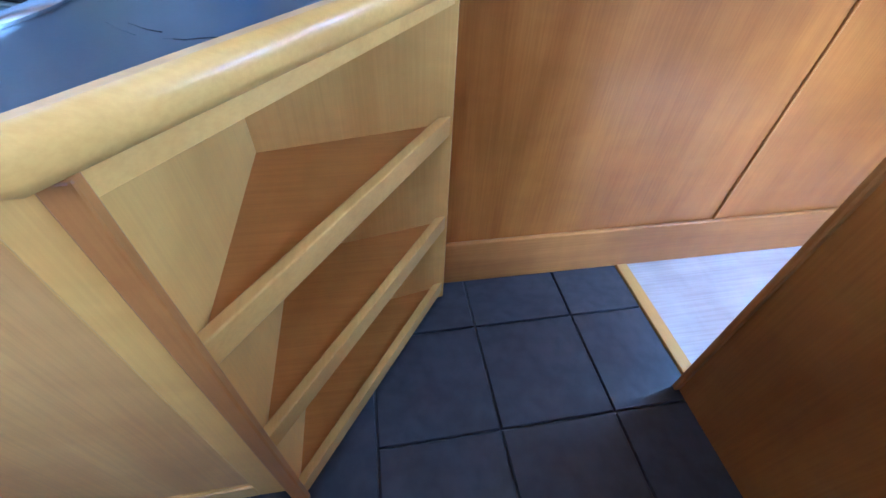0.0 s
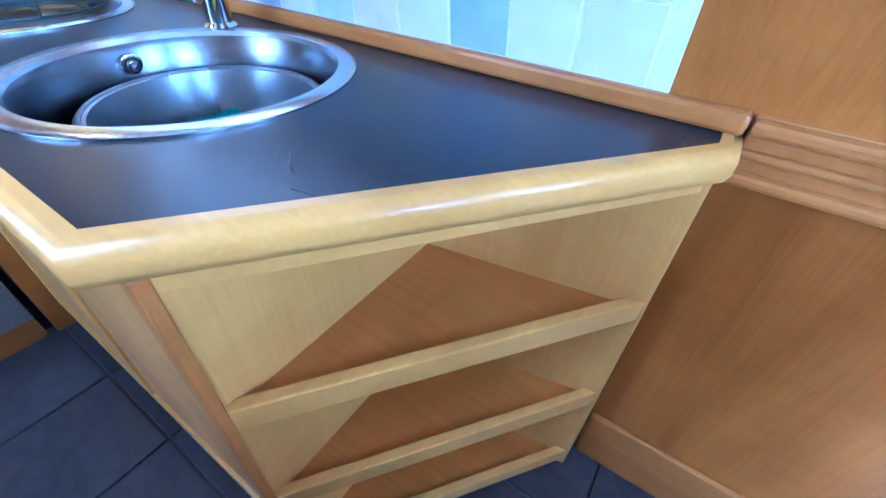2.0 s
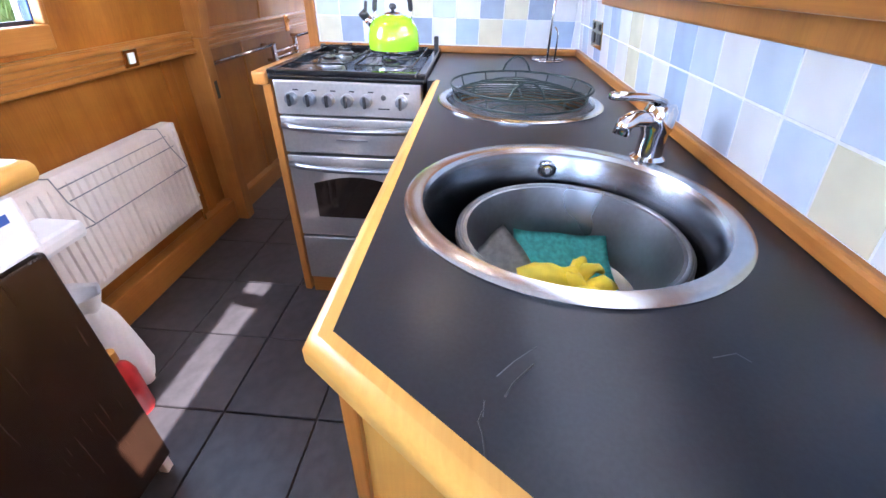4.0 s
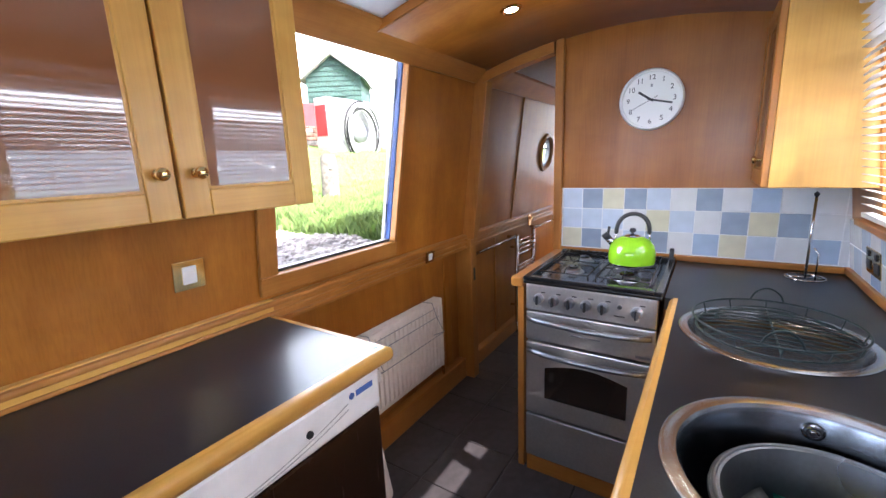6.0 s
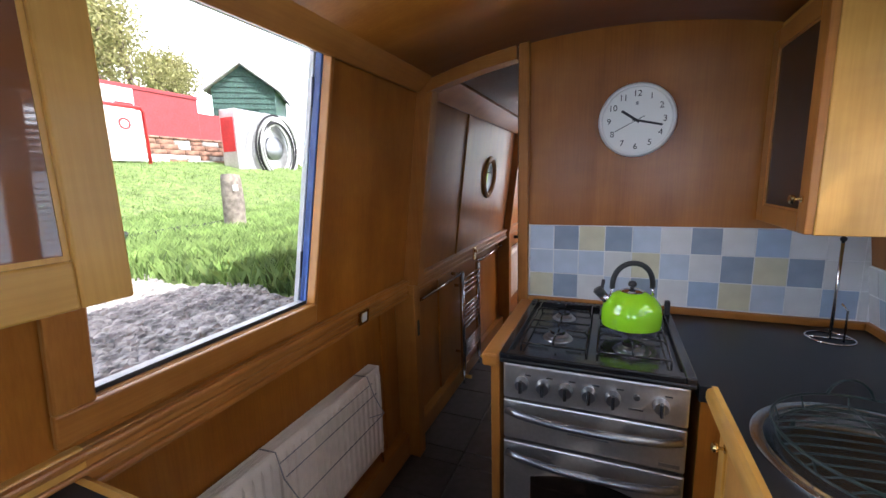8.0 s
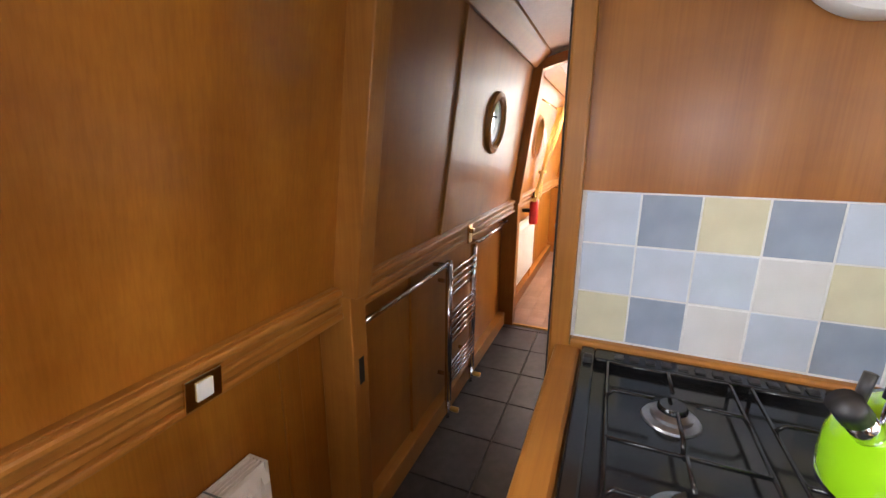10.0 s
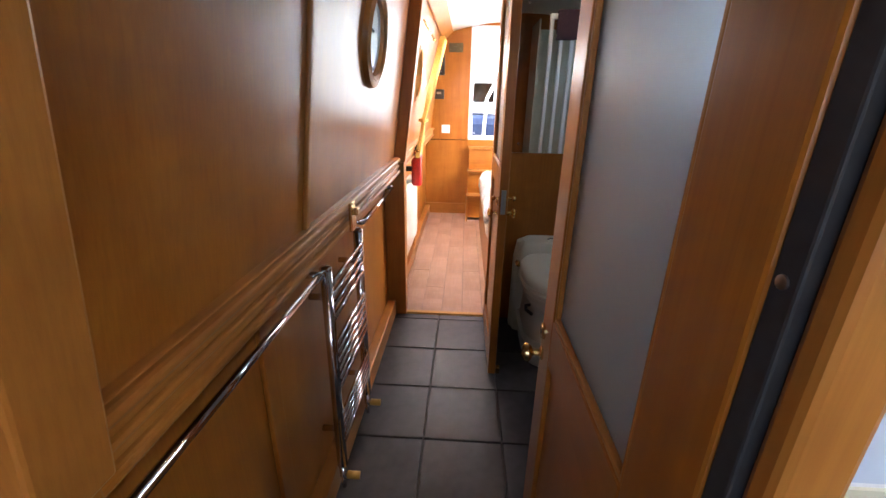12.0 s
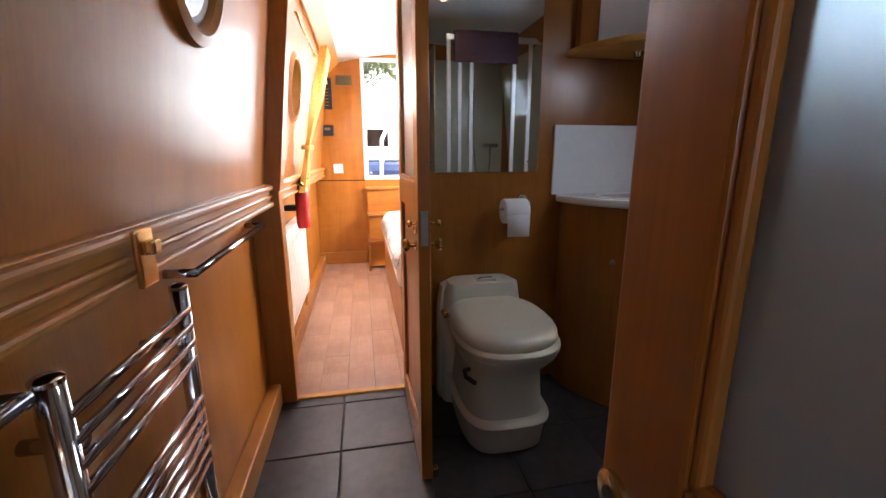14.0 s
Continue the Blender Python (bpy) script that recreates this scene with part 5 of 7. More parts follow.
def glazed_door(name, label, x0, x1, y0, y1, z0, z1, g0, g1, sw, knob_y, knob_z, sh_=None):
    """A framed door standing along the boat, frosted glass above and a wooden panel below."""
    d = thing(name, label, "door")
    sa_, sb_ = (sh_ or sw, sw)
    b = bmesh.new()
    join(b, box(x0, y0, z0, x1, y0 + sa_, z1, 0.004))
    join(b, box(x0, y1 - sb_, z0, x1, y1, z1, 0.004))
    part("stiles", b, veneer, d)
    b = bmesh.new()
    join(b, box(x0, y0 + sa_, z0, x1, y1 - sb_, z0 + 0.12, 0.003))
    join(b, box(x0, y0 + sa_, g0 - 0.10, x1, y1 - sb_, g0, 0.003))
    join(b, box(x0, y0 + sa_, g1, x1, y1 - sb_, z1, 0.003))
    part("rails", b, veneer_y, d)
    xc = (x0 + x1) / 2
    part("panel", box(xc - 0.006, y0 + sa_ - 0.002, z0 + 0.118, xc + 0.006, y1 - sb_ + 0.002, g0 - 0.098, 0), veneer, d)
    part("pane", box(xc - 0.003, y0 + sa_ - 0.002, g0 - 0.002, xc + 0.003, y1 - sb_ + 0.002, g1 + 0.002, 0), frosted_glass, d, "frosted glass pane")
    bead = bmesh.new()
    for xa, xb in ((x0 + 0.002, xc - 0.003), (xc + 0.003, x1 - 0.002)):
        for a in ((y0 + sa_, g0, y0 + sa_ + 0.009, g1), (y1 - sb_ - 0.009, g0, y1 - sb_, g1), (y0 + sa_, g0, y1 - sb_, g0 + 0.009), (y0 + sa_, g1 - 0.009, y1 - sb_, g1)):
            join(bead, box(xa, a[0], a[1], xb, a[2], a[3], 0.003))
    part("glazing_bead", bead, solid_z, d)
    for x, ax in ((x0, -1), (x1, 1)):
        part("knob", round_knob(x, knob_y, knob_z, (ax, 0, 0), 0.020, 0.042, 32), brass, d, "round brass door knob")
        part("escutcheon", bolt(x, knob_y + (0.004 if knob_y < 1 else 0.0), knob_z + 0.050, (ax, 0, 0), 0.017, 0.006), brass, d)
        part("keyhole", bolt(x + ax * 0.005, knob_y + (0.004 if knob_y < 1 else 0.0), knob_z + 0.050, (ax, 0, 0), 0.006, 0.003, 12), black_plastic, d)
    return d


bd = glazed_door("bathroom_door", "open bathroom door with a frosted glass upper panel", -0.056, -0.024, 0.020, 0.556, 0.012, 1.865, 0.855, 1.76, 0.080, 0.532, 0.747, 0.105)
# hinge strip whose black also stands for the shade in the gap
part("hinge_gap_strip", box(-0.054, -0.001, 0.02, -0.026, 0.0195, 1.86, 0.002), black_rubber, bd, "black hinge strip with screws, doubling as the shaded hinge gap")
for i in range(9):
    part("screw", bolt(-0.054, 0.010, 0.15 + i * 0.2, (-1, 0, 0), 0.0045, 0.002, 10), steel, bd)
bdr = glazed_door("bedroom_door", "bedroom door hooked open with brass knobs", -0.086, -0.050, 1.432, 1.995, 0.012, 1.865, 0.98, 1.76, 0.085, 1.475, 0.795)
part("latch", box(-0.078, 1.4285, 0.80, -0.058, 1.433, 0.90, 0.001), steel, bdr)
part("bolt_knob", round_knob(-0.050, 1.455, 0.862, (1, 0, 0), 0.011, 0.035), brass, bdr)
part("bolt_knob", round_knob(-0.086, 1.455, 0.862, (-1, 0, 0), 0.011, 0.030), brass, bdr)
part("floor_catch", box(-0.05, 1.434, 0.012, -0.03, 1.46, 0.045, 0.004), brass, bdr)

# porthole
pr = thing("porthole", "round porthole with a hardwood ring and white inner rim", "window")


def on_side(y, z, d):
    return Matrix.Translation((wall_left(z) + d, y, z)) @ pose(0, 0, 0, 0, 90 + math.degrees(math.atan(0.125)), 0)


py, pz, prad = PORT
part("wood_ring", lathe([(prad - 0.012, -0.03), (prad - 0.010, 0.012), (prad + 0.004, 0.022), (prad + 0.026, 0.016), (prad + 0.030, 0.0)], 56, on_side(py, pz, 0.0)), solid_z, pr)
part("brass_ring", lathe([(prad - 0.03, -0.035), (prad - 0.028, -0.006), (prad - 0.018, -0.001), (prad - 0.011, -0.004), (prad - 0.011, -0.03)], 56, on_side(py, pz, 0.0)), white_paint, pr)
pg = part("pane", lathe([(0, -0.03), (prad - 0.02, -0.03), (prad - 0.02, -0.034), (0, -0.034)], 40, on_side(py, pz, 0.0)), clear_glass, pr)
pg.visible_shadow = False
part("hopper_bar", tube([(wall_left(pz) - 0.02, py - prad + 0.03, pz + 0.035), (wall_left(pz) - 0.02, py + prad - 0.03, pz + 0.035)], 0.006, 8), black_plastic, pr)

# heated towel rail
tw = thing("towel_radiator", "chrome ladder towel radiator on the corridor side", "towel rail")
TX = -0.600
for y in (0.800, 1.150):
    part("upright", tube([(TX, y, 0.10), (TX, y, 0.80)], 0.0165, 20), chrome, tw)
    part("end_cap", lathe([(0.017, 0), (0.017, 0.006), (0.012, 0.010), (0, 0.011)], 20, Matrix.Translation((TX, y, 0.799))), chrome, tw)
    for z in (0.22, 0.70):
        part("bracket", tube([(XLO_L, y + (0.03 if y < 1 else -0.03), z), (TX + 0.006, y + (0.03 if y < 1 else -0.03), z)], 0.010, 12), chrome, tw)
    part("valve", tube([(TX, y, 0.10), (TX, y, 0.055), (TX + 0.02, y, 0.05)], 0.012, 12), chrome, tw)
    part("valve_cap", tube([(TX + 0.015, y, 0.055), (TX + 0.055, y, 0.055)], 0.013, 14), pale_x, tw, "cream valve cap")
    part("pipe", tube([(TX, y, 0.055), (TX, y, 0.0)], 0.0075, 8), chrome, tw)
for z in (0.755, 0.72, 0.685, 0.65, 0.56, 0.53, 0.50, 0.47, 0.44, 0.41, 0.30, 0.275, 0.25, 0.225, 0.20):
    part("rung", tube([(TX + 0.012, 0.80, z), (TX + 0.012, 1.15, z)], 0.0075, 10), chrome, tw)
for (y0, y1, z) in ((0.07, 0.775, 0.795), (1.245, 1.90, 0.803)):
    gr = thing("grab_rail", "slim chrome rail below the gunwale moulding", "rail")
    part("bar", tube([(-0.604, y0, z), (-0.604, y1, z)], 0.009, 12), chrome, gr)
    for y in (y0 + 0.004, y1 - 0.004):
        part("bracket", tube([(XLO_L, y, z), (-0.600, y, z)], 0.010, 12), chrome, gr)
hk = thing("cabin_hook", "small brass cabin catch on the gunwale rail", "hook")
hx = wall_left(0.93) + 0.036
part("plate", box(hx - 0.002, 0.962, 0.855, hx + 0.008, 1.012, 0.945, 0.004), brass, hk)
part("cleat", box(hx + 0.006, 0.975, 0.905, hx + 0.024, 0.999, 0.928, 0.004), brass, hk)

# mirror and shower
mr = thing("mirror", "frameless wall mirror held by chrome studs", "mirror")
part("glass", box(0.005, 1.990, 0.985, 0.512, 1.997, 1.72, 0.0015), mirror_m, mr)
for x in (0.045, 0.472):
    for z in (1.03, 1.675):
        part("stud", bolt(x, 1.990, z, (0, -1, 0), 0.007, 0.006, 16), chrome, mr)

sh = thing("shower_cubicle", "cream-lined shower with glass screen and pale frame", "shower")
part("tray", box(0.345, 0.037, 0.0, 1.162, 0.86, 0.12, 0.01), white_ceramic, sh)
part("back_lining", box(0.345, 0.037, 0.12, 1.02, 0.046, 1.84, 0), shower_panel, sh, "cream wall panel")
part("side_lining", slab("r", 0.047, 0.86, 0.12, 1.83, 0.008, 0.016), shower_panel, sh, "cream wall panel")
part("front_lining", box(0.335, 0.037, 0.0, 0.345, 0.45, 1.86, 0), shower_panel, sh, "cream wall panel")
for x in (0.36, 0.435, 0.515, 0.815, 0.93):
    part("post", box(x - 0.013, 0.838, 0.12, x + 0.013, 0.862, 1.79, 0.004), white_enamel, sh)
part("top_rail", box(0.345, 0.835, 1.79, 1.01, 0.865, 1.825, 0.004), white_enamel, sh)
for x0, x1 in ((0.373, 0.422), (0.448, 0.502), (0.528, 0.802), (0.828, 0.917)):
    gp = part("screen_pane", box(x0, 0.848, 0.12, x1, 0.852, 1.79, 0), shower_glass, sh)
    gp.visible_shadow = False
part("mixer", join(tube([(0.83, 0.075, 1.145), (0.97, 0.075, 1.145)], 0.018, 16), join(tube([(0.85, 0.046, 1.145), (0.85, 0.075, 1.145)], 0.014, 12), tube([(0.95, 0.046, 1.145), (0.95, 0.075, 1.145)], 0.014, 12))), chrome, sh)
part("hose", tube([(0.90, 0.08, 1.13), (0.90, 0.09, 1.0), (0.88, 0.10, 0.88), (0.83, 0.10, 0.82), (0.77, 0.09, 0.90), (0.745, 0.075, 1.2), (0.745, 0.07, 1.6)], 0.007, 8), chrome, sh)
tl = thing("towel", "plum towel folded over the shower rail", "towel")
tb = box(0.395, 0.868, 1.655, 0.83, 0.886, 1.845, 0.006)
bmesh.ops.subdivide_edges(tb, edges=list(tb.edges), cuts=4, use_grid_fill=True)
part("front_fold", crumpled(tb, 0.008, 9, 3), fabric_plum, tl)
part("back_fold", box(0.40, 0.815, 1.70, 0.825, 0.832, 1.845, 0.006), fabric_plum, tl)
part("top_fold", box(0.395, 0.815, 1.828, 0.83, 0.886, 1.850, 0.008), fabric_plum, tl)

# toilet
to = thing("cassette_toilet", "ivory plastic cassette toilet with its lid closed", "toilet")


def oval(cx, cy, rx, ry, z, n=40, front=1.0, p=2.5):
    out = []
    for i in range(n):
        a = 2 * math.pi * i / n
        c, s = math.cos(a), math.sin(a)
        out.append((cx + rx * math.copysign(abs(c) ** (2 / p), c), cy + ry * math.copysign(abs(s) ** (2 / p), s), z))
    return out


def loft(sections, cap=True):
    b = bmesh.new()
    rs = [[b.verts.new(p) for p in s] for s in sections]
    n = len(rs[0])
    for lo, hi in zip(rs, rs[1:]):
        for i in range(n):
            b.faces.new((lo[i], lo[(i + 1) % n], hi[(i + 1) % n], hi[i]))
    if cap:
        b.faces.new(rs[0][::-1])
        b.faces.new(rs[-1])
    bmesh.ops.recalc_face_normals(b, faces=b.faces)
    smooth(b)
    for e in b.edges:
        if len(e.link_faces) == 2 and e.calc_face_angle(0) > 0.8:
            e.smooth = False
    return b


cx = 0.250
part("base", loft([oval(cx, 1.72, 0.142, 0.205, 0.0, p=3.6), oval(cx, 1.715, 0.150, 0.215, 0.015, p=3.6), oval(cx, 1.71, 0.158, 0.228, 0.112, p=3.6), oval(cx, 1.71, 0.168, 0.238, 0.120, p=3.6), oval(cx, 1.71, 0.170, 0.240, 0.130, p=3.6), oval(cx, 1.712, 0.164, 0.234, 0.138, p=3.6), oval(cx, 1.715, 0.150, 0.220, 0.142, p=3.6)]), toilet_white, to)
part("pedestal", loft([oval(cx, 1.72, 0.152, 0.215, 0.13, p=3.6), oval(cx, 1.72, 0.146, 0.205, 0.22, p=3.4), oval(cx, 1.715, 0.142, 0.203, 0.300, p=3.2), oval(cx, 1.70, 0.148, 0.210, 0.325, p=3), oval(cx, 1.67, 0.166, 0.218, 0.355, p=2.7), oval(cx, 1.655, 0.178, 0.230, 0.385, p=2.7), oval(cx, 1.655, 0.184, 0.234, 0.40, p=2.7)]), toilet_white, to)
part("side_flange", loft([oval(cx - 0.005, 1.945, 0.186, 0.045, 0.0, p=6), oval(cx - 0.005, 1.945, 0.184, 0.044, 0.42, p=6), oval(cx - 0.005, 1.945, 0.170, 0.042, 0.515, p=5), oval(cx - 0.005, 1.945, 0.12, 0.035, 0.540, p=4)]), toilet_white, to)
part("hinge", tube([(cx - 0.178, 1.815, 0.425), (cx - 0.178, 1.855, 0.425)], 0.013, 12), brass, to, "small brass-coloured lid hinge")
part("seat", loft([oval(cx, 1.655, 0.184, 0.235, 0.40, p=2.6), oval(cx, 1.655, 0.190, 0.240, 0.408, p=2.6), oval(cx, 1.655, 0.190, 0.240, 0.422, p=2.6), oval(cx, 1.655, 0.180, 0.230, 0.430, p=2.6)]), toilet_white, to)
part("lid", loft([oval(cx - 0.002, 1.66, 0.176, 0.222, 0.430, p=2.6), oval(cx - 0.002, 1.66, 0.183, 0.228, 0.438, p=2.6), oval(cx - 0.002, 1.66, 0.183, 0.228, 0.460, p=2.6), oval(cx - 0.002, 1.66, 0.174, 0.219, 0.474, p=2.6), oval(cx - 0.002, 1.66, 0.145, 0.190, 0.480, p=2.6), oval(cx - 0.002, 1.66, 0.08, 0.11, 0.482, p=2.4)]), toilet_white, to, "smooth ivory lid")
part("cistern", loft([oval(cx - 0.005, 1.925, 0.172, 0.072, 0.0, p=5), oval(cx - 0.005, 1.925, 0.170, 0.070, 0.40, p=5), oval(cx - 0.005, 1.922, 0.160, 0.068, 0.50, p=4.5), oval(cx - 0.005, 1.922, 0.142, 0.058, 0.533, p=4), oval(cx - 0.005, 1.922, 0.10, 0.035, 0.543, p=3.5)]), toilet_white, to)
part("flush_panel", box(cx - 0.03, 1.875, 0.537, cx + 0.055, 1.93, 0.549, 0.004), toilet_white, to)
part("flush_button", box(cx - 0.012, 1.895, 0.548, cx + 0.04, 1.905, 0.551, 0.001), black_plastic, to)
part("flush_button", bolt(cx - 0.02, 1.885, 0.547, (0, 0, 1), 0.006, 0.005, 14), black_plastic, to)
part("blade_lever", tube([(cx - 0.145, 1.565, 0.32), (cx - 0.165, 1.55, 0.325), (cx - 0.168, 1.52, 0.318), (cx - 0.15, 1.47, 0.322)], 0.008, 8), black_plastic, to)

# toilet roll
trh = thing("toilet_roll_holder", "chrome toilet roll holder on the bathroom wall", "holder")
part("rose", bolt(0.452, 1.999, 0.872, (0, -1, 0), 0.018, 0.012), chrome, trh)
part("arm", tube([(0.452, 1.995, 0.872), (0.462, 1.94, 0.868), (0.462, 1.925, 0.842), (0.45, 1.925, 0.835), (0.318, 1.925, 0.835)], 0.004, 8), chrome, trh)
trr = thing("toilet_roll", "white toilet roll with a loose sheet", "toilet roll")
part("roll", lathe([(0.02, 0), (0.05, 0), (0.052, 0.004), (0.052, 0.098), (0.05, 0.102), (0.02, 0.102)], 40, Matrix.Translation((0.340, 1.925, 0.826)) @ pose(0, 0, 0, 0, 90, 0), True), paper_m, trr)
part("sheet", crumpled(box(0.344, 1.874, 0.725, 0.440, 1.876, 0.835, 0), 0.002, 30, 1), paper_m, trr)

# corner basin on a vanity


def quarter(cx_, cy_, rx, ry, n=18, p=2.0):
    """Outline of a corner plate: the corner at the far right, curved towards the room."""
    pts = [(cx_, cy_)]
    for i in range(n + 1):
        a = math.pi / 2 * i / n
        pts.append((cx_ - rx * math.cos(a) ** (2 / p), cy_ - ry * math.sin(a) ** (2 / p)))
    return pts


bs = thing("corner_basin", "white ceramic corner wash basin with upstand", "basin")
top_pts = quarter(1.120, 1.985, 0.520, 0.46)
part("slab", prism(top_pts, 0.855, 0.888, 0.010), white_ceramic, bs)
part("bowl", lathe([(0.150, 0.003), (0.156, 0.009), (0.165, 0.010), (0.168, 0.003)], 48, Matrix.Translation((0.885, 1.82, 0.884)) @ Matrix.Diagonal((1.1, 0.72, 1, 1))), white_ceramic, bs)
part("hollow", lathe([(0, 0.0015), (0.13, 0.002), (0.151, 0.004)], 48, Matrix.Translation((0.885, 1.82, 0.886)) @ Matrix.Diagonal((1.1, 0.72, 1, 1))), white_ceramic, bs)
part("upstand_back", box(0.585, 1.985, 0.886, 1.118, 1.998, 1.182, 0.003), white_ceramic, bs)
part("upstand_side", slab("r", 1.50, 1.984, 0.886, 1.182, 0.002, 0.014, 0.003), white_ceramic, bs)
part("overflow", bolt(0.87, 1.762, 0.889, (0, 0, 1), 0.011, 0.003), black_plastic, bs)
bt = thing("basin_tap", "small chrome basin mixer tap", "tap")
part("body", lathe([(0, 0), (0.02, 0), (0.017, 0.01), (0.016, 0.06), (0.02, 0.066), (0.018, 0.085), (0, 0.09)], 24, Matrix.Translation((0.95, 1.895, 0.888))), chrome, bt)
part("spout", tube([(0.945, 1.89, 0.935), (0.92, 1.855, 0.945), (0.905, 1.835, 0.93)], 0.010, 12), chrome, bt)
part("lever", tube([(0.95, 1.895, 0.975), (0.935, 1.87, 0.995), (0.92, 1.85, 1.0)], 0.007, 10), chrome, bt)
vn = thing("vanity_unit", "curved cherry vanity cabinet below the basin", "cabinet")
part("carcase", prism(quarter(1.120, 1.985, 0.490, 0.43), 0.0, 0.853, 0.003), veneer, vn)
for x, y in ((0.730, 1.715), (0.820, 1.640)):
    q = Vector((-0.55, -0.84, 0))
    part("knob", round_knob(x, y, 0.64, q, 0.010, 0.022), steel, vn)
cs = thing("corner_mirror_cabinet", "cherry corner cabinet with a mirror over a curved shelf", "cabinet")
part("carcase", prism([(0.655, 1.996), (0.655, 1.955), (0.930, 1.760), (1.04, 1.760), (1.04, 1.996)], 1.475, 1.90, 0.003), veneer, cs)
md = (Vector((0.930, 1.760, 0)) - Vector((0.655, 1.955, 0))).normalized()
mn = Vector((md.y, -md.x, 0))
p0, p1 = Vector((0.655, 1.955, 0)) + md * 0.07, Vector((0.930, 1.760, 0)) - md * 0.03
part("mirror", prism([(p0.x + mn.x * 0.005, p0.y + mn.y * 0.005), (p1.x + mn.x * 0.005, p1.y + mn.y * 0.005), (p1.x - mn.x * 0.003, p1.y - mn.y * 0.003), (p0.x - mn.x * 0.003, p0.y - mn.y * 0.003)], 1.49, 1.86), mirror_m, cs)
part("shelf", prism(quarter(1.055, 1.996, 0.44, 0.40), 1.452, 1.476, 0.008), pale_x, cs)
part("lamp", lathe([(0.0, -0.02), (0.016, -0.02), (0.022, 0.0)], 24, Matrix.Translation((0.86, 1.86, 1.452))), chrome, cs)
# corridor downlight
for x, y in ((-0.17, 1.80), (0.30, 1.0)):
    dl = thing("downlight", "small round ceiling downlight with a brass rim", "lamp", "downlights over the corridor")
    zc = camber(x, 1.985)
    part("rim", lathe([(0.024, 0.002), (0.040, 0.001), (0.042, -0.004), (0.034, -0.009), (0.026, -0.007)], 32, Matrix.Translation((x, y, zc))), brass, dl)
    part("bulb", lathe([(0, -0.006), (0.026, -0.0055), (0.026, 0.0)], 24, Matrix.Translation((x, y, zc))), lamp_glow, dl)
    lamp("downlight_beam", "SPOT", look((x, y, zc - 0.02), (x, y, 0)), 0.5, (1.0, 0.80, 0.55), radius=0.02, spot=130)
wb_ = thing("window_5", "small frosted bathroom window", "window", kind="structure")
part("pane", slab("r", 1.10, 1.40, 1.35, 1.65, -0.03, -0.026), frosted_glass, wb_)
b = bmesh.new()
for a in ((1.06, 1.44, 1.31, 1.35), (1.06, 1.44, 1.65, 1.69), (1.06, 1.10, 1.35, 1.65), (1.40, 1.44, 1.35, 1.65)):
    join(b, slab("r", *a, -0.001, 0.015, 0.004))
part("window_frame", b, solid_z, wb_)

# ---- bedroom ----
radiator(2.13, 2.93, 0.20, 0.69, -0.600, "cream panel radiator by the bedroom side", 0.045)
END = 4.40
eb = bmesh.new()
join(eb, box(-0.70, END, -0.05, -0.205, END + 0.04, 2.0, 0))
join(eb, box(0.72, END, -0.05, 1.25, END + 0.04, 2.0, 0))
join(eb, box(-0.205, END, 1.94, 0.72, END + 0.04, 2.02, 0))
end_wall = setting(part("wall_bedroom_end", eb, veneer), "warm veneer end wall beside the bow steps", "wall")
setting(part("panel_joint", box(-0.69, END - 0.004, 0.822, -0.205, END + 0.001, 0.830, 0.001), dark_wood), "thin panel joint", "trim")
setting(part("skirting", box(-0.69, END - 0.018, 0, -0.205, END, 0.12, 0.004), solid_x), "hardwood skirting board", "baseboard")
fd = thing("window_6", "glazed bow doors with a white frame", "window", kind="structure")
fb = bmesh.new()
for a in ((-0.205, 0.83, -0.175, 1.94), (0.69, 0.83, 0.72, 1.94), (0.245, 0.83, 0.275, 1.94), (-0.175, 0.83, 0.69, 0.87), (-0.175, 1.91, 0.69, 1.94)):
    join(fb, box(a[0], END + 0.01, a[1], a[2], END + 0.045, a[3], 0.003))
part("window_frame", fb, white_paint, fd)
fp = part("pane", box(-0.175, END + 0.025, 0.87, 0.69, END + 0.029, 1.91, 0), clear_glass, fd)
fp.visible_shadow = False
part("lower_board", box(-0.205, END + 0.005, -0.05, 0.72, END + 0.035, 0.83, 0), veneer_x, fd)
stp = thing("bow_steps", "hardwood steps up to the bow doors", "steps")
for z, y in ((0.26, 4.08), (0.50, 4.20), (0.74, 4.32)):
    part("tread", box(-0.195, y - 0.02, z, 0.30, 4.398, z + 0.025, 0.004), solid_x, stp)
    part("riser", box(-0.185, y + 0.01, z - 0.22, 0.29, y + 0.025, z, 0.002), veneer_x, stp)
part("side", box(-0.20, 4.05, 0.0, -0.18, 4.398, 0.24, 0.003), solid_z, stp)
bed = thing("bed", "double bed with white sheets on a cherry base", "bed")
part("base", box(-0.055, 2.36, 0.0, 1.13, 3.98, 0.36, 0.006), veneer_y, bed)
mt = box(-0.075, 2.34, 0.36, 1.13, 4.0, 0.54, 0.05)
part("mattress", mt, sheet_white, bed)
dv = grid_sheet(1.20, 1.62, 30, 40, 0.03)
for v in dv.verts:
    e = max(0.0, -v.co.x - 0.52) / 0.08
    v.co.z -= 0.10 * min(1.0, e) ** 2
part("duvet", moved(crumpled(dv, 0.014, 7, 8), Matrix.Translation((0.515, 3.18, 0.575))), sheet_white, bed, "rumpled white duvet")
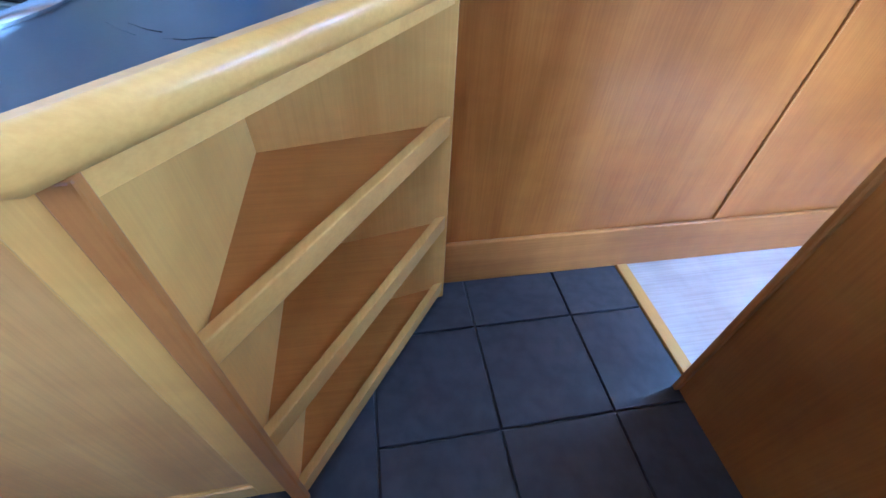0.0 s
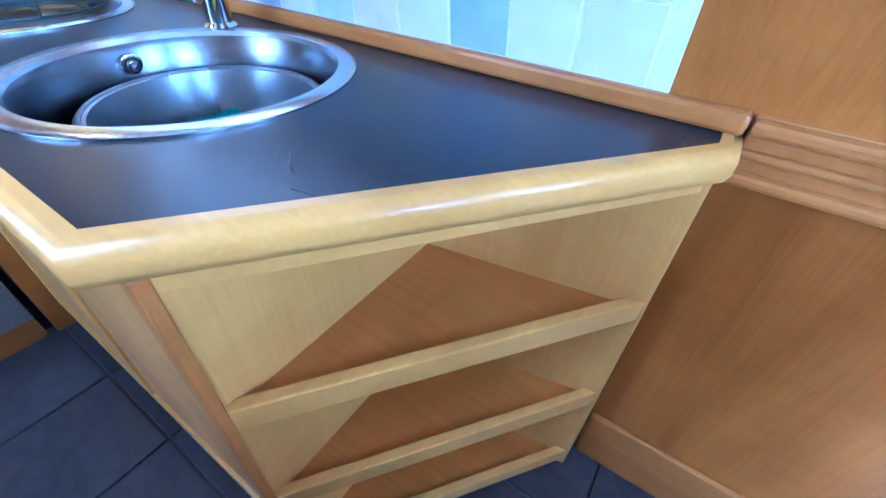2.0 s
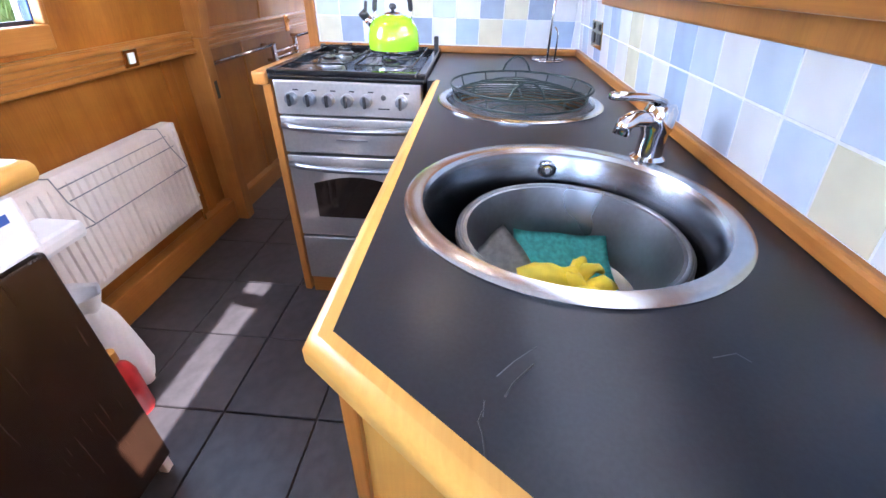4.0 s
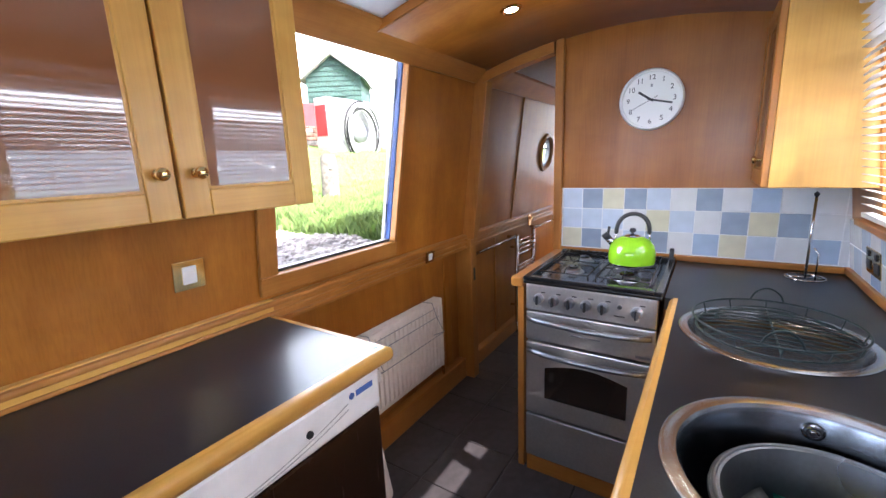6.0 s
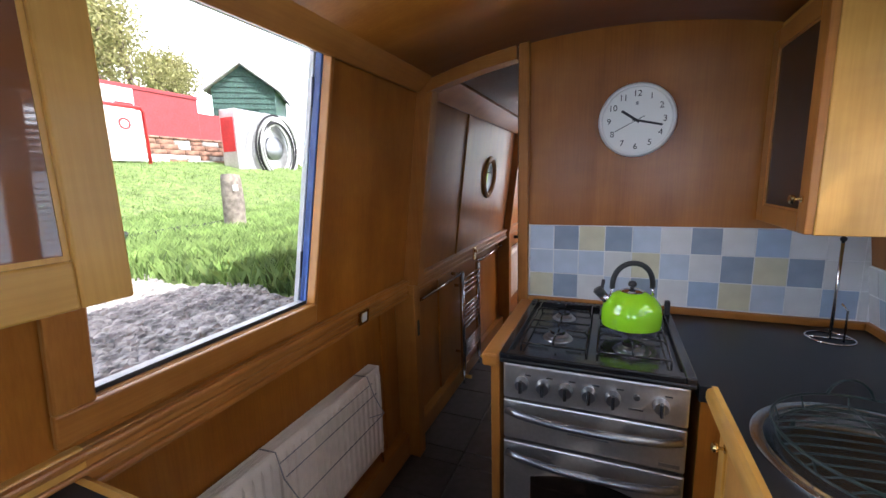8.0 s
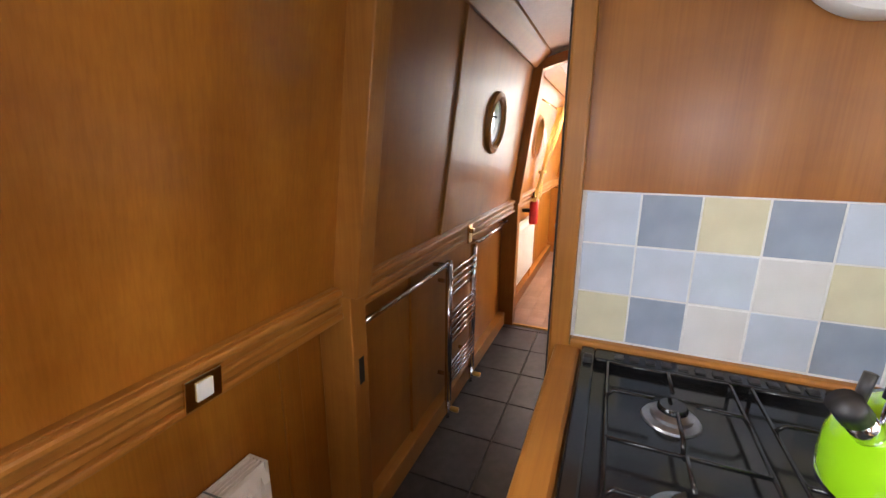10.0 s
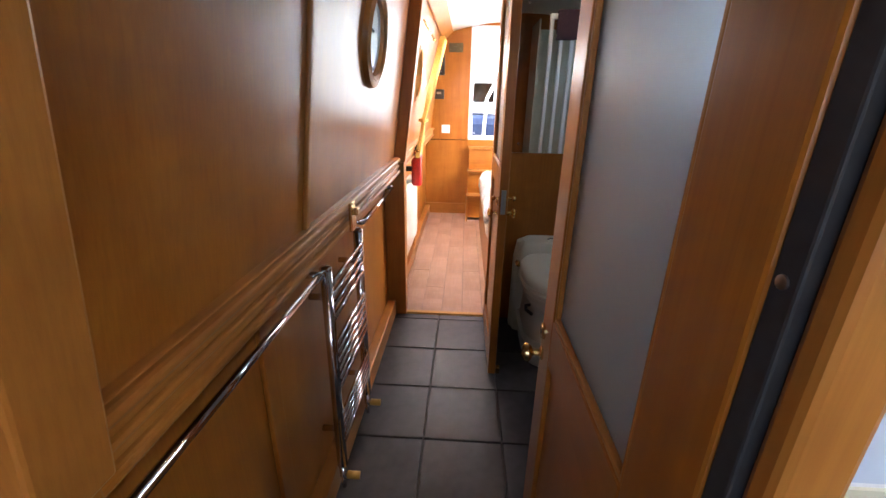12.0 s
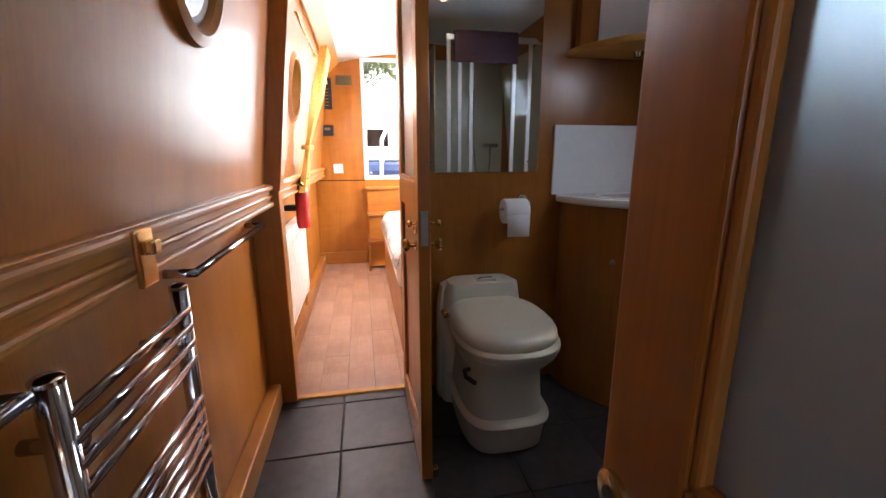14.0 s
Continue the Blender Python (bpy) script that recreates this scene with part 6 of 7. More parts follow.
for x0 in (0.10, 0.62):
    pl = loft([oval(x0 + 0.2, 2.60, 0.20, 0.13, 0.60, p=3), oval(x0 + 0.2, 2.60, 0.24, 0.16, 0.65, p=3), oval(x0 + 0.2, 2.60, 0.20, 0.13, 0.70, p=3)])
    tagged(part("pillow", pl, sheet_white), "plump white pillow on the bed", "pillow", "pillows")
# curtain, porthole, extinguisher, fittings
cu = thing("curtain", "yellow cotton curtain tied back beside the porthole", "curtain")
cb = bmesh.new()
n, m_ = 30, 24
vs = []
for j in range(m_ + 1):
    z = 1.62 - 0.76 * j / m_
    pinch = 1 - 0.72 * math.exp(-((z - 1.10) / 0.16) ** 2)
    row = []
    for i in range(n + 1):
        u = i / n - 0.5
        y = 2.78 + 0.30 * u * pinch + 0.12 * (z - 1.1)
        row.append(cb.verts.new((wall_left(z) + 0.060 + 0.06 * max(0.0, (z - 1.1) / 0.5) + 0.020 * math.sin(u * 34) * (0.5 + 0.5 * pinch), y, z)))
    vs.append(row)
for a, c in zip(vs, vs[1:]):
    for i in range(n):
        cb.faces.new((a[i], c[i], c[i + 1], a[i + 1]))
bmesh.ops.solidify(cb, geom=list(cb.faces), thickness=0.003)
part("cloth", smooth(cb), fabric_yellow, cu)
part("tie", lathe([(0.046, -0.012), (0.050, 0), (0.046, 0.012)], 24, Matrix.Translation((wall_left(1.10) + 0.060, 2.78, 1.10)) @ Matrix.Diagonal((0.7, 1, 1, 1))), fabric_yellow, cu)
part("rail", tube([(wall_left(1.64) + 0.045, 2.25, 1.635), (wall_left(1.64) + 0.045, 2.98, 1.635)], 0.006, 10), brass, cu)
part("finial", round_knob(wall_left(1.64) + 0.045, 2.98, 1.635, (0, 1, 0), 0.012, 0.03), brass, cu)
pr2 = thing("porthole", "bedroom porthole with a hardwood ring", "window")
part("ring", lathe([(0.138, -0.03), (0.138, 0.012), (0.152, 0.018), (0.172, 0.0)], 48, on_side(2.58, 1.385, 0.0)), solid_z, pr2)
p2 = part("pane", lathe([(0, -0.03), (0.14, -0.03), (0.14, -0.034), (0, -0.034)], 40, on_side(2.58, 1.385, 0.0)), clear_glass, pr2)
p2.visible_shadow = False
fe = thing("fire_extinguisher", "small red fire extinguisher on the bedroom side", "extinguisher")
FM = Matrix.Translation((-0.570, 2.715, 0.655))
part("cylinder", lathe([(0, 0), (0.034, 0), (0.038, 0.008), (0.038, 0.20), (0.028, 0.235), (0.014, 0.245)], 28, FM), red_paint, fe)
part("valve", lathe([(0.014, 0.243), (0.014, 0.27), (0, 0.275)], 16, FM), black_plastic, fe)
part("lever", box(-0.585, 2.695, 0.927, -0.53, 2.725, 0.937, 0.003), black_plastic, fe)
part("bracket", box(-0.665, 2.685, 0.755, -0.600, 2.745, 0.785, 0.003), black_plastic, fe)
cp = thing("control_panel", "black electrical control panel with switches", "control panel")
part("case", box(-0.590, END - 0.03, 1.475, -0.468, END, 1.745, 0.004), black_plastic, cp)
for i in range(6):
    part("rocker", box(-0.578, END - 0.036, 1.50 + i * 0.028, -0.560, END - 0.029, 1.518 + i * 0.028, 0.002), white_enamel, cp)
    part("mark", box(-0.545, END - 0.0305, 1.506 + i * 0.028, -0.50, END - 0.0295, 1.512 + i * 0.028, 0), steel, cp)
part("display", box(-0.575, END - 0.034, 1.69, -0.50, END - 0.029, 1.73, 0.002), white_enamel, cp)
tm = thing("alarm_sounder", "small dark unit above the control panel", "alarm")
part("case", box(-0.570, END - 0.03, 1.77, -0.525, END, 1.825, 0.006), black_plastic, tm)
av = thing("wall_vent", "bronzed ventilation grille on the end wall", "vent")
part("frame", box(-0.428, END - 0.008, 1.692, -0.285, END, 1.778, 0.003), bronze, av)
for i in range(5):
    part("slat", box(-0.418, END - 0.012, 1.702 + i * 0.014, -0.295, END - 0.007, 1.709 + i * 0.014, 0.001), bronze, av)
sg = thing("gauge", "small square dark gauge on the end wall", "gauge")
part("case", box(-0.588, END - 0.02, 1.240, -0.468, END, 1.338, 0.012), black_plastic, sg)
part("display", box(-0.55, END - 0.0225, 1.29, -0.50, END - 0.0195, 1.312, 0.002), steel, sg)
bw = thing("light_switch", "white double switch on the end wall", "switch")
part("plate", box(-0.492, END - 0.009, 0.895, -0.405, END, 0.980, 0.003), white_enamel, bw)
part("rocker", box(-0.465, END - 0.013, 0.92, -0.432, END - 0.008, 0.955, 0.002), white_enamel, bw)
pk = thing("coat_hook", "brass peg on the bedroom side", "hook")
part("peg", round_knob(wall_left(0.93) + 0.03, 2.62, 0.905, (1, 0, 0), 0.012, 0.035), brass, pk)


# ---- outside ----
grass_m = speckled("meadow_ground", (0.18, 0.26, 0.075), 0.95, 0.4, 18, 0.3, 0.35)
blade_m = speckled("grass_blades", (0.23, 0.36, 0.10), 0.7, 0.35, 6, 0.0, 0.3)
gravel_m = speckled("gravel_bed", (0.40, 0.385, 0.36), 0.95, 0.4, 45, 0.6, 0.25)
stone_m = speckled("pebbles", (0.58, 0.56, 0.52), 0.85, 0.5, 25, 0.2, 0.3)
brick_m = speckled("weathered_brick", (0.30, 0.17, 0.12), 0.9, 0.45, 9, 0.3, 0.4)
lime_m = speckled("limewashed_stone", (0.55, 0.53, 0.50), 0.9, 0.3, 9, 0.3, 0.3)
mortar_m = speckled("mortar", (0.26, 0.22, 0.19), 0.95, 0.2, 30, 0.2)
shed_m = speckled("green_stained_boards", (0.055, 0.12, 0.10), 0.75, 0.25, 14, 0.2, 0.25)
felt_m = speckled("pale_roof_felt", (0.42, 0.42, 0.42), 0.9, 0.2, 40, 0.2)
bark_m = speckled("bark", (0.14, 0.11, 0.085), 0.95, 0.3, 20, 0.4)
leaf_m = speckled("dark_leaves", (0.16, 0.19, 0.07), 0.6, 0.4, 3, 0.0, 0.3)
leaf2_m = speckled("yellow_leaves", (0.33, 0.33, 0.13), 0.6, 0.4, 3, 0.0, 0.3)
post_m = speckled("weathered_oak", (0.27, 0.24, 0.20), 0.9, 0.3, 25, 0.4)
galvanised = speckled("galvanised_sheet", (0.58, 0.59, 0.60), 0.32, 0.08, 14, 0.05, 0.15, metal=0.7)
container_red = speckled("faded_red_steel", (0.36, 0.05, 0.055), 0.6, 0.12, 20, 0.05, 0.2)
water_m = speckled("canal_water", (0.03, 0.035, 0.025), 0.06, 0.2, 4, 0.08, 0.2)
hull_m = speckled("painted_hull", (0.03, 0.05, 0.12), 0.4, 0.15, 10)


def ground_z(x):
    if x > -1.15:
        return 0.95
    if x > -4.2:
        return 0.95 + 0.05 * (-1.15 - x) / 3.05
    return 1.0 + 0.95 * min(1.0, (-4.2 - x) / 4.6)


gb = bmesh.new()
xs = [-3000, -600, -150, -40, -20, -14] + [-12 + 0.5 * i for i in range(22)] + [-1.0, -0.80]
ys = [-3000, -600, -120, -40, -15] + [-8 + 1.0 * i for i in range(29)] + [30, 60, 150, 600, 3000]
gv = [[gb.verts.new((x, y, ground_z(x) + (0.05 * noise.noise(Vector((x * 0.6, y * 0.6, 0))) if -12 < x < -2.6 else 0))) for x in xs] for y in ys]
for a, c in zip(gv, gv[1:]):
    for i in range(len(xs) - 1):
        gb.faces.new((a[i], a[i + 1], c[i + 1], c[i]))
setting(part("ground", smooth(gb), grass_m), "grassy canal bank", "ground")
# gravel margin beside the boat
gvb = bmesh.new()
n = 60
ra, rb = [], []
for i in range(n + 1):
    y = -9 + 8.5 * i / n
    ra.append(gvb.verts.new((-0.80, y, 0.952)))
    rb.append(gvb.verts.new((-1.86 + 0.10 * math.sin(y * 2.7) + 0.06 * math.sin(y * 7.1), y, 0.974)))
for i in range(n):
    gvb.faces.new((rb[i], ra[i], ra[i + 1], rb[i + 1]))
setting(part("gravel_bed", gvb, gravel_m), "gravel margin along the mooring", "ground")
rg = random.Random(3)


def scatter(name, count, make, material, label, category):
    verts, faces = [], []
    for _ in range(count):
        v, f = make()
        o = len(verts)
        verts += v
        faces += [tuple(i + o for i in q) for q in f]
    me = bpy.data.meshes.new(name)
    me.from_pydata(verts, [], faces)
    me.materials.append(material)
    ob = new(name, me)
    return tagged(ob, label, category, kind="stuff")


def pebble():
    x = rg.uniform(-2.0, -0.80)
    y = rg.uniform(-2.6, -0.44 + 0.06 * math.sin(x * 9))
    s = rg.uniform(0.010, 0.026)
    a = rg.uniform(0, 3.14)
    c, q = math.cos(a), math.sin(a)
    z = 0.958
    pts = []
    for dx, dy, dz in ((1.3, 0, 0.3), (0, 0.9, 0.3), (-1.3, 0, 0.3), (0, -0.9, 0.3), (0.5, 0.4, 0.95), (-0.5, 0.35, 0.9), (-0.1, -0.5, 0.95)):
        k = rg.uniform(0.8, 1.15)
        pts.append((x + s * k * (dx * c - dy * q), y + s * k * (dx * q + dy * c), z + s * dz))
    return pts, [(0, 1, 4), (1, 5, 4), (1, 2, 5), (2, 6, 5), (2, 3, 6), (3, 4, 6), (3, 0, 4), (4, 5, 6)]


pb = scatter("gravel", 9000, pebble, stone_m, "loose grey and buff gravel stones", "gravel")


def blade():
    near = rg.random() < 0.55
    x, y = (rg.uniform(-4.6, -1.9), rg.uniform(-1.6, 4.8)) if near else (rg.uniform(-9.0, -4.2), rg.uniform(-1.5, 9.0))
    if near and rg.random() < 0.35:
        x, y = rg.uniform(-2.6, -0.82), rg.uniform(-0.50, 1.4)
    if x > -1.90 + 0.2 * rg.random() and y < -0.46 + 0.12 * rg.random():
        x -= 1.2
    tall = 0.5 + 0.5 * noise.noise(Vector((x * 0.9, y * 0.9, 3)))
    h = rg.uniform(0.05, 0.11) * (0.7 + 1.5 * tall * (1 if x > -3.0 else 0.3)) * (1.0 if near else 0.55)
    a, b_ = rg.uniform(0, 6.28), rg.uniform(0.1, 0.6) * h
    w = 0.005 if near else 0.008
    z = ground_z(x) + 0.05 * noise.noise(Vector((x * 0.6, y * 0.6, 0))) * (1 if x < -2.6 else 0) - 0.01
    dx, dy = math.cos(a), math.sin(a)
    return [(x - dy * w, y + dx * w, z), (x + dy * w, y - dx * w, z), (x + dx * b_ * 0.5, y + dy * b_ * 0.5, z + h * 0.6), (x + dx * b_ * 1.4, y + dy * b_ * 1.4, z + h)], [(0, 1, 2), (0, 2, 3), (1, 3, 2)]


scatter("grass", 60000, blade, blade_m, "rough green bank grass", "grass")

# bollard post
bp = thing("mooring_post", "weathered square timber mooring post", "post")
pb_ = lathe([(0, 0), (0.105, 0), (0.100, 0.3), (0.097, 0.53), (0.088, 0.575), (0, 0.585)], 14)
part("timber", moved(crumpled(pb_, 0.010, 6, 2), Matrix.Translation((-3.28, 1.36, 0.95))), post_m, bp)
part("plate", box(-3.192, 1.29, 1.36, -3.178, 1.35, 1.42, 0.003), white_enamel, bp)

# stone wall with separate stones
WX = -9.3
gw = thing("garden_wall", "low wall of brick and limewashed stone", "wall")
part("core", box(WX - 0.22, 1.0, 1.6, WX - 0.02, 9.2, 2.50, 0.01), mortar_m, gw)
stone_mesh = []
for m_ in (brick_m, lime_m):
    for k in range(3):
        b = box(0, 0, 0, 0.06, 0.30, 0.12, 0.012)
        crumpled(b, 0.010, 9, k)
        me = bpy.data.meshes.new("stone")
        b.to_mesh(me)
        b.free()
        me.materials.append(m_)
        stone_mesh.append(me)
for r_ in range(6):
    y = 1.0 + 0.1 * (r_ % 2)
    while y < 9.1:
        w = rg.uniform(0.24, 0.46)
        o = new("stone", stone_mesh[(0 if rg.random() < (0.75 if r_ > 2 else 0.5) else 3) + rg.randrange(3)])
        o.parent = gw
        o.location = (WX - 0.045 + rg.uniform(-0.01, 0.015), y, 1.80 + 0.118 * r_)
        o.scale = (1, w / 0.31, 0.95)
        y += w
for k in range(24):
    o = new("coping_stone", stone_mesh[rg.randrange(3)])
    o.parent = gw
    o.location = (WX - 0.10, 1.0 + k * 0.34, 2.50)
    o.scale = (2.2, 1.05, 0.5)

# red container behind the wall
rc = thing("red_container", "red painted steel storage container", "container")
part("body", box(-13.2, 2.0, 1.9, -11.4, 7.45, 4.02, 0.02), container_red, rc)
part("door_end", box(-13.0, 7.5, 1.9, -11.6, 8.7, 3.62, 0.02), container_red, rc)
part("top_rail", box(-11.42, 2.0, 3.95, -11.37, 7.45, 4.05, 0.01), container_red, rc)
nt = thing("safety_notice", "white safety notice with pictograms on the container", "sign")
part("board", box(-11.385, 4.78, 3.42, -11.37, 5.60, 3.95, 0.005), white_paint, nt)
for k in range(3):
    part("symbol", bolt(-11.369, 4.93 + 0.26 * k, 3.78, (1, 0, 0), 0.09, 0.004), steel, nt)
part("band", box(-11.369, 5.12, 3.45, -11.364, 5.56, 3.58, 0), red_paint, nt)
part("band", box(-11.369, 4.83, 3.50, -11.364, 5.06, 3.53, 0), steel, nt)
# free-standing sign
sn = thing("pavement_sign", "white swing sign in a red tubular frame", "sign")
SX, SY, SZ = -8.6, 3.62, 1.80
part("frame", tube([(SX, SY - 0.40, SZ), (SX, SY - 0.40, SZ + 1.12), (SX, SY - 0.34, SZ + 1.20), (SX, SY + 0.34, SZ + 1.20), (SX, SY + 0.40, SZ + 1.12), (SX, SY + 0.40, SZ)], 0.035, 10), red_paint, sn)
part("board", box(SX - 0.012, SY - 0.345, SZ + 0.14, SX + 0.012, SY + 0.345, SZ + 1.14, 0.01), white_paint, sn)
part("emblem", lathe([(0.075, 0), (0.115, 0), (0.115, 0.006), (0.075, 0.006)], 28, Matrix.Translation((SX + 0.012, SY, SZ + 0.86)) @ pose(0, 0, 0, 0, 90, 0), True), red_paint, sn)
part("bar", box(SX + 0.012, SY - 0.22, SZ + 0.55, SX + 0.016, SY + 0.22, SZ + 0.64, 0), steel, sn)
part("bar", box(SX + 0.012, SY - 0.17, SZ + 0.36, SX + 0.016, SY + 0.17, SZ + 0.41, 0), steel, sn)
part("foot", box(SX - 0.25, SY - 0.42, SZ - 0.05, SX + 0.25, SY + 0.42, SZ + 0.06, 0.02), black_rubber, sn)

# green shed
sd = thing("garden_shed", "dark green boarded shed with a pale roof", "shed")
HX, Y0, Y1, Z0, ZE, ZR = -12.6, 9.40, 11.60, 1.9, 4.95, 5.75
ym = (Y0 + Y1) / 2
nb = 20
for i in range(nb):
    za, zb_ = Z0 + (ZR - Z0) * i / nb, Z0 + (ZR - Z0) * (i + 1) / nb
    half = (Y1 - Y0) / 2 * (1 if za < ZE else max(0.02, 1 - (za - ZE) / (ZR - ZE)))
    half2 = (Y1 - Y0) / 2 * (1 if zb_ < ZE else max(0.01, 1 - (zb_ - ZE) / (ZR - ZE)))
    b = bmesh.new()
    hexa(b, [(HX - 0.03, ym - half, za), (HX + 0.035, ym - half, za), (HX + 0.035, ym + half, za), (HX - 0.03, ym + half, za), (HX - 0.03, ym - half2, zb_), (HX + 0.008, ym - half2, zb_), (HX + 0.008, ym + half2, zb_), (HX - 0.03, ym + half2, zb_)])
    part("board", b, shed_m, sd)
part("side", box(HX - 3.0, Y1 - 0.05, Z0, HX, Y1, ZE, 0), shed_m, sd)
part("side", box(HX - 3.0, Y0, Z0, HX, Y0 + 0.05, ZE, 0), shed_m, sd)
for sgn in (-1, 1):
    b = bmesh.new()
    ye = ym + sgn * ((Y1 - Y0) / 2 + 0.22)
    ze = ZE - 0.16
    hexa(b, [(HX - 3.2, ym, ZR + 0.02), (HX + 0.25, ym, ZR + 0.02), (HX + 0.25, ye, ze), (HX - 3.2, ye, ze), (HX - 3.2, ym, ZR + 0.09), (HX + 0.25, ym, ZR + 0.09), (HX + 0.25, ye, ze + 0.07), (HX - 3.2, ye, ze + 0.07)])
    bmesh.ops.recalc_face_normals(b, faces=b.faces)
    part("roof", b, felt_m, sd)
part("door_frame", box(HX + 0.03, ym - 0.5, Z0, HX + 0.06, ym - 0.44, 4.25, 0.01), shed_m, sd)
part("door_frame", box(HX + 0.03, ym - 0.5, 4.18, HX + 0.06, ym + 0.5, 4.26, 0.01), shed_m, sd)

sd.matrix_world = Matrix.Translation((HX, ym - 0.15, 0)) @ pose(0, 0, 0, 0, 0, -55) @ Matrix.Translation((-HX, -ym, 0))

# service point with hose reel
sv = thing("service_point", "grey-white pump cabinet with a coiled hose", "pump")
VX, VY = -8.0, 5.85
part("cabinet", box(VX - 0.5, VY - 0.15, 1.55, VX, VY + 1.85, 3.20, 0.03), galvanised, sv)
part("side_panel", box(VX - 0.45, VY - 0.165, 2.2, VX - 0.05, VY - 0.151, 3.0, 0.01), red_paint, sv)
part("drum", lathe([(0, 0), (0.30, 0), (0.30, 0.10), (0.22, 0.13), (0, 0.13)], 32, Matrix.Translation((VX, VY + 0.95, 2.32)) @ pose(0, 0, 0, 0, 90, 0)), steel, sv)
for k in range(7):
    r_ = 0.47 + 0.05 * (k % 4)
    seg = 36
    cy = VY + 0.93 + 0.05 * math.sin(k * 2.1)
    cz = 2.30 - 0.03 * (k % 3)
    part("hose_turn", tube([(VX + 0.08 + 0.035 * k, cy + 1.10 * r_ * math.cos(2 * math.pi * i / seg), cz + 1.35 * r_ * math.sin(2 * math.pi * i / seg)) for i in range(seg)], 0.026, 8, True), black_rubber if k % 2 else grey_cloth, sv)
hs = thing("hose", "black water hose lying on the grass", "hose")
hpz = 1.02
pts = [(-3.40 + 0.27 * math.cos(a), 0.10 + 0.24 * math.sin(a), hpz + 0.05 * math.sin(a * 0.5) + 0.01 * k / 20) for k, a in enumerate([0.3 * i for i in range(24)])]
pts += [(-3.35, 0.45, hpz), (-3.40, 0.8, hpz + 0.01), (-3.45, 1.1, hpz), (-3.40, 1.3, hpz + 0.02)]
part("tube", tube(pts, 0.026, 8), black_rubber, hs)


def tree(name, x, y, z, h, spread, leaves, material, label, seed):
    """Tapered trunk, forked limbs and a crown of separate leaf clumps with gaps."""
    r_ = random.Random(seed)
    t = thing(name, label, "tree")
    limbs = bmesh.new()
    tips = []

    def limb(p, d, ln, rad, depth):
        pts_, q, dd = [p], p.copy(), d.copy()
        for _ in range(4):
            dd = (dd + 0.22 * Vector((r_.uniform(-1, 1), r_.uniform(-1, 1), r_.uniform(-0.4, 0.8)))).normalized()
            q = q + dd * ln / 4
            pts_.append(q.copy())
        bb = tube(pts_, rad, 6)
        n_ = len(pts_)
        for i, v in enumerate(bb.verts):
            k = 1 - 0.5 * (i // 6) / (n_ - 1)
            v.co = pts_[i // 6] + (v.co - pts_[i // 6]) * k
        join(limbs, bb)
        tips.extend(pts_[2:])
        if depth:
            for _ in range(3):
                nd = (dd + 0.9 * Vector((r_.uniform(-1, 1), r_.uniform(-1, 1), r_.uniform(-0.2, 0.7)))).normalized()
                limb(pts_[r_.choice((2, 3, 4))].copy(), nd, ln * 0.62, rad * 0.55, depth - 1)

    limb(Vector((x, y, z - 0.1)), Vector((0, 0, 1)), h * 0.5, h * 0.035, 3)
    part("trunk", limbs, bark_m, t)
    verts, faces = [], []
    for _ in range(leaves):
        c = r_.choice(tips) + Vector((r_.gauss(0, 1), r_.gauss(0, 1), r_.gauss(0, 0.8))) * spread
        s = r_.uniform(0.04, 0.085) * h / 7
        u = Vector((r_.gauss(0, 1), r_.gauss(0, 1), r_.gauss(0, 1))).normalized()
        w = u.orthogonal().normalized()
        o = len(verts)
        verts += [c - u * s, c + w * s * 0.5, c + u * s, c - w * s * 0.5]
        faces.append((o, o + 1, o + 2, o + 3))
    me = bpy.data.meshes.new("crown")
    me.from_pydata(verts, [], faces)
    me.materials.append(material)
    cr = new("crown", me)
    cr.parent = t
    return t


tree("tree", -17.5, 5.0, 1.9, 9.5, 0.60, 26000, leaf_m, "tall dark ivy-covered tree behind the container", 1)
tree("tree", -18.0, 8.6, 1.9, 6.6, 0.50, 18000, leaf2_m, "yellowish autumn tree behind the shed", 2)
tree("tree", -19.0, 11.5, 1.9, 5.8, 0.50, 15000, leaf2_m, "yellowish autumn bush behind the shed", 5)
tree("tree", -20.0, 1.0, 1.9, 9.0, 0.65, 20000, leaf_m, "dark tree beyond the yard", 6)

# the boat's own deck edge, the water and the far bank
setting(part("gunwale_deck", box(-0.80, -6.0, 0.80, -0.69, 6.2, 0.88, 0.02), hull_m), "dark painted steel side deck", "deck")
setting(part("gunwale_deck", box(1.24, -6.0, 0.80, 1.50, 6.2, 0.90, 0.02), hull_m), "dark painted steel side deck", "deck")
setting(part("water", box(1.52, -300, 0.30, 14, 300, 0.36, 0), water_m), "still canal water", "water")
setting(part("far_bank", box(14, -300, 0.2, 400, 300, 0.95, 0), grass_m), "grassy far bank of the canal", "ground")
hg = random.Random(11)


def hedge_leaf():
    y = hg.uniform(-22, 20)
    x = 19 + hg.uniform(-1.2, 1.2)
    top = 1.9 + 0.5 * noise.noise(Vector((y * 0.35, 0, 0)))
    z = 0.9 + (top - 0.2) * hg.random() ** 0.8
    s = hg.uniform(0.10, 0.22)
    u = Vector((hg.gauss(0, 1), hg.gauss(0, 1), hg.gauss(0, 1))).normalized()
    w = u.orthogonal()
    c = Vector((x, y, z))
    return [tuple(c - u * s), tuple(c + w * s * 0.6), tuple(c + u * s), tuple(c - w * s * 0.6)], [(0, 1, 2, 3)]


haze_sun = glow("bright_hazy_sky", (1.0, 0.97, 0.92), 2.4)
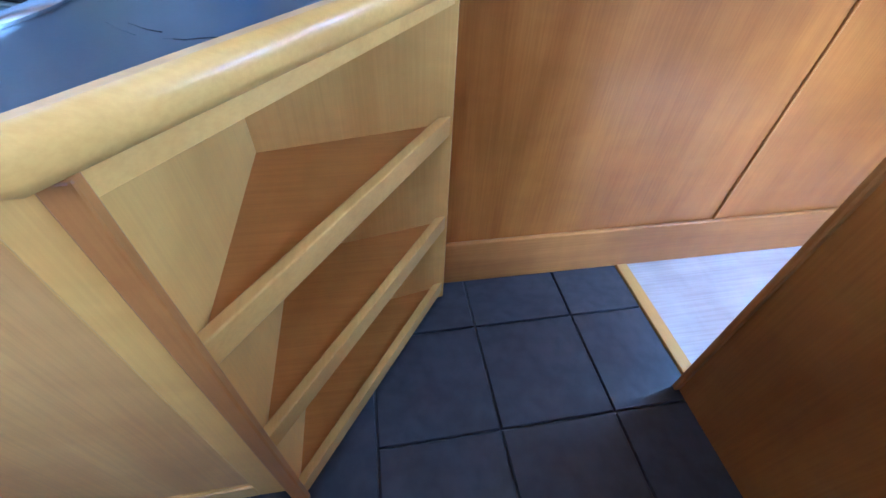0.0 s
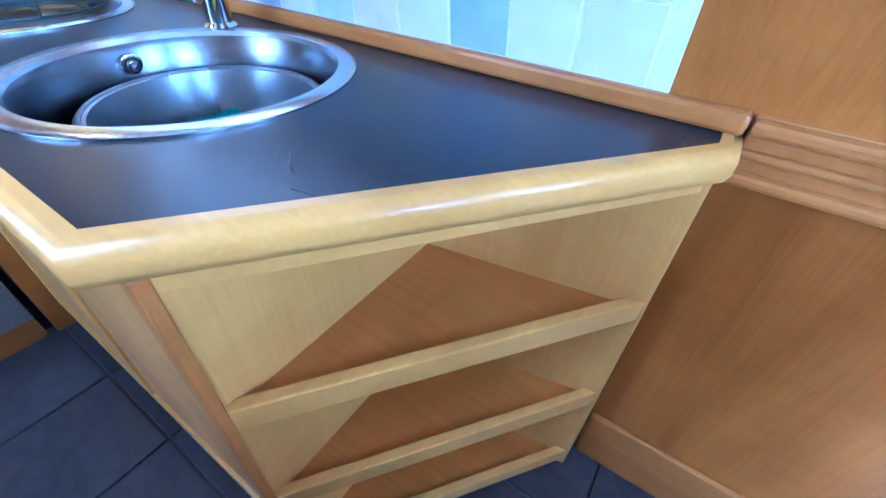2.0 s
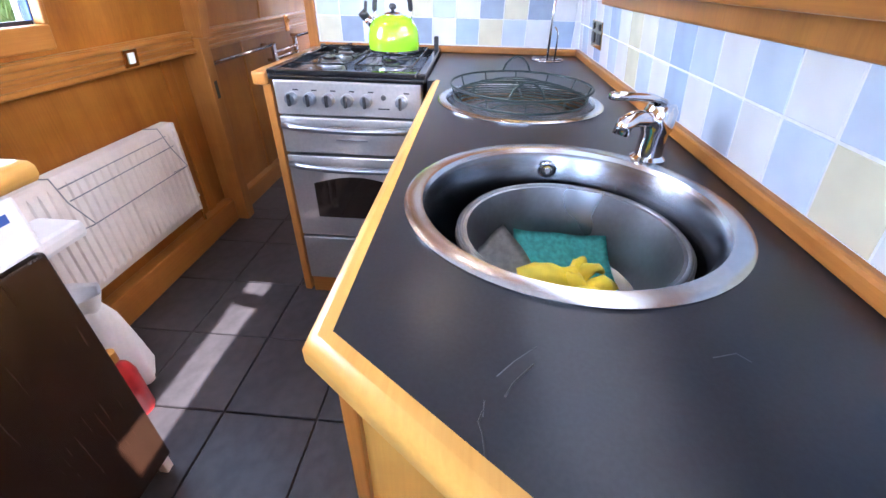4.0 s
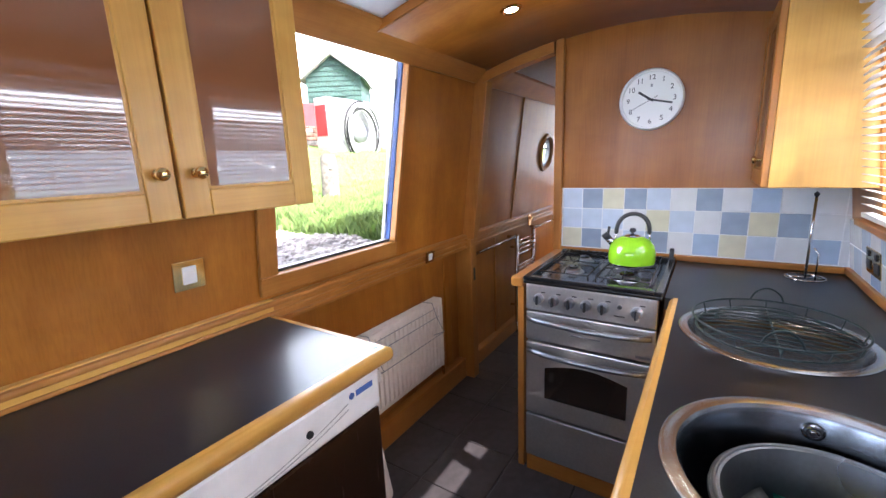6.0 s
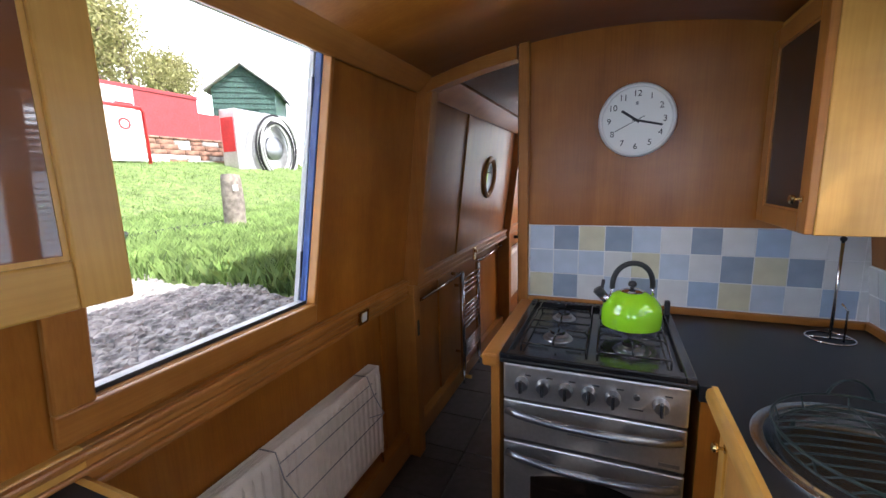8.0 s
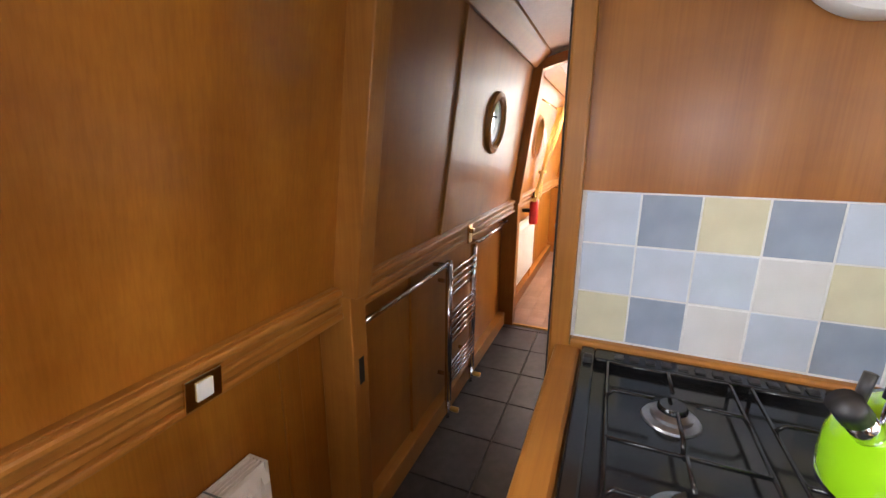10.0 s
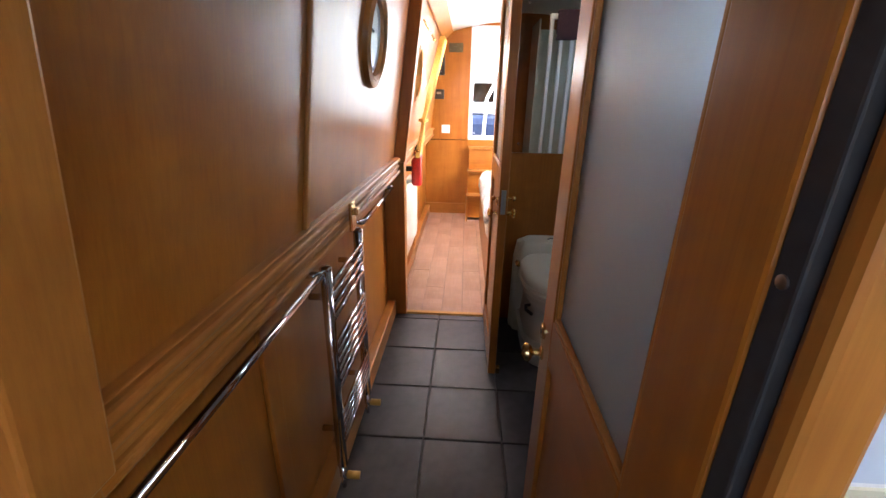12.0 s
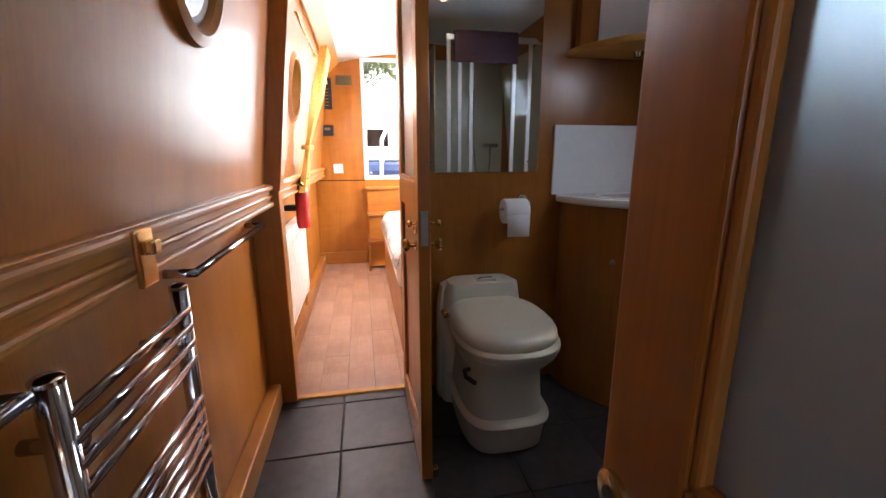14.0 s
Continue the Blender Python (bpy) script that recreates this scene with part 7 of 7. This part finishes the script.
setting(part("backdrop", box(120, -160, -5, 121, 160, 90, 0), haze_sun), "bright hazy sky on the sun side", "sky")
scatter("hedge", 9000, hedge_leaf, leaf_m, "dark hedge along the far bank", "hedge")
# bow deck seen through the end doors
setting(part("bow_deck", box(-0.9, 4.50, 0.55, 1.4, 6.4, 0.72, 0.02), white_paint), "pale painted bow deck", "deck")
rl = thing("bow_rail", "white tubular steel rail on the bow", "rail")
part("hoop", tube([(-0.16, 5.3, 0.72), (-0.16, 5.3, 1.62), (-0.10, 5.3, 1.72), (0.05, 5.3, 1.74), (0.16, 5.3, 1.66), (0.12, 5.3, 1.45), (0.02, 5.3, 1.25), (0.0, 5.3, 0.72)], 0.022, 10), white_paint, rl)
part("bar", tube([(-0.6, 5.5, 1.15), (0.9, 5.5, 1.15)], 0.018, 10), white_paint, rl)
ob_ = thing("moored_boat", "moored boat with white cabin and dark hull", "boat")
part("hull", box(-1.0, 8.0, 0.30, 0.9, 16, 0.95, 0.15), hull_m, ob_)
part("cabin", box(-1.3, 8.4, 0.95, 0.6, 15, 1.75, 0.12), white_paint, ob_)
part("window", box(-1.0, 8.385, 1.2, -0.5, 8.41, 1.55, 0.02), smoked, ob_)
part("window", box(-0.2, 8.385, 1.2, 0.3, 8.41, 1.55, 0.02), smoked, ob_)
tree("tree", 3.0, 26, 0.9, 10, 0.7, 12000, leaf_m, "tree beyond the moored boat", 8)
tree("tree", -2.5, 30, 0.9, 11, 0.8, 12000, leaf_m, "tree beyond the moored boat", 9)

# hazy bright sky low behind the yard and beyond the bow
haze = glow("hazy_sky", (0.92, 0.95, 1.0), 1.1)
setting(part("backdrop", box(-121, -160, -5, -120, 260, 110, 0), haze), "pale hazy sky behind the trees", "sky")
setting(part("backdrop", box(-120, 160, -5, 120, 161, 80, 0), haze), "pale hazy sky beyond the bow", "sky")


# ---- pieces of floors and walls ----


def tile_mesh(name, w, h, t, material, r=0.0015):
    b = box(-w / 2, -h / 2, 0, w / 2, h / 2, t, 0)
    bm_top = [e for e in b.edges if all(v.co.z > t * 0.5 for v in e.verts)]
    bmesh.ops.bevel(b, geom=bm_top, offset=r, segments=1, affect="EDGES")
    me = bpy.data.meshes.new(name)
    b.to_mesh(me)
    b.free()
    me.materials.append(material)
    return me


PITCH = 0.303
floor_tile = tile_mesh("tile", PITCH - 0.006, PITCH - 0.006, 0.012, slate, 0.002)


def lay(x_joint, y_joint, x0, x1, y0, y1, py=PITCH):
    """Lays the floor tiles of one zone, those at its edges cut."""
    for i in range(-12, 12):
        for j in range(-12, 12):
            a, c = max(x_joint + i * PITCH, x0), min(x_joint + (i + 1) * PITCH, x1)
            d, e = max(y_joint + j * py, y0), min(y_joint + (j + 1) * py, y1)
            if c - a < 0.02 or e - d < 0.02:
                continue
            o = new("tile", floor_tile)
            o.parent = floor
            o.location = ((a + c) / 2, (d + e) / 2, -0.012)
            o.scale = ((c - a - 0.006) / (PITCH - 0.006), (e - d - 0.006) / (PITCH - 0.006), 1)


lay(0.672, -2.462, -0.67, 1.17, Y_SAL + 0.018, -1.856)
lay(-0.050, -1.210, -0.67, 1.17, -1.856, 0.0, 0.323)
lay(-0.353, 1.333, -0.67, 1.17, 0.0, 2.004, 0.307)

wall_tiles = {k: tile_mesh("tile", 0.0965, 0.0965, 0.005, m_, 0.0012) for k, m_ in TILE_COLOURS.items()}
back = part("backing", box(-0.006, -0.0076, COVE, 1.112, -0.001, 1.226, 0), white_grout, bulk)
for r_, row in enumerate(("pgygpwgwbwww", "pppwypwgygww", "ygwpgwbypwbw")):
    for c_, k in enumerate(row):
        x0, x1 = c_ * 0.098, min((c_ + 1) * 0.098, 1.105)
        z1 = 1.225 - 0.1 * r_
        z0 = max(z1 - 0.1, COVE + 0.001)
        o = new("tile", wall_tiles[k])
        o.parent = bulk
        o.matrix_basis = Matrix.Translation(((x0 + x1) / 2, -0.004, (z0 + z1) / 2)) @ pose(0, 0, 0, 90, 0, 0) @ Matrix.Diagonal(((x1 - x0 - 0.0035) / 0.0965, (z1 - z0 - 0.0035) / 0.0965, 1, 1))
splash = setting(part("splashback", slab("r", -1.99, -0.004, COVE, 1.112, 0.0, 0.0066, 0), white_grout), "blue, cream and white tiled splashback over the worktop", "wall")
lean = math.degrees(math.atan(0.125))
seq = ["pwbwpwypwbwpwpywbwww", "wpwpbwywpbpwpwpwbgww"]
for r_ in range(2):
    z0, z1 = (COVE, 1.018) if r_ == 0 else (1.018, 1.110)
    for c_ in range(20):
        y1 = -0.006 if c_ == 0 else 0.037 - 0.1 * c_
        y0 = max(0.037 - 0.1 * (c_ + 1), -1.99)
        if y1 - y0 < 0.03:
            continue
        zc = (z0 + z1) / 2
        o = new("tile", wall_tiles[seq[r_][c_ - 1] if c_ else "w"])
        o.parent = splash
        o.matrix_basis = Matrix.Translation((wall_right(zc) - 0.003, (y0 + y1) / 2, zc)) @ pose(0, 0, 0, 0, -90 - lean, 0) @ Matrix.Diagonal(((z1 - z0 - 0.0035) / 0.0965, (y1 - y0 - 0.0035) / 0.0965, 1, 1))

plank = tile_mesh("plank", 0.125, 1.2, 0.006, laminate_bed, 0.001)
for i in range(15):
    for j in range(3):
        y0 = 2.036 + j * 1.2 - (0.0, 0.55, 0.85)[i % 3]
        a, c = max(y0, 2.036), min(y0 + 1.2, Y_END)
        if c - a < 0.05:
            continue
        o = new("plank", plank)
        o.parent = bed_floor
        o.location = (-0.66 + 0.127 * i, (a + c) / 2, -0.004)
        o.scale = (1, (c - a - 0.002) / 1.2, 1)
